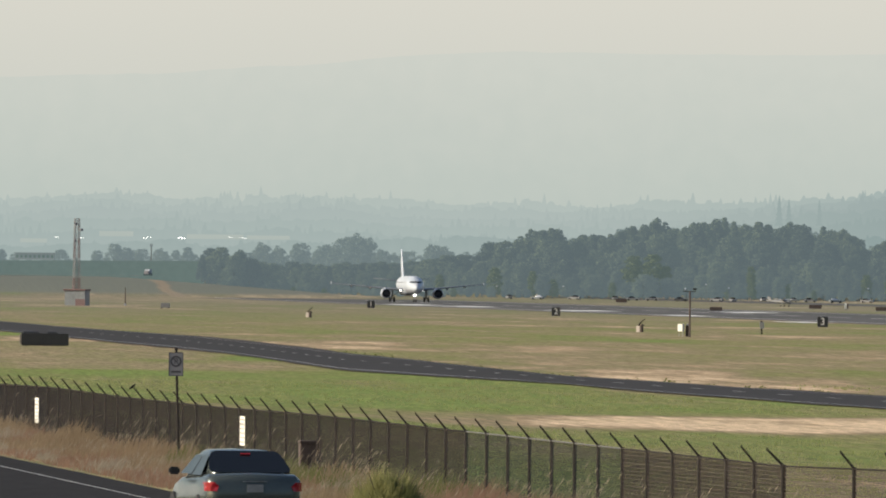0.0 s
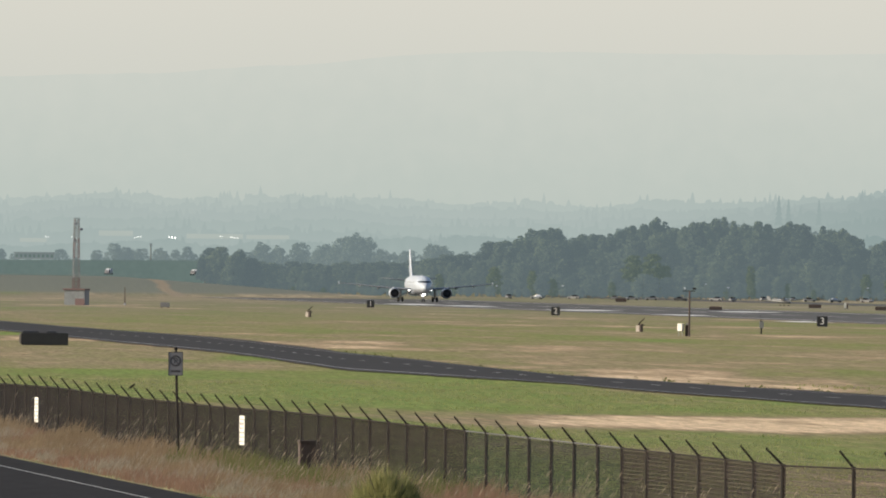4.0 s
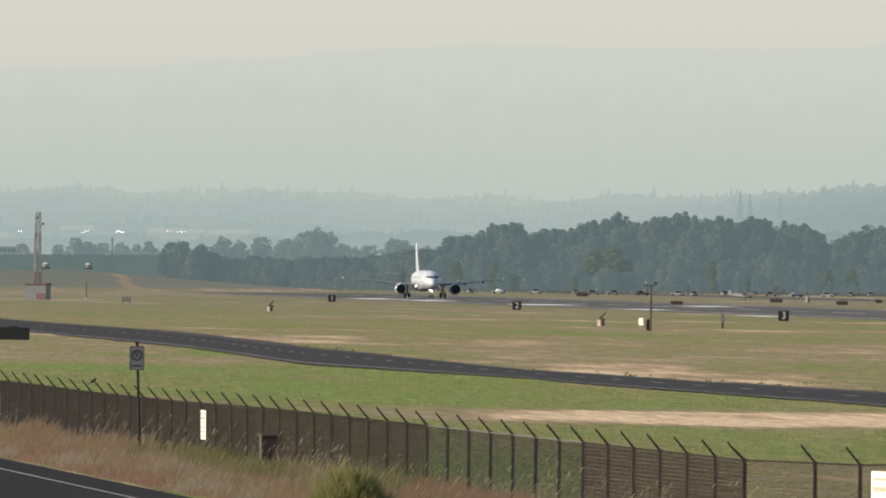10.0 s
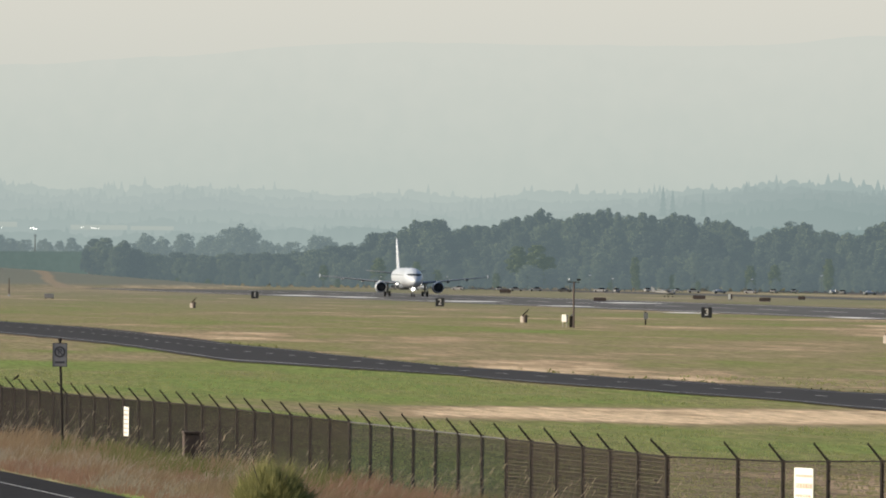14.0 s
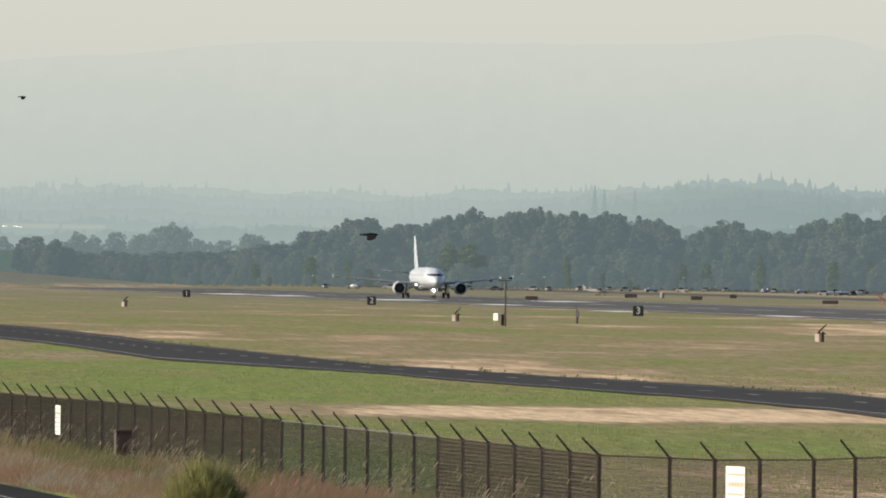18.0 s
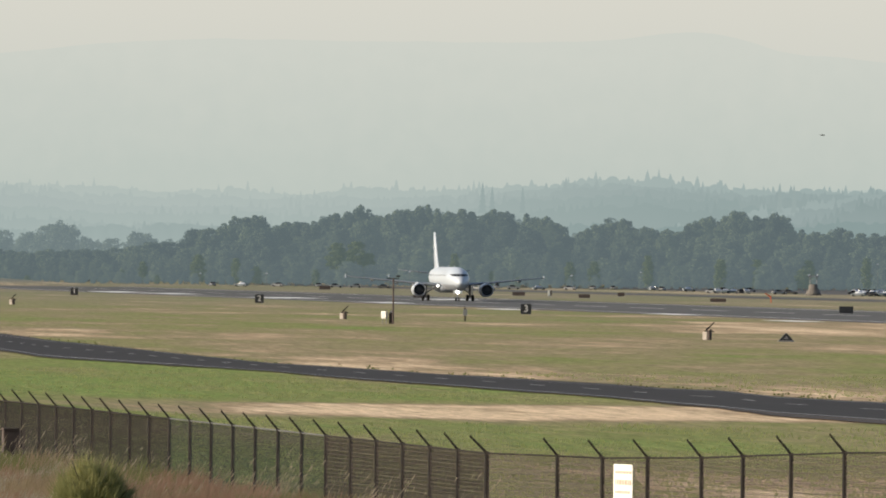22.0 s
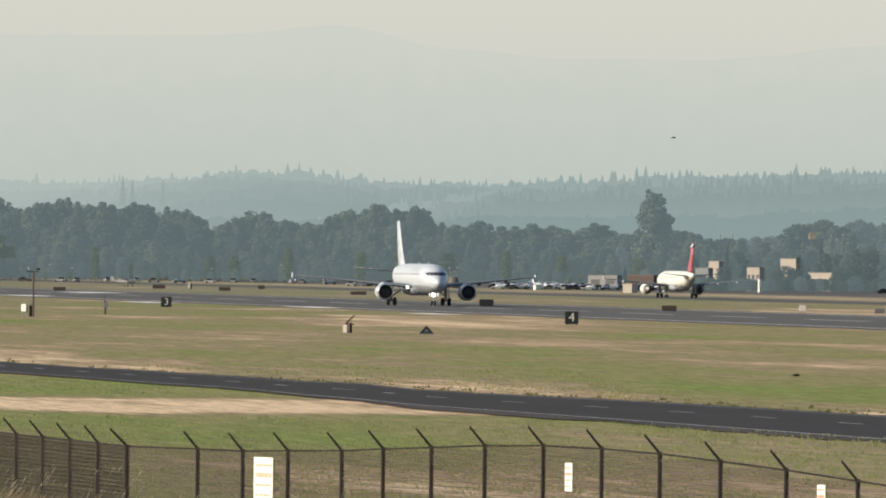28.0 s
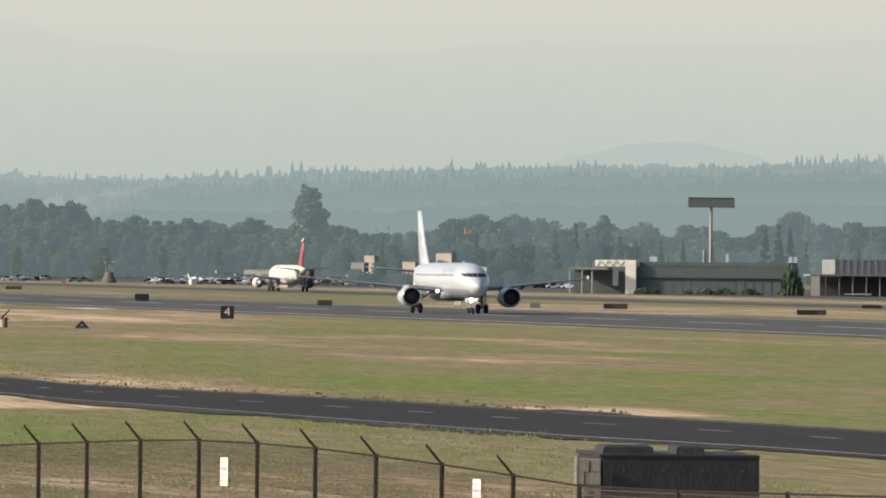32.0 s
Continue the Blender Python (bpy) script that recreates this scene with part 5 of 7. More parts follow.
def blast_box():
    """A dark steel-fronted concrete box behind the fence."""
    y = 171.0
    x0 = 0.10355 * y + 0.38
    root = thing("concrete_box", x0, y, 0.3, 0, label="dark steel-fronted box with a pale block side wall behind the fence", category="shed")
    w, h, d = 2.48, 3.06, 3.6
    part("front", box(B(), 0.03, w, -0.04, 0.0, 0.0, h, 0.012), M["box_steel"], root, "dark steel front")
    part("body", box(B(), 0, w, 0.004, d, 0, h - 0.03, 0.02), M["box_steel"], root)
    part("roof", box(B(), -0.04, w + 0.01, -0.06, d, h - 0.028, h + 0.02, 0.015), M["box_steel"], root)
    for a, b, z in ((0.05, 0.86, 0.13), (1.2, 1.66, 0.13)):
        bm = loft(B(), [[(xa, yy, h + 0.021 + z * k) for xa, yy in ((a + i, 0.3 + i), (b - i, 0.3 + i), (b - i, 1.6 - i), (a + i, 1.6 - i))] for k, i in ((0, 0), (0.8, 0.02), (1, 0.07))])
        part("hatch", bm, M["box_steel"], root, "dark raised hatch")
    for i in range(4):
        x = 0.35 + 0.62 * i
        part("bolt_plate", box(B(), x - 0.022, x + 0.022, -0.05, -0.041, h - 0.25, h - 0.206, 0.004), M["rust"], root)
    rnd = random.Random(8)
    src = None
    for r in range(15):
        for c in range(2):
            z = 0.2 * r
            xa, xb = (-0.36, -0.19) if (c == 0) else (-0.18, -0.01)
            if r % 2:
                xa, xb = (-0.36, -0.27) if c == 0 else (-0.26, -0.01)
            part("block", box(B(), xa, xb, -0.03 + rnd.uniform(0, 0.02), 0.4, z, z + 0.196, 0.006), M["block"], root)
    part("corner_post", tube(B(), (-0.42, -0.15, 0), (-0.40, -0.15, h - 0.02), 0.035, 0.035, 8), M["galv_bright"], root, "pale steel post at the corner")


blast_box()


# ---------------------------------------------------------------- cars on the dike road
def sedan(name, label, paint):
    """A saloon, 4.6 m long; its tail points to -y."""
    root = thing(name, 0, 0, label=label, category="car")
    # lower body: stations from tail to nose: y, half width at sill, at belt, z low, z belt
    st = [(-2.30, 0.70, 0.72, 0.42, 0.88), (-2.22, 0.82, 0.84, 0.30, 1.00), (-1.95, 0.88, 0.86, 0.24, 1.04), (-1.2, 0.90, 0.87, 0.20, 1.00), (0.0, 0.90, 0.88, 0.20, 0.95), (1.0, 0.90, 0.87, 0.20, 0.93), (1.7, 0.89, 0.82, 0.22, 0.86), (2.15, 0.82, 0.72, 0.26, 0.74), (2.3, 0.66, 0.6, 0.38, 0.62)]
    rings = []
    for y, ws, wb, zl, zb in st:
        rings.append([(-ws * 0.9, y, zl), (-ws, y, zl + 0.12), (-ws, y, (zl + zb) / 2), (-wb, y, zb - 0.08), (-wb * 0.9, y, zb), (0, y, zb + 0.03), (wb * 0.9, y, zb), (wb, y, zb - 0.08), (ws, y, (zl + zb) / 2), (ws, y, zl + 0.12), (ws * 0.9, y, zl)])
    body = part("body", loft(B(), rings), paint, root, smooth=True)
    cab = [(-1.75, 0.72, 1.03, 0.60, 1.05), (-1.05, 0.80, 0.98, 0.60, 1.38), (-0.6, 0.82, 0.97, 0.58, 1.45), (0.2, 0.82, 0.95, 0.58, 1.45), (0.55, 0.82, 0.94, 0.58, 1.38), (1.25, 0.74, 0.94, 0.60, 0.98)]
    rings = [[(-wb, y, zb - 0.03), (-wt, y, zt - 0.05), (-wt * 0.85, y, zt), (0, y, zt + 0.02), (wt * 0.85, y, zt), (wt, y, zt - 0.05), (wb, y, zb - 0.03)] for y, wb, zb, wt, zt in cab]
    part("roof", loft(B(), rings), paint, root, smooth=True)

    def pane(nm, pts, label=""):
        bm = B()
        bm.faces.new([bm.verts.new(p) for p in pts])
        part(nm, bm, M["glass"], root, label)
    def slant(y):
        return y, 1.07 + 0.4895 * (y + 1.81)
    edge = [(0.66, -1.81), (0.73, -1.77), (0.74, -1.66), (0.66, -1.22), (0.60, -1.08), (0.52, -1.04)]
    pane("rear_window", [(-x, *slant(y)) for x, y in edge[::-1]] + [(x, *slant(y)) for x, y in edge], "dark tinted rear window")
    pane("windscreen", [(0.64, 1.18, 1.04), (-0.64, 1.18, 1.04), (-0.5, 0.62, 1.375), (0.5, 0.62, 1.375)])
    for s in (-1, 1):
        for y0, y1, a0, a1 in ((-1.35, -0.32, -0.95, -0.32), (-0.26, 0.98, -0.26, 0.45)):
            pane("side_window", [(s * 0.832, y0, 1.01), (s * 0.832, y1, 1.0), (s * 0.625, a1, 1.36), (s * 0.625, a0, 1.36)][:: s])
        bm = B()
        rows = ((0.74, 0.70, -2.10), (0.83, 0.66, -2.02), (0.90, 0.74, -1.96))
        loft(bm, [[(s * 0.892, ya, z), (s * 0.868, -2.20, z), (s * 0.80, -2.275, z), (s * xa, -2.318, z)] for z, xa, ya in rows], closed=False, caps=False)
        part("tail_lamp", bm, M["brake"], root, "glowing red tail lamp")
        part("mirror", box(B(), s * 0.98 - 0.1, s * 0.98 + 0.1, 0.72, 0.84, 0.98, 1.12, 0.03), M["black"], root)
        part("headlamp", box(B(), s * 0.62 - 0.14, s * 0.62 + 0.14, 2.12, 2.27, 0.58, 0.70, 0.03), M["metal"], root)
        for y in (-1.4, 1.4):
            bm = B()
            tube(bm, (s * 0.70, y, 0.33), (s * 0.915, y, 0.33), 0.33, 0.33, 24)
            w = part("wheel", bm, M["dark"], root, "black tyre with a metal rim")
            bm = B()
            tube(bm, (s * 0.90, y, 0.33), (s * 0.925, y, 0.33), 0.21, 0.19, 20)
            part("rim", bm, M["metal"], w)
    part("bumper", box(B(), -0.84, 0.84, -2.36, -2.16, 0.40, 0.62, 0.05), paint, root)
    part("number_plate", box(B(), -0.15, 0.15, -2.335, -2.32, 0.72, 0.86, 0.004), M["steel"], root, "grey blank number plate")
    part("third_brake_lamp", box(B(), -0.09, 0.09, -1.20, -1.16, 1.39, 1.402), M["tail_red"], root, "slim red brake lamp")
    part("boot_trim", box(B(), -0.22, 0.22, -2.322, -2.30, 0.908, 0.918, 0.002), M["steel"], root)
    part("lower_bumper", box(B(), -0.8, 0.8, -2.365, -2.3, 0.28, 0.39, 0.02), M["black"], root)
    return root


CAR = sedan("sedan", "dark green-grey saloon car with red tail lamps on the dike road", M["car_paint"])
M["silver"] = mat("silver_car_paint", (0.45, 0.46, 0.47), 0.25, 0.5, vary=0.06, scale=1, coat=0.8)
CAR2 = sedan("sedan", "silver saloon car driving on the dike road", M["silver"])


# ---------------------------------------------------------------- on the airfield
def distance_sign(x, y, digit):
    root = thing("distance_sign", x, y, 0, 0, label="black runway distance sign with a white number %s" % digit, category="sign", group="distance signs beside the runway")
    part("panel", box(B(), -0.62, 0.62, -0.12, 0.12, 0.12, 1.32, 0.04), M["black"], root)
    for s in (-0.4, 0.4):
        part("leg", tube(B(), (s, 0, 0), (s, 0, 0.12), 0.06, 0.06, 8), M["steel"], root)
    text_on("number", digit, 1.15, M["sign_white"], root, Matrix.Translation((0, -0.127, 0.72)) @ Matrix.Rotation(radians(90), 4, "X"))
    return root


def on_line(px, z):
    return bear(px, z), z


for px, z, digit in ((657, 2022, "1"), (984.5, 1719, "2"), (1456.8, 1416, "3"), (2176.5, 1113, "4")):
    d = distance_sign(*on_line(px, z), digit)
    d.scale = (1.1, 1.1, 1.1)


def spot(px, py):
    """The plan point on the flat field under a sight line."""
    z = EYE[2] * 19500 / (py - 486 - 0.01 * (px - 784))
    return bear(px, z), z


def light_stand(px, py):
    """A pale box with a slanted dark lamp bar on it."""
    x, y = spot(px, py)
    root = thing("approach_light_stand", x, y, 0, -38, label="pale box with a slanting dark lamp bar on the grass", category="light stand", group="light stands on the grass")
    part("box", box(B(), -0.32, 0.16, -0.25, 0.25, 0, 0.72, 0.03), M["tan"], root, "pale lit box")
    part("lamp_hood", box(B(), -0.2, 0.12, -0.2, 0.2, 0.724, 0.86, 0.05), M["galv"], root)
    part("support", box(B(), 0.164, 0.40, -0.2, 0.2, 0, 0.85, 0.03), M["rust"], root)
    part("lamp_bar", tube(B(), (-0.05, 0, 0.9), (0.75, 0, 1.55), 0.09, 0.05, 8), M["galv"], root, "dark slanting bar")
    part("brace", tube(B(), (0.35, 0, 0.9), (0.75, 0, 0.7), 0.06, 0.04, 8), M["galv"], root)


for px, py in ((547, 562), (1133, 588)):
    light_stand(px, py)
light_stand(1778, 625)


def wind_pole():
    x, y = spot(1221.5, 597)
    root = thing("wind_gauge_pole", x, y, 0, 0, label="tall thin brown pole with a crossbar and instruments on top", category="pole")
    part("pole", tube(B(), (0, 0, 0), (0, 0, 4.9), 0.11, 0.09, 8), M["rust"], root)
    part("crossbar", tube(B(), (-0.75, 0, 4.85), (0.6, 0, 4.85), 0.05, 0.05, 6), M["galv"], root)
    bm = B()
    bmesh.ops.create_uvsphere(bm, u_segments=10, v_segments=6, radius=0.12)
    bmesh.ops.transform(bm, matrix=Matrix.Translation((-0.5, 0, 5.12)), verts=bm.verts)
    part("instrument", bm, M["white"], root, "white round instrument")
    part("vane", box(B(), 0.3, 0.7, -0.03, 0.03, 5.0, 5.2, 0.02), M["galv"], root)
    x2, y2 = spot(1206, 596)
    root = thing("control_cabinet", x2, y2, 0, -30, label="white control cabinet on a thin stand beside the pole", category="cabinet")
    part("cabinet", box(B(), -0.3, 0.3, -0.2, 0.2, 0.55, 1.35, 0.03), M["sign_white"], root)
    for s in (-0.22, 0.22):
        part("leg", tube(B(), (s, 0, 0), (s, 0, 0.55), 0.04, 0.04, 6), M["steel"], root)
    root = thing("transformer", x2 + 0.75, y2, 0, 0, label="dark grey transformer beside the white cabinet", category="cabinet")
    part("body", box(B(), -0.25, 0.25, -0.3, 0.3, 0, 1.2, 0.04), M["galv"], root)
    part("cap", box(B(), -0.18, 0.18, -0.2, 0.2, 1.204, 1.4, 0.05), M["steel"], root)
    x, y = spot(1349, 592)
    root = thing("marker_post", x, y, 0, 0, label="thin grey marker post with a box on the grass", category="post")
    part("post", tube(B(), (0, 0, 0), (0, 0, 1.5), 0.09, 0.08, 8), M["galv"], root)
    part("box", box(B(), -0.22, 0.26, -0.15, 0.15, 0.65, 1.4, 0.03), M["steel"], root)
    part("whip", tube(B(), (-0.1, 0, 1.35), (-0.1, 0, 2.1), 0.025, 0.015, 6), M["galv"], root)


wind_pole()


def tent_marker():
    x, y = spot(1918.5, 628)
    root = thing("marker_board", x, y, 0, 0, label="low dark triangular marker board with a pale mark", category="marker")
    bm = loft(B(), [[(-0.62, d, 0.1), (0.62, d, 0.1), (0.42, d, 0.32), (0.06, d, 0.72), (-0.06, d, 0.72), (-0.42, d, 0.32)] for d in (-0.3, 0.3)])
    part("board", bm, M["black"], root)
    part("foot", box(B(), -0.7, 0.7, -0.35, 0.35, 0, 0.098, 0.02), M["steel"], root)
    bm = B()
    bm.faces.new([bm.verts.new(p) for p in ((-0.22, -0.304, 0.25), (0.2, -0.304, 0.25), (0.0, -0.304, 0.5))])
    part("pale_mark", bm, M["sign_grey"], root)


tent_marker()


def field_sign(px0, px1, pyt, pyb, colour, name, label, split=0):
    """A boxed runway sign on short legs."""
    pm = (px0 + px1) / 2
    x, y = spot(pm, pyb)
    k = y / 19500
    w, h = (px1 - px0) * k, (pyb - pyt) * k
    root = thing(name, x, y, 0, 0, label=label, category="sign", group="low signs beside the runway")
    part("panel", box(B(), -w / 2, w / 2, -0.15, 0.15, 0.22 * h, h, 0.05), M[colour], root)
    part("frame", box(B(), -w / 2 - 0.04, w / 2 + 0.04, -0.12, 0.12, 0.17 * h, 0.215 * h, 0.01), M["steel"], root)
    for s in (-0.4, 0.4):
        part("leg", tube(B(), (s * w, 0, 0), (s * w, 0, 0.17 * h), 0.05, 0.05, 6), M["steel"], root)
    if split:
        part("end_panel", box(B(), w / 2 - split * w, w / 2 + 0.01, -0.165, -0.154, 0.25 * h, h - 0.03), M["rust"], root, "red-brown end panel")


DK, LB = "sign_back", "dark back of a low runway sign on the grass"
field_sign(2011.9, 2037.2, 565.6, 581, "black", DK, LB)
field_sign(2336.6, 2362.9, 576.7, 589, "rust", DK, "brown back of a low runway sign on the grass")
field_sign(2581.5, 2593, 576.7, 589.5, "sign_white", "white_sign", "small white sign board beside the runway")
field_sign(2716, 2734, 582, 592.5, "sign_grey", "grey_sign", "small grey sign board beside the runway")
field_sign(2847.6, 2890.2, 583.6, 594.7, "black", DK, LB, 0.6)
field_sign(3194, 3246.8, 594.8, 605.9, "black", DK, LB, 0.3)
field_sign(3310.6, 3346.2, 586.0, 593.5, "black", DK, LB)
for px, py, w in ((1100, 537, 20), (1267.5, 551.5, 22), (1443.5, 548, 22), (1560, 552, 20), (1625, 549, 12)):
    field_sign(px - w / 2, px + w / 2, py - 8, py, "rust", DK, "brown back of a low runway sign on the grass")
field_sign(1495, 1502, 537, 549.5, "cream", "white_sign", "small white sign board beside the runway", 0.4)


field_sign(1783, 1811, 551.5, 559, "rust", DK, "brown back of a low runway sign on the grass")


def look_out():
    """A brown earth cone with a pale platform on it."""
    x, y = spot(1966, 546)
    root = thing("platform_mound", x, y, 0, 0, label="brown stepped mound with a pale platform on posts", category="platform")
    part("mound", loft(B(), [[(r * math.cos(k * math.pi / 8), r * math.sin(k * math.pi / 8), z) for k in range(16)] for r, z in ((2.0, -0.1), (1.6, 0.7), (1.1, 1.7), (0.9, 2.6))]), M["russet_earth"], root, smooth=True)
    for px in (-0.8, 0.8):
        part("post", tube(B(), (px, 0, 2.0), (px, 0, 4.4), 0.09, 0.09, 6), M["steel"], root)
    part("deck", box(B(), -1.25, 1.25, -0.7, 0.7, 4.404, 4.6, 0.03), M["sign_grey"], root)
    for px in (-1.0, 0.9):
        part("lamp", box(B(), px - 0.25, px + 0.25, -0.3, 0.3, 4.604, 4.95, 0.08), M["white"], root, "white lamp housing")


M["russet_earth"] = mat("brown_earth", (0.15, 0.135, 0.12), 0.95, vary=0.3, scale=0.5)
look_out()


def dark_bin():
    x, y = spot(81, 612)
    root = thing("dark_container", x, y, 0, 2, label="dark open container with two humps of cargo on the grass", category="container")
    part("body", box(B(), -2.0, 2.0, -0.9, 0.9, 0, 1.05, 0.05), M["black"], root)
    for a, b in ((-1.9, -0.45), (0.15, 1.05)):
        bm = loft(B(), [[(xa, yy, 1.054 + 0.2 * k) for xa, yy in ((a + i, -0.7 + i), (b - i, -0.7 + i), (b - i, 0.7 - i), (a + i, 0.7 - i))] for k, i in ((0, 0), (0.7, 0.08), (1, 0.3))])
        part("hump", bm, M["black"], root)
    part("end_board", box(B(), -2.16, -2.004, -0.9, 0.9, 0.1, 1.0, 0.03), M["concrete"], root, "pale end board")


dark_bin()


def hut():
    x, y = spot(137, 541)
    k = y / 19500
    root = thing("equipment_hut", x, y, 0, -14, label="small white and red equipment hut with a flat red roof", category="hut")
    w, h, d = 3.9, 2.75, 3.2
    part("front_wall", box(B(), -w / 2, 0.1, -d / 2, -d / 2 + 0.12, 0, h, 0.02), M["grey_wall"], root)
    part("front_panel", box(B(), 0.104, w / 2, -d / 2, -d / 2 + 0.12, 0.0, h, 0.02), M["grey_wall"], root, "grey and red panel")
    part("red_base", box(B(), 0.11, w / 2, -d / 2 - 0.02, -d / 2 - 0.004, 0, 1.2), M["dull_red"], root, "red lower panel")
    part("body", box(B(), -w / 2, w / 2, -d / 2 + 0.124, d / 2, 0, h, 0.02), M["sign_grey"], root)
    part("side_panel", box(B(), -w / 2 - 0.03, -w / 2 - 0.004, -d / 2, d / 2, 1.4, h), M["dull_red"], root, "red upper side panel")
    part("roof", box(B(), -w / 2 - 0.3, w / 2 + 0.15, -d / 2 - 0.2, d / 2 + 0.2, h + 0.004, h + 0.3, 0.04), M["dull_red"], root, "flat red roof")
    part("door", box(B(), -1.3, -0.5, -d / 2 - 0.03, -d / 2 - 0.004, 0, 2.1), M["grey_wall"], root)
    x, y = spot(222, 541)
    root = thing("thin_pole", x, y, 0, 0, label="thin brown pole on the grass by the hut", category="pole")
    part("pole", tube(B(), (0, 0, 0), (0, 0, 3.4), 0.12, 0.08, 6), M["rust"], root)
    part("foot", tube(B(), (0, 0, 0), (0, 0, 0.4), 0.25, 0.15, 8), M["steel"], root)
    x, y = spot(293, 546)
    root = thing("transformer_box", x, y, 0, 0, label="grey transformer box on the grass", category="box")
    part("body", box(B(), -0.8, 0.8, -0.6, 0.6, 0.15, 0.95, 0.06), M["steel"], root)
    for s in (-0.6, 0.6):
        part("foot", box(B(), s - 0.1, s + 0.1, -0.5, 0.5, 0, 0.146), M["galv"], root)


hut()


def lattice_tower():
    z = 2560.0
    x = bear(135.5, z)
    g = ground_z(x, z)
    top = level(135, 387, z)
    root = thing("lattice_tower", x, z, g, 20, label="slender red and white lattice radio tower", category="tower")
    h = top - g
    n = 12
    for i in range(n):
        a, b = h * i / n, h * (i + 1) / n
        m = M["dull_red"] if (i // 3) % 2 == 0 else M["dull_white"]
        wa, wb = 0.72 - 0.22 * i / n, 0.72 - 0.22 * (i + 1) / n
        for sx, sy in ((-1, -1), (1, -1), (1, 1), (-1, 1)):
            part("leg", tube(B(), (sx * wa, sy * wa, a), (sx * wb, sy * wb, b), 0.075, 0.075, 4), m, root)
        for (p, q), (r, s) in (((-1, -1), (1, -1)), ((1, -1), (1, 1)), ((1, 1), (-1, 1)), ((-1, 1), (-1, -1))):
            part("brace", tube(B(), (p * wa, q * wa, a), (r * wb, s * wb, b), 0.045, 0.045, 4), m, root)
            part("brace", tube(B(), (r * wa, s * wa, a), (p * wb, q * wb, b), 0.04, 0.04, 4), m, root)
            part("strut", tube(B(), (p * wb, q * wb, b), (r * wb, s * wb, b), 0.04, 0.04, 4), m, root)
    for zz, s in ((0.86, 0.8), (0.72, -0.8), (0.93, -0.6)):
        part("antenna_drum", tube(B(), (s, -0.8, h * zz), (s, -1.3, h * zz), 0.3, 0.3, 12), M["sign_grey"], root)


lattice_tower()


def embankment():
    """A long dark embankment wall with a road before it."""
    z = 3300.0
    verts, faces = [], []
    n = 40
    for i in range(n + 1):
        px = -500 + 860 * i / n
        x, t = bear(px, z), level(px, 459 + 3 * i / n, z)
        verts += [(x, z, 0), (x, z, t), (x, z + 14, t), (x, z + 14, 0)]
        if i:
            k = 4 * i
            faces += [(k - 4, k, k + 1, k - 3), (k - 3, k + 1, k + 2, k - 2), (k - 2, k + 2, k + 3, k - 1)]
    faces += [(0, 1, 2, 3), (4 * n + 3, 4 * n + 2, 4 * n + 1, 4 * n)]
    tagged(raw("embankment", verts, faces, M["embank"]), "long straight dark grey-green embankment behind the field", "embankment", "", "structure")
    pts = [((bear(px, 3050), 3050), (bear(px, 3120), 3120)) for px in range(-500, 300, 50)]
    strip("far_road", pts, 5.25, M["pale_road"], label="pale far road on the mound")


# haze before the embankment is put in as emission
M["embank"] = mat("grey_green_embankment_in_haze", (0.08, 0.10, 0.085), 0.9, vary=0.25, scale=0.05, haze_glow=(0.080, 0.121, 0.119))
M["pale_road"] = mat("pale_gravel", (0.20, 0.175, 0.14), 0.9, vary=0.4, scale=0.05)
embankment()
# haze put in as emission here too
M["hazy_wall"] = mat("hazy_grey_wall", (0.12, 0.12, 0.12), 0.9, vary=0.15, scale=0.1, haze_glow=(0.13, 0.165, 0.165))


def on_embankment():
    z = 3306.0
    g = level(60, 459.5, z)
    root = thing("long_hall", bear(61, z), z, g, 0, label="long low grey hall on the far embankment", category="building")
    w = 35 / 19500 * z
    h = level(60, 447, z) - g
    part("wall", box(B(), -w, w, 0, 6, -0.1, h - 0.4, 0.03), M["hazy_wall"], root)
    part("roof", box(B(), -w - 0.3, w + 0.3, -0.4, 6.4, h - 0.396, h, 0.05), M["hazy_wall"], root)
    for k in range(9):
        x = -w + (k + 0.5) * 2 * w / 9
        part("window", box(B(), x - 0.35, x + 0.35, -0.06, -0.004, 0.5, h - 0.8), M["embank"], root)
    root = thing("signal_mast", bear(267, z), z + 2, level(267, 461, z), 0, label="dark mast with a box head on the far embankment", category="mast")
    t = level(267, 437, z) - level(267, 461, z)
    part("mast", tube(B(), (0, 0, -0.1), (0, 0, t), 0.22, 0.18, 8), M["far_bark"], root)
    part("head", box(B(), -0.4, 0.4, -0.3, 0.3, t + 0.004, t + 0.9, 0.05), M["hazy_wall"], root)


on_embankment()


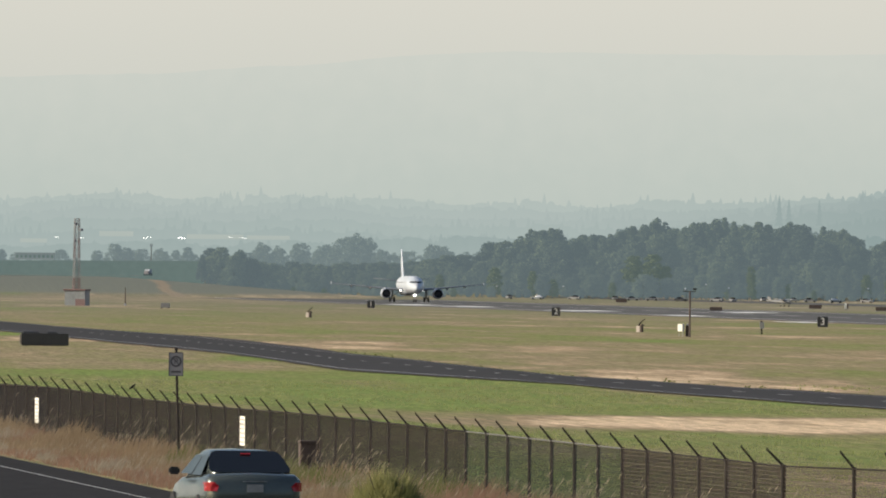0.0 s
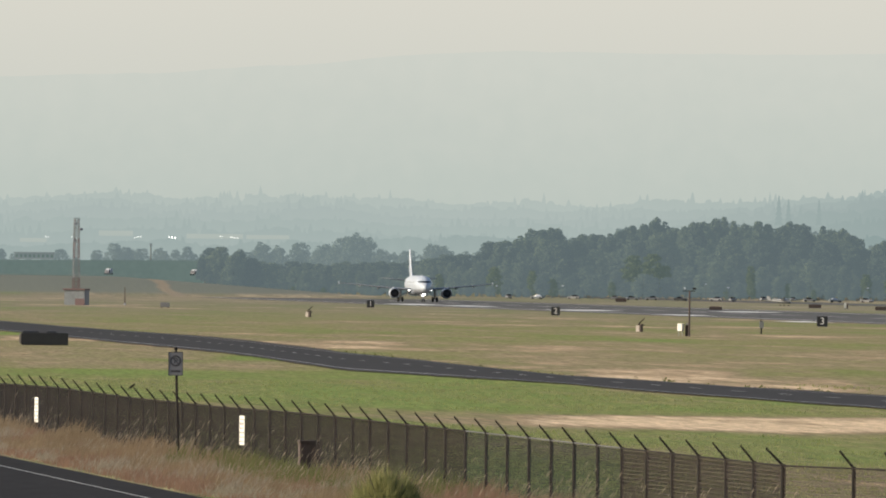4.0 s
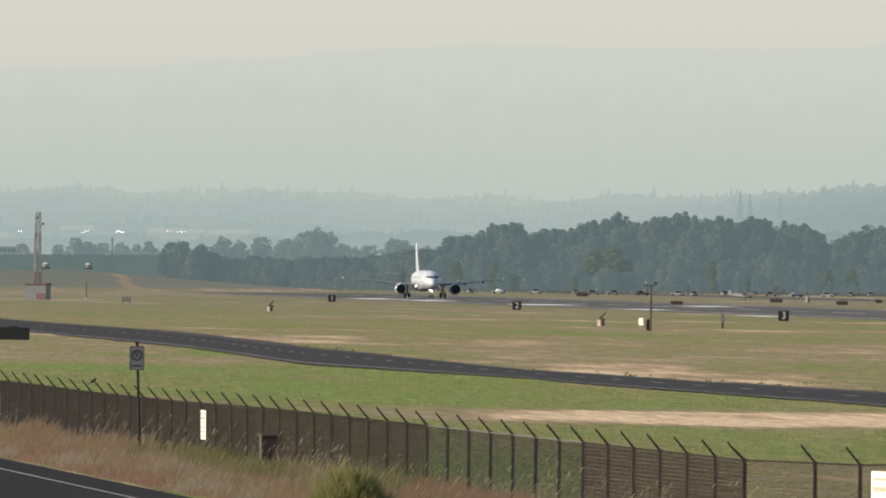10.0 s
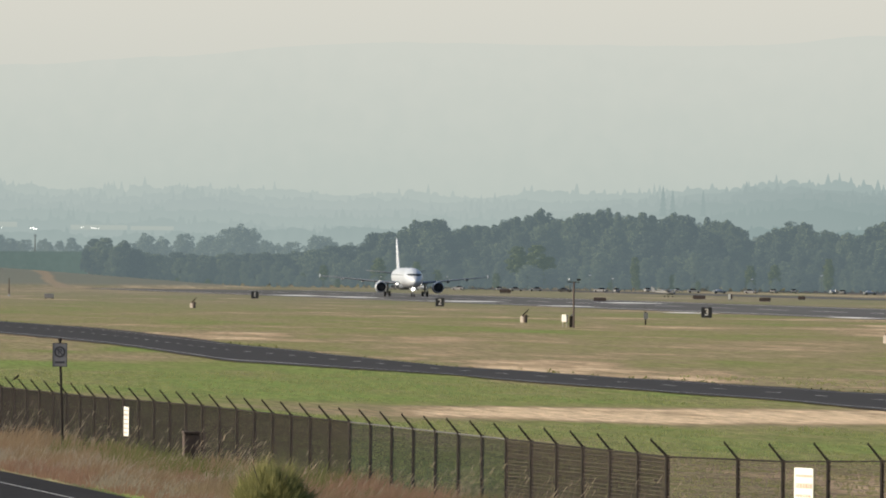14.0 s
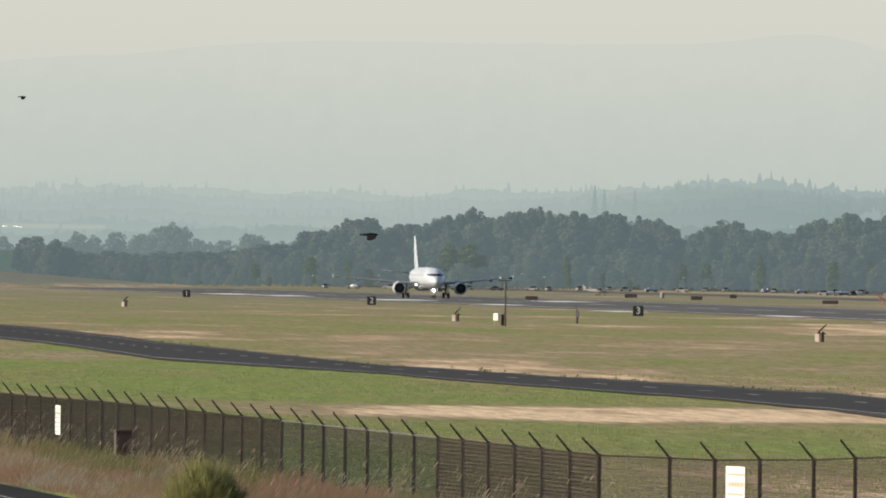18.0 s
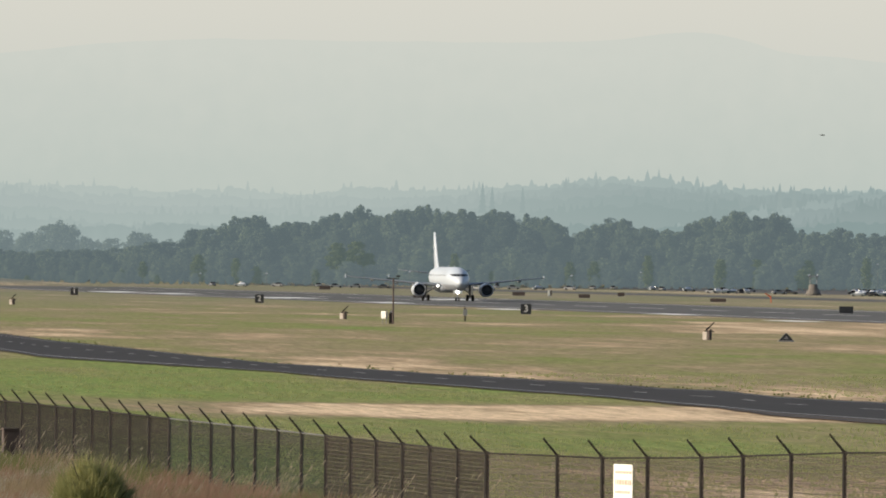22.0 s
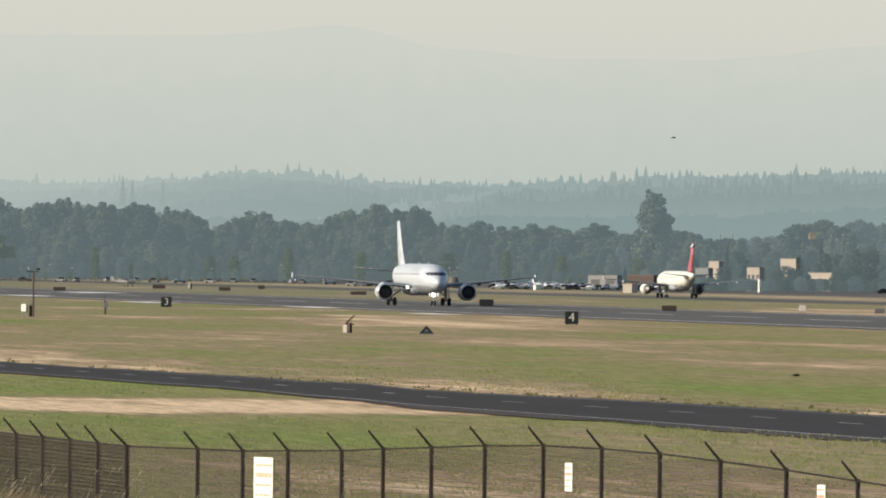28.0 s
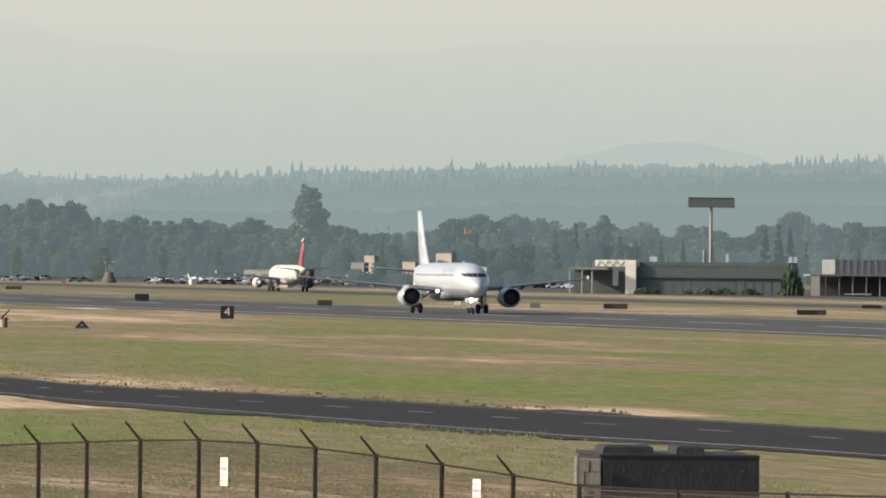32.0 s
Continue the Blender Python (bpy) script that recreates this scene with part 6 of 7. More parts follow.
def small_car(name, paint, label, pane="glass"):
    """A plain far car, 4.4 m long, nose to +x."""
    root = thing(name, 0, 0, label=label, category="car", group="cars parked below the trees")
    bm = loft(B(), [[(x, -w, z0), (x, w, z0), (x, w, z1 - 0.1), (x, w - 0.1, z1), (x, -w + 0.1, z1), (x, -w, z1 - 0.1)] for x, w, z0, z1 in ((-2.2, 0.75, 0.35, 0.85), (-2.0, 0.87, 0.25, 0.95), (0.9, 0.88, 0.22, 0.92), (2.0, 0.82, 0.25, 0.75), (2.2, 0.65, 0.4, 0.62))])
    part("body", bm, paint, root)
    bm = loft(B(), [[(x, -w, 0.9), (x, w, 0.9), (x2, w - 0.12, z), (x2, -w + 0.12, z)] for x, x2, w, z in ((-1.7, -1.3, 0.8, 0.93), (-1.5, -1.0, 0.8, 1.4), (0.2, -0.1, 0.8, 1.42), (1.0, 0.9, 0.78, 0.93))])
    part("cabin", bm, M[pane], root)
    for x in (-1.35, 1.35):
        for s in (-1, 1):
            part("wheel", tube(B(), (x, s * 0.7, 0.32), (x, s * 0.9, 0.32), 0.32, 0.32, 12), M["dark"], root)
    return root


def build_parked():
    rnd = random.Random(21)
    # bare-metal cabins and bright white paint stand in for glints on the cars
    srcs = [small_car("parked_car", M["dull_white"], "white parked car below the trees"), small_car("parked_car", M["steel"], "silver parked car below the trees"),
            small_car("parked_car", M["black"], "dark parked car below the trees"), small_car("parked_car", M["grey_wall"], "grey parked car below the trees", "metal"),
            small_car("parked_car", M["slate"], "blue-grey parked car below the trees", "metal"), small_car("parked_car", M["dark"], "black parked car below the trees"),
            small_car("parked_car", M["white"], "bright white parked car beside the airport buildings", "metal")]
    used = set()
    spots = [(px + rnd.uniform(-6, 6), rnd.uniform(2860, 3000)) for px in (905, 950, 1020, 1085, 1120, 1160, 1205, 1265, 1300, 1345, 1400, 1440, 1480, 1530, 1580, 1615, 1680, 1700, 1750, 1800, 1850)]
    lot = [(px, rnd.uniform(2640, 2700)) for px in (1788, 1799, 1811, 1822, 1836, 1848, 1905, 1925)]
    lot += [(px + rnd.uniform(-3, 3), z + rnd.uniform(-8, 8)) for z in (2545, 2600, 2660, 2730, 2810) for px in range(2040 + z % 7, 2425, 15)]
    lot += [(px + rnd.uniform(-3, 3), z + rnd.uniform(-8, 8)) for z in (2480, 2540, 2600) for px in range(2728, 2785, 8)]
    spots += lot
    for px, z in spots:
        src = rnd.choice(srcs[:4] + srcs[:2] if z > 2850 else srcs[6:] * 2 + srcs[1:3] if px > 2700 else srcs[1:2] + srcs[2:5] + srcs[3:5] + srcs[5:6])
        m = pose(bear(px, z), z, 0, 0, 0, rnd.choice([0, 180, 12, 75, 90, 100, -20, 160]))
        if src in used:
            car = copy_thing(src, m)
        else:
            used.add(src)
            src.matrix_basis, car = m, src
        car.scale = (0.8,) * 3


build_parked()


def light_plane(px, py, paint, rz, label):
    x, y = spot(px, py)
    root = thing("light_airplane", x, y, 0, rz, label=label, category="airplane")
    bm = loft(B(), [[(r * math.cos(k * math.pi / 6), yy, zz + r * math.sin(k * math.pi / 6)) for k in range(12)] for yy, zz, r in ((-3.2, 1.3, 0.2), (-2.8, 1.3, 0.5), (-1, 1.45, 0.68), (0.6, 1.5, 0.6), (3.5, 1.6, 0.22), (4.6, 1.7, 0.1))])
    part("fuselage", bm, paint, root, smooth=True)
    part("wing", wing_loft(B(), [(-5.4, -1.1, 1.3, 2.25), (0, -1.3, 1.6, 2.15), (5.4, -1.1, 1.3, 2.25)], 0.12), M["white"], root)
    part("tailplane", wing_loft(B(), [(-1.7, 3.9, 0.8, 1.75), (1.7, 3.9, 0.8, 1.75)], 0.1), M["white"], root)
    part("fin", loft(B(), [[(-0.05, a, z), (0.05, a, z), (0.05, b, z), (-0.05, b, z)] for a, b, z in ((3.4, 4.7, 1.7), (4.2, 4.9, 3.0))]), paint, root)
    root.scale = (0.75,) * 3
    for wx, wy in ((-1.1, -0.3), (1.1, -0.3), (0, -2.4)):
        leg = part("gear_leg", tube(B(), (wx, wy, 0.2), (wx * 0.3, wy, 1.2), 0.05, 0.06, 6), M["steel"], root)
        part("wheel", tube(B(), (wx - 0.08, wy, 0.22), (wx + 0.08, wy, 0.22), 0.22, 0.22, 12), M["dark"], leg)


light_plane(1384, 543, M["dull_white"], 60, "small white propeller airplane parked beyond the runway")


def red_wind_tee():
    x, y = spot(1887, 559.5)
    root = thing("red_marker", x, y, 0, 0, label="orange-red bent marker frame on the grass", category="marker")
    part("post", tube(B(), (0.45, 0, 0), (0.35, 0, 1.2), 0.12, 0.1, 6), M["orange"], root)
    part("arm", tube(B(), (0.4, 0, 1.1), (-0.65, 0, 1.75), 0.16, 0.1, 6), M["orange"], root)


light_plane(2122, 547, M["white"], 35, "small white parked propeller airplane among cars beside the apron")


red_wind_tee()


def goal(px0, px1, pyt, pyb):
    x, y = spot((px0 + px1) / 2, pyb)
    k = y / 19500
    w, h = (px1 - px0) * k, (pyb - pyt) * k
    root = thing("pipe_goal", x, y, 0, 0, label="long low white pipe frame before the trees", category="frame")
    for s in (-0.5, 0.5):
        part("post", tube(B(), (s * w, 0, 0), (s * w, 0, h), 0.11, 0.11, 6), M["white"], root)
    part("bar", tube(B(), (-0.5 * w, 0, h), (0.5 * w, 0, h), 0.11, 0.11, 6), M["white"], root)


goal(1720, 1790, 520, 533)
goal(1824, 1872, 522, 533)


def shed(name, px0, px1, pyt, pyb, z, wall, roof, label, depth=8.0, openings=0, base=None):
    """A plain flat-roofed building with openings in its front."""
    w = (px1 - px0) / 19500 * z
    pm = (px0 + px1) / 2
    zb = 0.0 if base is None else base
    h = level(pm, pyt, z) - zb
    root = thing(name, bear(pm, z), z, zb, -34 if base is None else 0, label=label, category="building", kind="")
    # shaped for the camera's view: kept thin so the shaded side hardly shows
    depth = min(depth, 2.4)
    part("wall", box(B(), -w / 2, w / 2, 0, depth, 0, h, 0.05), M[wall], root)
    part("roof", box(B(), -w / 2 - 0.05, w / 2 + 0.05, -0.08, depth + 0.05, h + 0.004, h + 0.18, 0.03), M[roof], root)
    if 8 < zb < 13.5:
        part("post", tube(B(), (0, depth / 2, -zb), (0, depth / 2, 0), 0.2, 0.2, 8), M["far_bark"], root)
    for i in range(openings):
        cx = -w / 2 + w * (i + 0.5) / openings
        ww = w / openings * 0.3
        part("window", box(B(), cx - ww, cx + ww, -0.06, -0.004, h * 0.35, h * 0.72), M["brown_wall"], root)
    return root


shed("tan_shed", 2265.4, 2284.6, 539.4, 556, 2330, "tan", "tan", "small tan box-shaped shed beside the apron", 3)
shed("tan_building", 2486, 2512, 510.5, 550.6, 2580, "tan", "tan", "tan square building beside the apron", 6, 3)
shed("tan_building", 2545, 2577, 494, 511, 2900, "tan", "roof", "tan building rising among the trees", 8, 0)
shed("tan_building", 2594, 2642, 519, 535, 2600, "tan", "roof", "low tan building among the trees", 8, 0)
# these walls glow: haze and brightness are put into their emission
M["haze_white"] = backdrop_mat("far_wall_with_haze_glow", "AEB8B2", "B7BFB8", 10, 26, 6, 8)
shed("pale_sign_board", 2598, 2610, 449, 460, 3060, "tan", "tan", "square tan board on a high post among the trees", 1, 0, level(2604, 460, 3060))
shed("white_post_sign", 2507, 2511, 531, 552, 2480, "sign_white", "sign_white", "narrow white upright sign before the tan building", 1)
shed("hangar", 2394, 2421, 511, 530, 2820, "grey_wall", "dull_white", "low pale hangar behind the parked cars", 14, 1)
shed("tan_building", 2418, 2439, 499, 530, 2880, "tan", "tan", "tan block behind the pale hangar", 6, 0)
shed("pale_tent", 2201, 2261, 524, 540, 2700, "dull_white", "dull_white", "long pale tent hall among the parked cars", 10, 2)
shed("brown_shed", 2271, 2326, 524, 540, 2760, "rust", "dull_red", "low red-brown shed behind the parked cars", 9, 0)
shed("tan_building", 2892, 2904, 522, 545, 2560, "tan", "tan", "narrow tan building among the trees", 5, 0)
shed("tan_shed", 2107, 2113, 541, 549, 2500, "sign_white", "sign_white", "small white box before the parked cars", 2)
shed("arch_hall", 2871, 2898, 478, 484, 2950, "sign_white", "sign_white", "white roof of a hall above the trees", 10, 0, level(2884, 484, 2950))
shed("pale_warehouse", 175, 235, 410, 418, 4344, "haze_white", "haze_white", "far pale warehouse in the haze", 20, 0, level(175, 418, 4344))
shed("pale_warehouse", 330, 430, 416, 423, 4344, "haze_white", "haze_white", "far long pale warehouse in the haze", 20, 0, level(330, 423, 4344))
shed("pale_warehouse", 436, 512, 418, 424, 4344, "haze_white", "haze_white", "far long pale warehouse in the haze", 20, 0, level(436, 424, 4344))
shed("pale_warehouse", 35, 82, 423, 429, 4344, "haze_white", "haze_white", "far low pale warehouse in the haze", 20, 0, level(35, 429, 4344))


def terminal():
    """Hangar front with a white portal, a long dark wing, and a porch building beyond."""
    z = 2110.0
    k = z / 19500
    ox = bear(2906, z)
    root = thing("airport_building", ox, z, 0, -11, label="low airport building with a cream portal and a long dark front", category="building")

    def zz(px, py):
        return level(px, py, z)
    def xx(px):
        return (px - 2906) * k
    h1 = zz(2870, 505.5)
    part("portal_pillar", box(B(), xx(2887), xx(2906), -1.2, 2.0, 0, h1 - 1.3, 0.05), M["portal"], root, "cream portal pillar")
    part("portal_beam", box(B(), xx(2833), xx(2906), -1.2, 2.0, h1 - 1.296, h1, 0.05), M["portal"], root, "cream portal beam")
    for i in range(7):
        a, b = xx(2836 + i * 7), xx(2836 + (i + 1) * 7)
        part("beam_brace", tube(B(), (a, -1.25, h1 - 1.15 + (i % 2)), (b, -1.25, h1 - 0.15 - (i % 2)), 0.07, 0.07, 5), M["tan"], root)
    hc = zz(2820, 518.5)
    part("canopy", box(B(), xx(2786), xx(2858), -4.0, 6, hc - 0.5, hc, 0.05), M["dull_white"], root, "pale flat canopy")
    for px in (2790, 2812, 2830):
        part("column", tube(B(), (xx(px), -3.6, 0), (xx(px), -3.6, hc - 0.504), 0.15, 0.15, 8), M["steel"], root)
    for px in (2800, 2815, 2829):
        part("roof_post", tube(B(), (xx(px), 0, hc), (xx(px), 0, hc + 1.2), 0.1, 0.1, 6), M["sign_grey"], root)
    part("back_wall", box(B(), xx(2790), xx(2886), 6.2, 9, 0, hc - 0.504, 0.03), M["slate_shade"], root)
    part("door", box(B(), xx(2864), xx(2874), -0.6, -0.4, 1.6, 4.6, 0.03), M["white"], root, "white door leaf")
    hd = zz(3040, 518)
    part("front_wall", box(B(), xx(2906) + 0.02, xx(3180), 0.5, 24, 0, hd - 2.2, 0.05), M["slate"], root, "grey-blue lower wall")
    part("fascia", box(B(), xx(2906) + 0.02, xx(3180), 0.0, 24, hd - 2.196, hd, 0.05), M["slate_shade"], root, "dark blue-grey fascia")
    part("roof", box(B(), xx(2910), xx(3178), 2, 24, hd + 0.004, hd + 0.9, 0.1), M["slate"], root)
    for i in range(16):
        px = 2922 + i * 16
        part("panel_joint", box(B(), xx(px), xx(px) + 0.12, 0.44, 0.496, 0.2, hd - 2.3), M["slate_shade"], root)
    for px, w, hgt in ((2927, 13, 1.0), (3063, 5, 1.6), (3175, 7, 1.2), (3184, 6, 1.2)):
        part("roof_unit", box(B(), xx(px), xx(px + w), 3, 5, hd + 0.904, hd + 0.9 + hgt, 0.05), M["white"], root, "white roof unit")
    part("roof_mast", tube(B(), (xx(3024), 4, hd + 0.9), (xx(3024), 4, zz(3024, 488)), 0.35, 0.35, 8), M["sign_grey"], root)
    z2 = 2085.0
    ox = bear(3212, z2)
    root = thing("porch_building", ox, z2, 0, 0, label="grey corrugated building with a deep porch on white posts", category="building")
    k2 = z2 / 19500
    hp = level(3240, 531, z2)
    ht = level(3300, 505.5, z2)
    W = 420 * k2
    part("porch_roof", box(B(), 0, W, -5, 6, hp - 0.35, hp, 0.05), M["roof"], root)
    part("upper_wall", box(B(), 50 * k2, W, 0.2, 20, hp + 0.004, ht, 0.05), M["roof"], root, "grey corrugated upper wall")
    for i in range(30):
        x = 50 * k2 + i * (W - 50 * k2) / 30
        part("rib", box(B(), x, x + 0.25, 0.1, 0.196, hp + 0.02, ht + 0.25), M["sign_grey"], root)
    part("back_wall", box(B(), 30 * k2, W, 6.2, 20, 0, hp - 0.354, 0.03), M["brown_wall"], root)
    for i in range(14):
        x = 3 + i * 2.6
        part("porch_post", tube(B(), (x, -4.6, 0), (x, -4.6, hp - 0.354), 0.12, 0.12, 6), M["sign_grey"], root)
    part("rail", box(B(), 62 * k2, 110 * k2, -4.9, -4.75, 0.35, 0.6, 0.02), M["white"], root)


terminal()


def shrubs():
    rnd = random.Random(31)
    leafy = None
    for i in range(16):
        px, z = rnd.uniform(2912, 3200), rnd.uniform(2088, 2104)
        m = pose(bear(px, z), z, 0, 0, 0, rnd.uniform(0, 360))
        if leafy is None:
            leafy = thing("shrub", 0, 0, label="low dull green shrub before the airport building", category="shrub", group="shrubs before the building")
            vs, fs = [], []
            for _ in range(260):
                d = Vector((rnd.gauss(0, 1), rnd.gauss(0, 1), abs(rnd.gauss(0, 1)))).normalized() * rnd.uniform(0.6, 1)
                leaf_mesh(vs, fs, rnd, Vector((d.x * 1.5, d.y * 1.2, d.z * 1.5)), 0.22)
            raw("foliage", vs, fs, M["shrub"], leafy)
            part("stem", tube(B(), (0, 0, -0.1), (0, 0, 0.9), 0.06, 0.03, 6), M["bark"], leafy)
            leafy.matrix_basis = m
            ob = leafy
        else:
            ob = copy_thing(leafy, m)
        s = rnd.uniform(0.4, 1.0)
        ob.scale = (s * 1.3, s, s)
    for px, h in ((3182, 5.6), (3190, 4.4)):
        z = 2080.0
        ob = copy_thing(leafy, pose(bear(px, z), z, 0, 0, 0, 40))
        ob.scale = (1.3, 1.3, h / 1.5)


M["shrub"] = mat("dull_green_shrub", (0.15, 0.20, 0.12), 0.9, vary=0.0, second=(0.09, 0.13, 0.09), scale=0.4, spec=0.1, sheer=0.4)
shrubs()


def billboard():
    z = 2620.0
    root = thing("billboard", bear(3039, z), z, 0, 0, label="large dark grey roadside billboard on a single tall post", category="billboard")
    t, b = level(3039, 394.5, z), level(3039, 412, z)
    w = 83 / 19500 * z / 2
    part("pole", tube(B(), (0, 0.6, 0), (0, 0.6, b), 0.45, 0.4, 10), M["steel"], root)
    part("panel", box(B(), -w, w, 0, 0.25, b + 0.1, t - 0.1, 0.03), M["board"], root)
    for a, c in ((b, b + 0.096), (t - 0.096, t)):
        part("frame", box(B(), -w - 0.1, w + 0.1, -0.1, 0.5, a, c), M["galv"], root)
    for i in range(7):
        x = -w + (i + 0.5) * 2 * w / 7
        part("lamp_arm", tube(B(), (x, 0, b), (x, -1.2, b - 0.2), 0.06, 0.06, 5), M["galv"], root)


M["board"] = mat("grey_billboard_back", (0.16, 0.18, 0.18), 0.8, vary=0.15, scale=0.2)
billboard()


# plain white heads; along the wood's foot they stand for bright glints
def street_lamp(px, pyt, z, on=True):
    root = thing("street_lamp", bear(px, z), z, 0, 0, label="tall street lamp with a white head among the trees", category="lamp", group="lamps among the trees")
    h = level(px, pyt, z)
    part("pole", tube(B(), (0, 0, 0), (0, 0, h), 0.07, 0.05, 6), M["far_bark"], root)
    part("head", box(B(), -0.3, 0.3, -0.2, 0.2, h + 0.004, h + 0.3, 0.05), M["white"], root, "pale lamp head")


for px, py, z in ((2658, 452, 2980), (2462, 448, 2990), (2440, 452, 2990), (1250, 505, 3000), (1537, 512, 3000), (997, 508, 3000), (1660, 506, 3000), (1290, 511, 3000), (2080, 492, 2990), (2300, 490, 2900), (880, 508, 3000)):
    street_lamp(px, py, z)


# ---------------------------------------------------------------- vehicles on the far roads
def truck(name, label):
    root = thing(name, 0, 0, label=label, category="truck", group="service trucks on the mound")
    part("box_body", box(B(), -1.2, 0.5, -0.75, 0.75, 0.5, 1.75, 0.08), M["white"], root)
    part("cab", box(B(), 0.55, 1.5, -0.7, 0.7, 0.4, 1.35, 0.12), M["sign_grey"], root)
    for x in (-0.8, 1.0):
        for s in (-1, 1):
            part("wheel", tube(B(), (x, s * 0.6, 0.3), (x, s * 0.78, 0.3), 0.3, 0.3, 12), M["dark"], root)
    return root


TRUCK = truck("service_truck", "white service truck driving on the far mound road")
TRUCK2 = copy_thing(TRUCK, Matrix())


def far_lights():
    src = None
    for i, px in enumerate((100, 145, 256, 263, 318, 324, 408, 426, 434)):
        z = 4230.0
        py = 420 + (i % 3)
        root = thing("far_headlamps", bear(px, z), z, level(px, py, z), 0, label="glowing headlamps of a far vehicle in the haze", category="headlamps", group="headlamps on the far road")
        for s in (-0.5, 0.5):
            bm = B()
            bmesh.ops.create_uvsphere(bm, u_segments=8, v_segments=6, radius=0.12 if i not in (4, 5) else 0.19)
            bmesh.ops.transform(bm, matrix=Matrix.Translation((s, 0, 0)), verts=bm.verts)
            part("lamp", bm, M["lamp_soft"], root)
        FAR.append((root, px, py))


FAR = []
far_lights()


# ---------------------------------------------------------------- birds
M["feather"] = mat("black_feathers", (0.014, 0.013, 0.013), 0.9, vary=0.4, scale=20, spec=0.1)


def bird(label, scale, spread):
    root = thing("bird", 0, 0, label=label, category="bird", group="birds")
    bm = loft(B(), [[(r * math.cos(k * math.pi / 4), y, r * math.sin(k * math.pi / 4)) for k in range(8)] for y, r in ((-0.13, 0.005), (-0.10, 0.025), (-0.05, 0.03), (0.02, 0.038), (0.1, 0.022), (0.16, 0.012), (0.2, 0.02))])
    part("body", bm, M["feather"], root, smooth=True)
    for s in (-1, 1):
        if spread:
            bm = loft(B(), [[(s * x, y0, z - 0.004), (s * x, y1, z - 0.004), (s * x, y1, z + 0.004), (s * x, y0, z + 0.004)] for x, y0, y1, z in ((0.02, -0.07, 0.08, 0.01), (0.13, -0.10, 0.07, 0.02), (0.24, -0.08, 0.07, 0.025), (0.32, -0.01, 0.06, 0.03))])
        else:
            bm = loft(B(), [[(s * x, y0, z), (s * x, y1, z), (s * (x + 0.008), y1, z - 0.03), (s * (x + 0.008), y0, z - 0.03)] for x, y0, y1, z in ((0.02, -0.05, 0.1, 0.03), (0.036, -0.04, 0.14, 0.0))])
        part("wing", bm, M["feather"], root)
    root.scale = (scale,) * 3
    return root


PERCH = [bird("small dark bird perched on a fence arm", 0.8, False) for _ in range(2)]
PERCHED = [(237, 684), (176, 679)]
FLIGHTS = [  # seconds, picture column and row in the camera's opening view
    [(0.5, 1421, 263), (1, 1088, 162), (1.5, 781, 166), (2, 471, 194), (2.5, 135, 240)],
    [(12, 1461, 304), (12.5, 886, 275), (13, 258, 241)],
    [(18.0, 364, 191), (18.5, 700, 210), (19, 1050, 247), (19.5, 1373, 233), (20, 1655, 202), (20.5, 1902, 171)],
    [(24.2, 861, 163), (24.4, 1326, 263), (24.6, 1806, 358), (24.8, 2284, 458)],
    [(24.3, 1772, 432), (24.7, 1509, 420), (25.1, 1265, 404)],
    [(6.7, 1365, 701), (6.9, 1140, 734), (7.1, 909, 729), (7.3, 678, 711), (7.5, 445, 682)],
    [(17.8, 502, 507), (18.0, 982, 435), (18.2, 1434, 319), (18.4, 1850, 171)],
    [(21.8, 1935, 278), (22.0, 1980, 262), (22.3, 2050, 259), (23.0, 2104, 326)],
    [(27.8, 2285, 344), (27.9, 2317, 315), (28.0, 2355, 279), (28.1, 2359, 255), (28.2, 2322, 235)],
    [(27, 1938, 683), (28, 2578, 701), (28.5, 2872, 728)],
]
FLOCK = [bird("small dark bird flying over the field", 1.5 if p[0][0] == 17.8 else 0.45 if p[0][0] in (21.8, 27.8) else 0.7, True) for p in FLIGHTS]


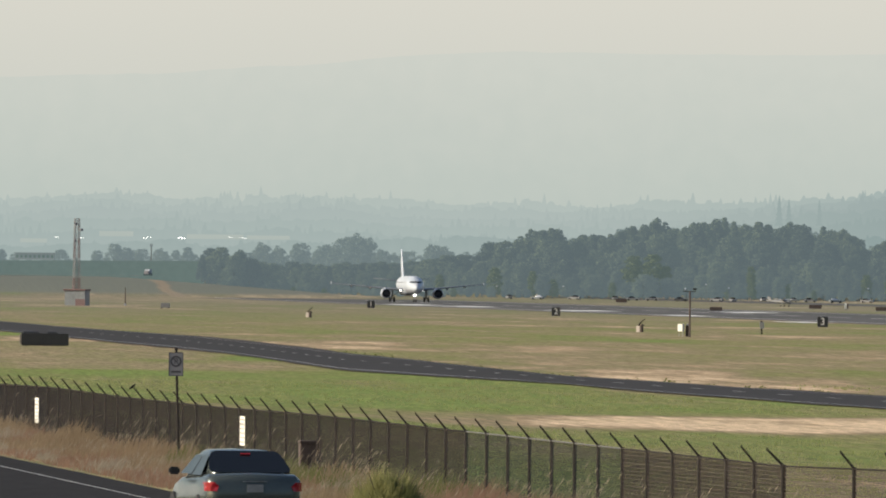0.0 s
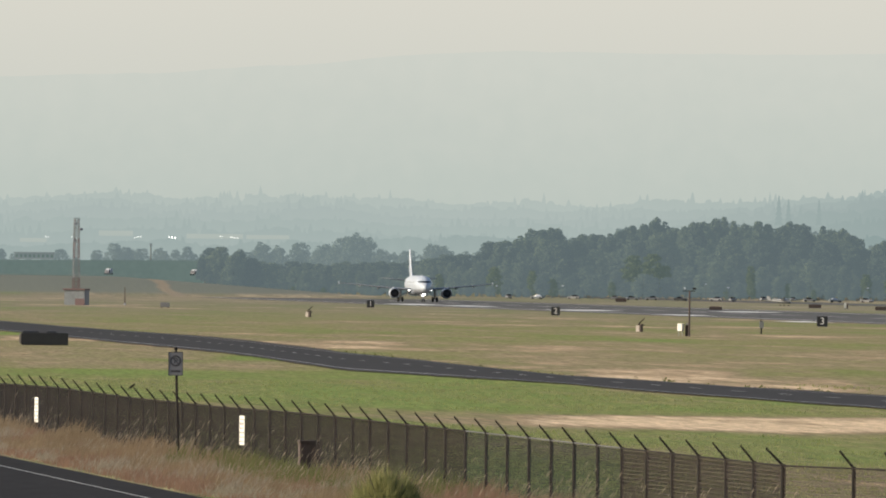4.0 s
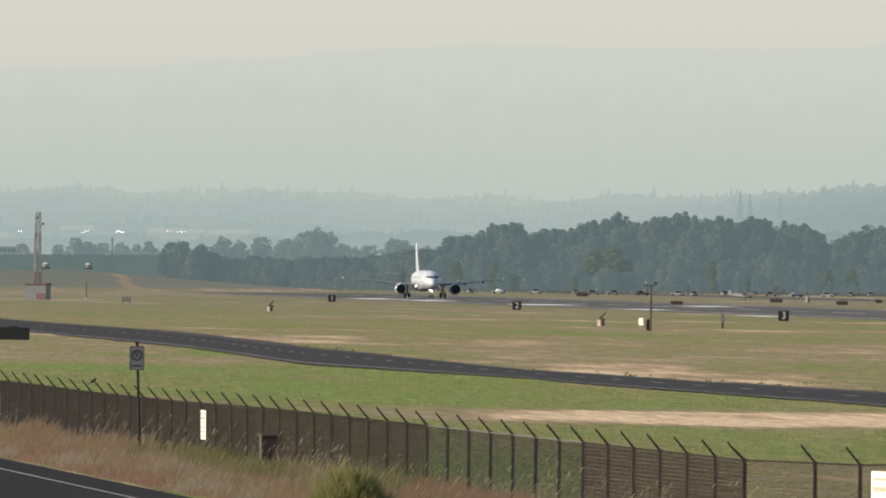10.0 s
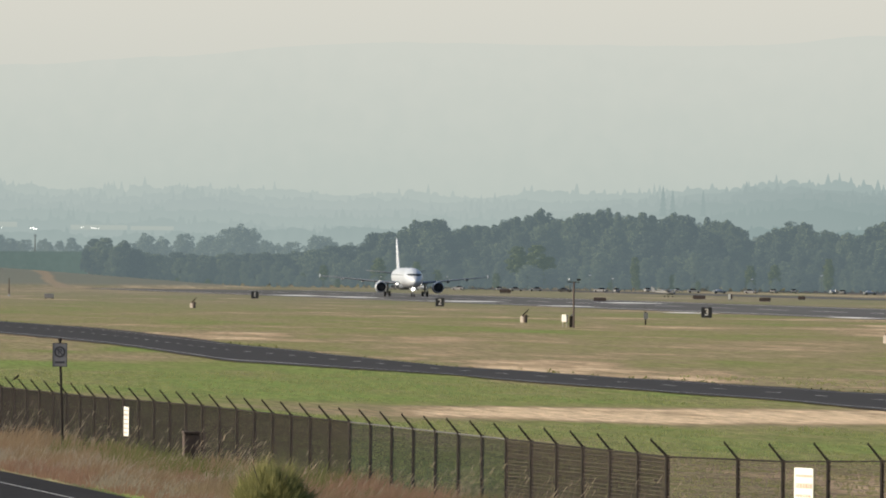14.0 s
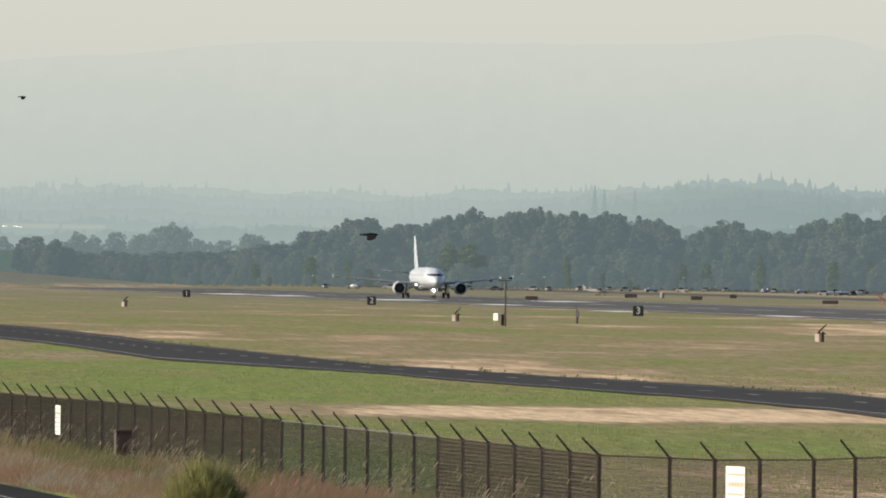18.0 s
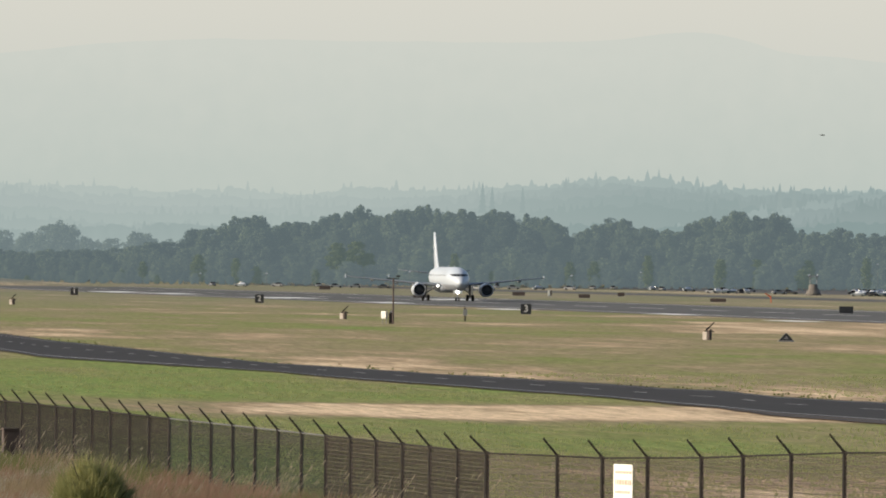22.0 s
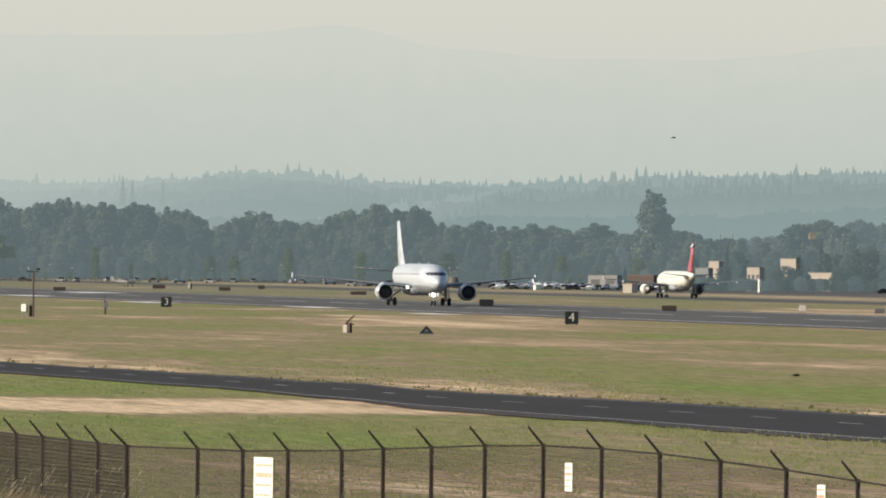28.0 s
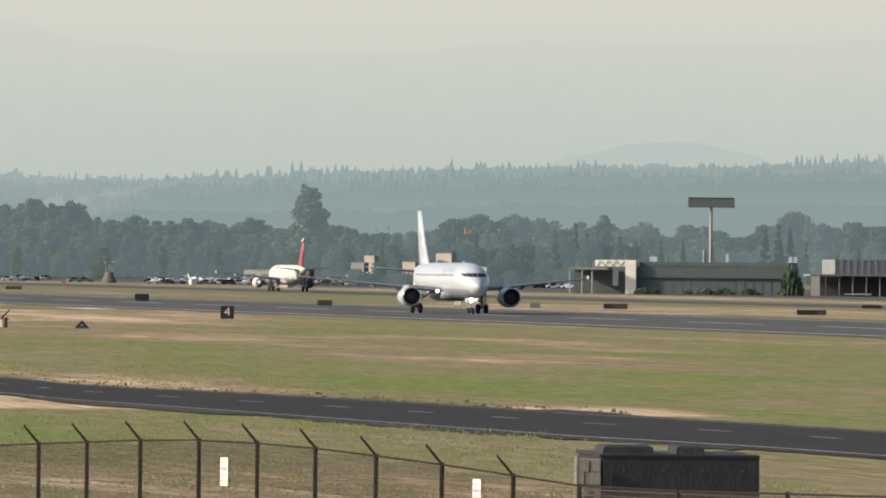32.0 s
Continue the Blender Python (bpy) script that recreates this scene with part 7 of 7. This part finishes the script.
def motions():
    side = 5.84
    run = [(0, 2501), (2, 2494.6), (3.5, 2485.4), (5.5, 2463.5), (7, 2441.6), (8.5, 2412.7), (10, 2381.2), (11.5, 2341.1), (13, 2298.5), (14.5, 2248), (16.5, 2173.7), (18, 2110.7), (19.5, 2041.1), (21, 1964.6), (22.5, 1883.2), (24, 1795.9), (25.5, 1707), (27.5, 1581.3), (29, 1483), (30.5, 1380.1), (32, 1273.3)]
    walk(AIR, [(t, pose(*rw(y, 0), 0.035, 0, 0, side)) for t, y in run])
    walk(TAXI, [(t, pose(*rw(y, 117.4), 0.035, 0, 0, side + 180)) for t, y in ((0, 1684), (25, 1969), (27.5, 1998), (30, 2026.4), (32, 2049))])
    for root, px, py in FAR:
        z = 4230.0
        walk(root, [(t, pose(bear(px - v, z), z, level(px, py, z))) for t, v in ((0, 0), (32, 130))])
    for tr, pts in ((TRUCK, ((0, 262), (6, 172), (9, 158), (16, 60), (32, -160))), (TRUCK2, ((0, 450), (4, 345), (9, 242), (13, 180), (20, 60), (32, -150)))):
        walk(tr, [(t, pose(bear(px, 3085.0), 3085.0, 5.26, 0, 0, 250)) for t, px in pts])
    for b, (px, py), stay in zip(PERCH, PERCHED, (None, (5.0, 7.4))):     # one sits through, one comes and goes
        x, y = fence_point((px - 784) / 19500)
        sit = Matrix.LocRotScale((x, y, level(px, py, y)), Euler((radians(-35), 0, radians(60))), None)
        if stay is None:
            walk(b, [(0.0, sit), (32.0, sit)])
            continue
        a, c = stay
        away = Matrix.Translation((-24, 20, 6)) @ sit
        walk(b, [(0.0, away), (a - 1.2, away), (a, sit), (c, sit), (c + 1.2, away), (32.0, away)])
    for b, path in zip(FLOCK, FLIGHTS):
        start, stop = path[0][0] - 0.4, path[-1][0] + 0.4
        beats = [start + 0.1 * k for k in range(int((stop - start) / 0.1) + 1)]
        for wing in [o for o in b.children if o.name.startswith("wing")]:
            side_of = 1 if sum(v.co.x for v in wing.data.vertices) > 0 else -1
            walk(wing, [(0.0, pose(0, 0, 0))] + [(t, pose(0, 0, 0, 0, -side_of * (4 + 42 * math.sin(t * 23.0)), 0)) for t in beats] + [(32.0, pose(0, 0, 0))])
        (t0, x0, y0), (t1, x1, y1) = path[0], path[1]
        (ta, xa, ya), (tb, xb, yb) = path[-2], path[-1]
        if t0 in (21.8, 27.8):      # these two come down from above and rise again
            rows = [(0.0, x0 - 200, y0 - 1500), (t0 - 2, x0 - 60, y0 - 800)] + path + [(tb + 2, xb + 60, yb - 800), (32.0, xb + 200, yb - 1500)]
        else:
            v0 = (x1 - x0) / (t1 - t0)
            rows = [(0.0, x0 - v0 * (t0 if t0 < 2 else 8), y0 - (y1 - y0) / (t1 - t0) * 0.4 if t0 < 2 else y0 - 200)]
            if t0 > 2:
                rows.append((t0 - 3, x0 - (x1 - x0) / (t1 - t0) * 3, y0))
            rows += path
            rows.append((tb + 1.5, xb + (xb - xa) / (tb - ta) * 1.5, yb))
            rows.append((32.0, xb + (xb - xa) / (tb - ta) * 6, yb - 150))
        turn = 90 if path[-1][1] > path[0][1] else -90
        walk(b, [(t, pose(bear(px, 300.0), 300.0, max(2.0, level(px, py, 300.0)), 0, 0, turn)) for t, px, py in rows])
    road = [(0, -3.48, 203), (0.3, -4.69, 211), (0.6, -5.96, 219), (0.9, -7.28, 228.5), (1.2, -8.63, 238), (1.5, -10.05, 248), (3, road_edge(290) - 2.7, 290), (10, road_edge(420) - 2.7, 420), (32, road_edge(690) - 2.7, 690)]
    walk(CAR, [(t, pose(x - 0.28, y - 2.6, 1.727, 0, 0, 10.5)) for t, x, y in road])
    walk(CAR2, [(t, pose(road_edge(y) - 5.6, y, 1.727, 0, 0, 187.1)) for t, y in ((0, 484), (20, 204), (23.4, 156.4), (24, 144), (32, 10))])


motions()
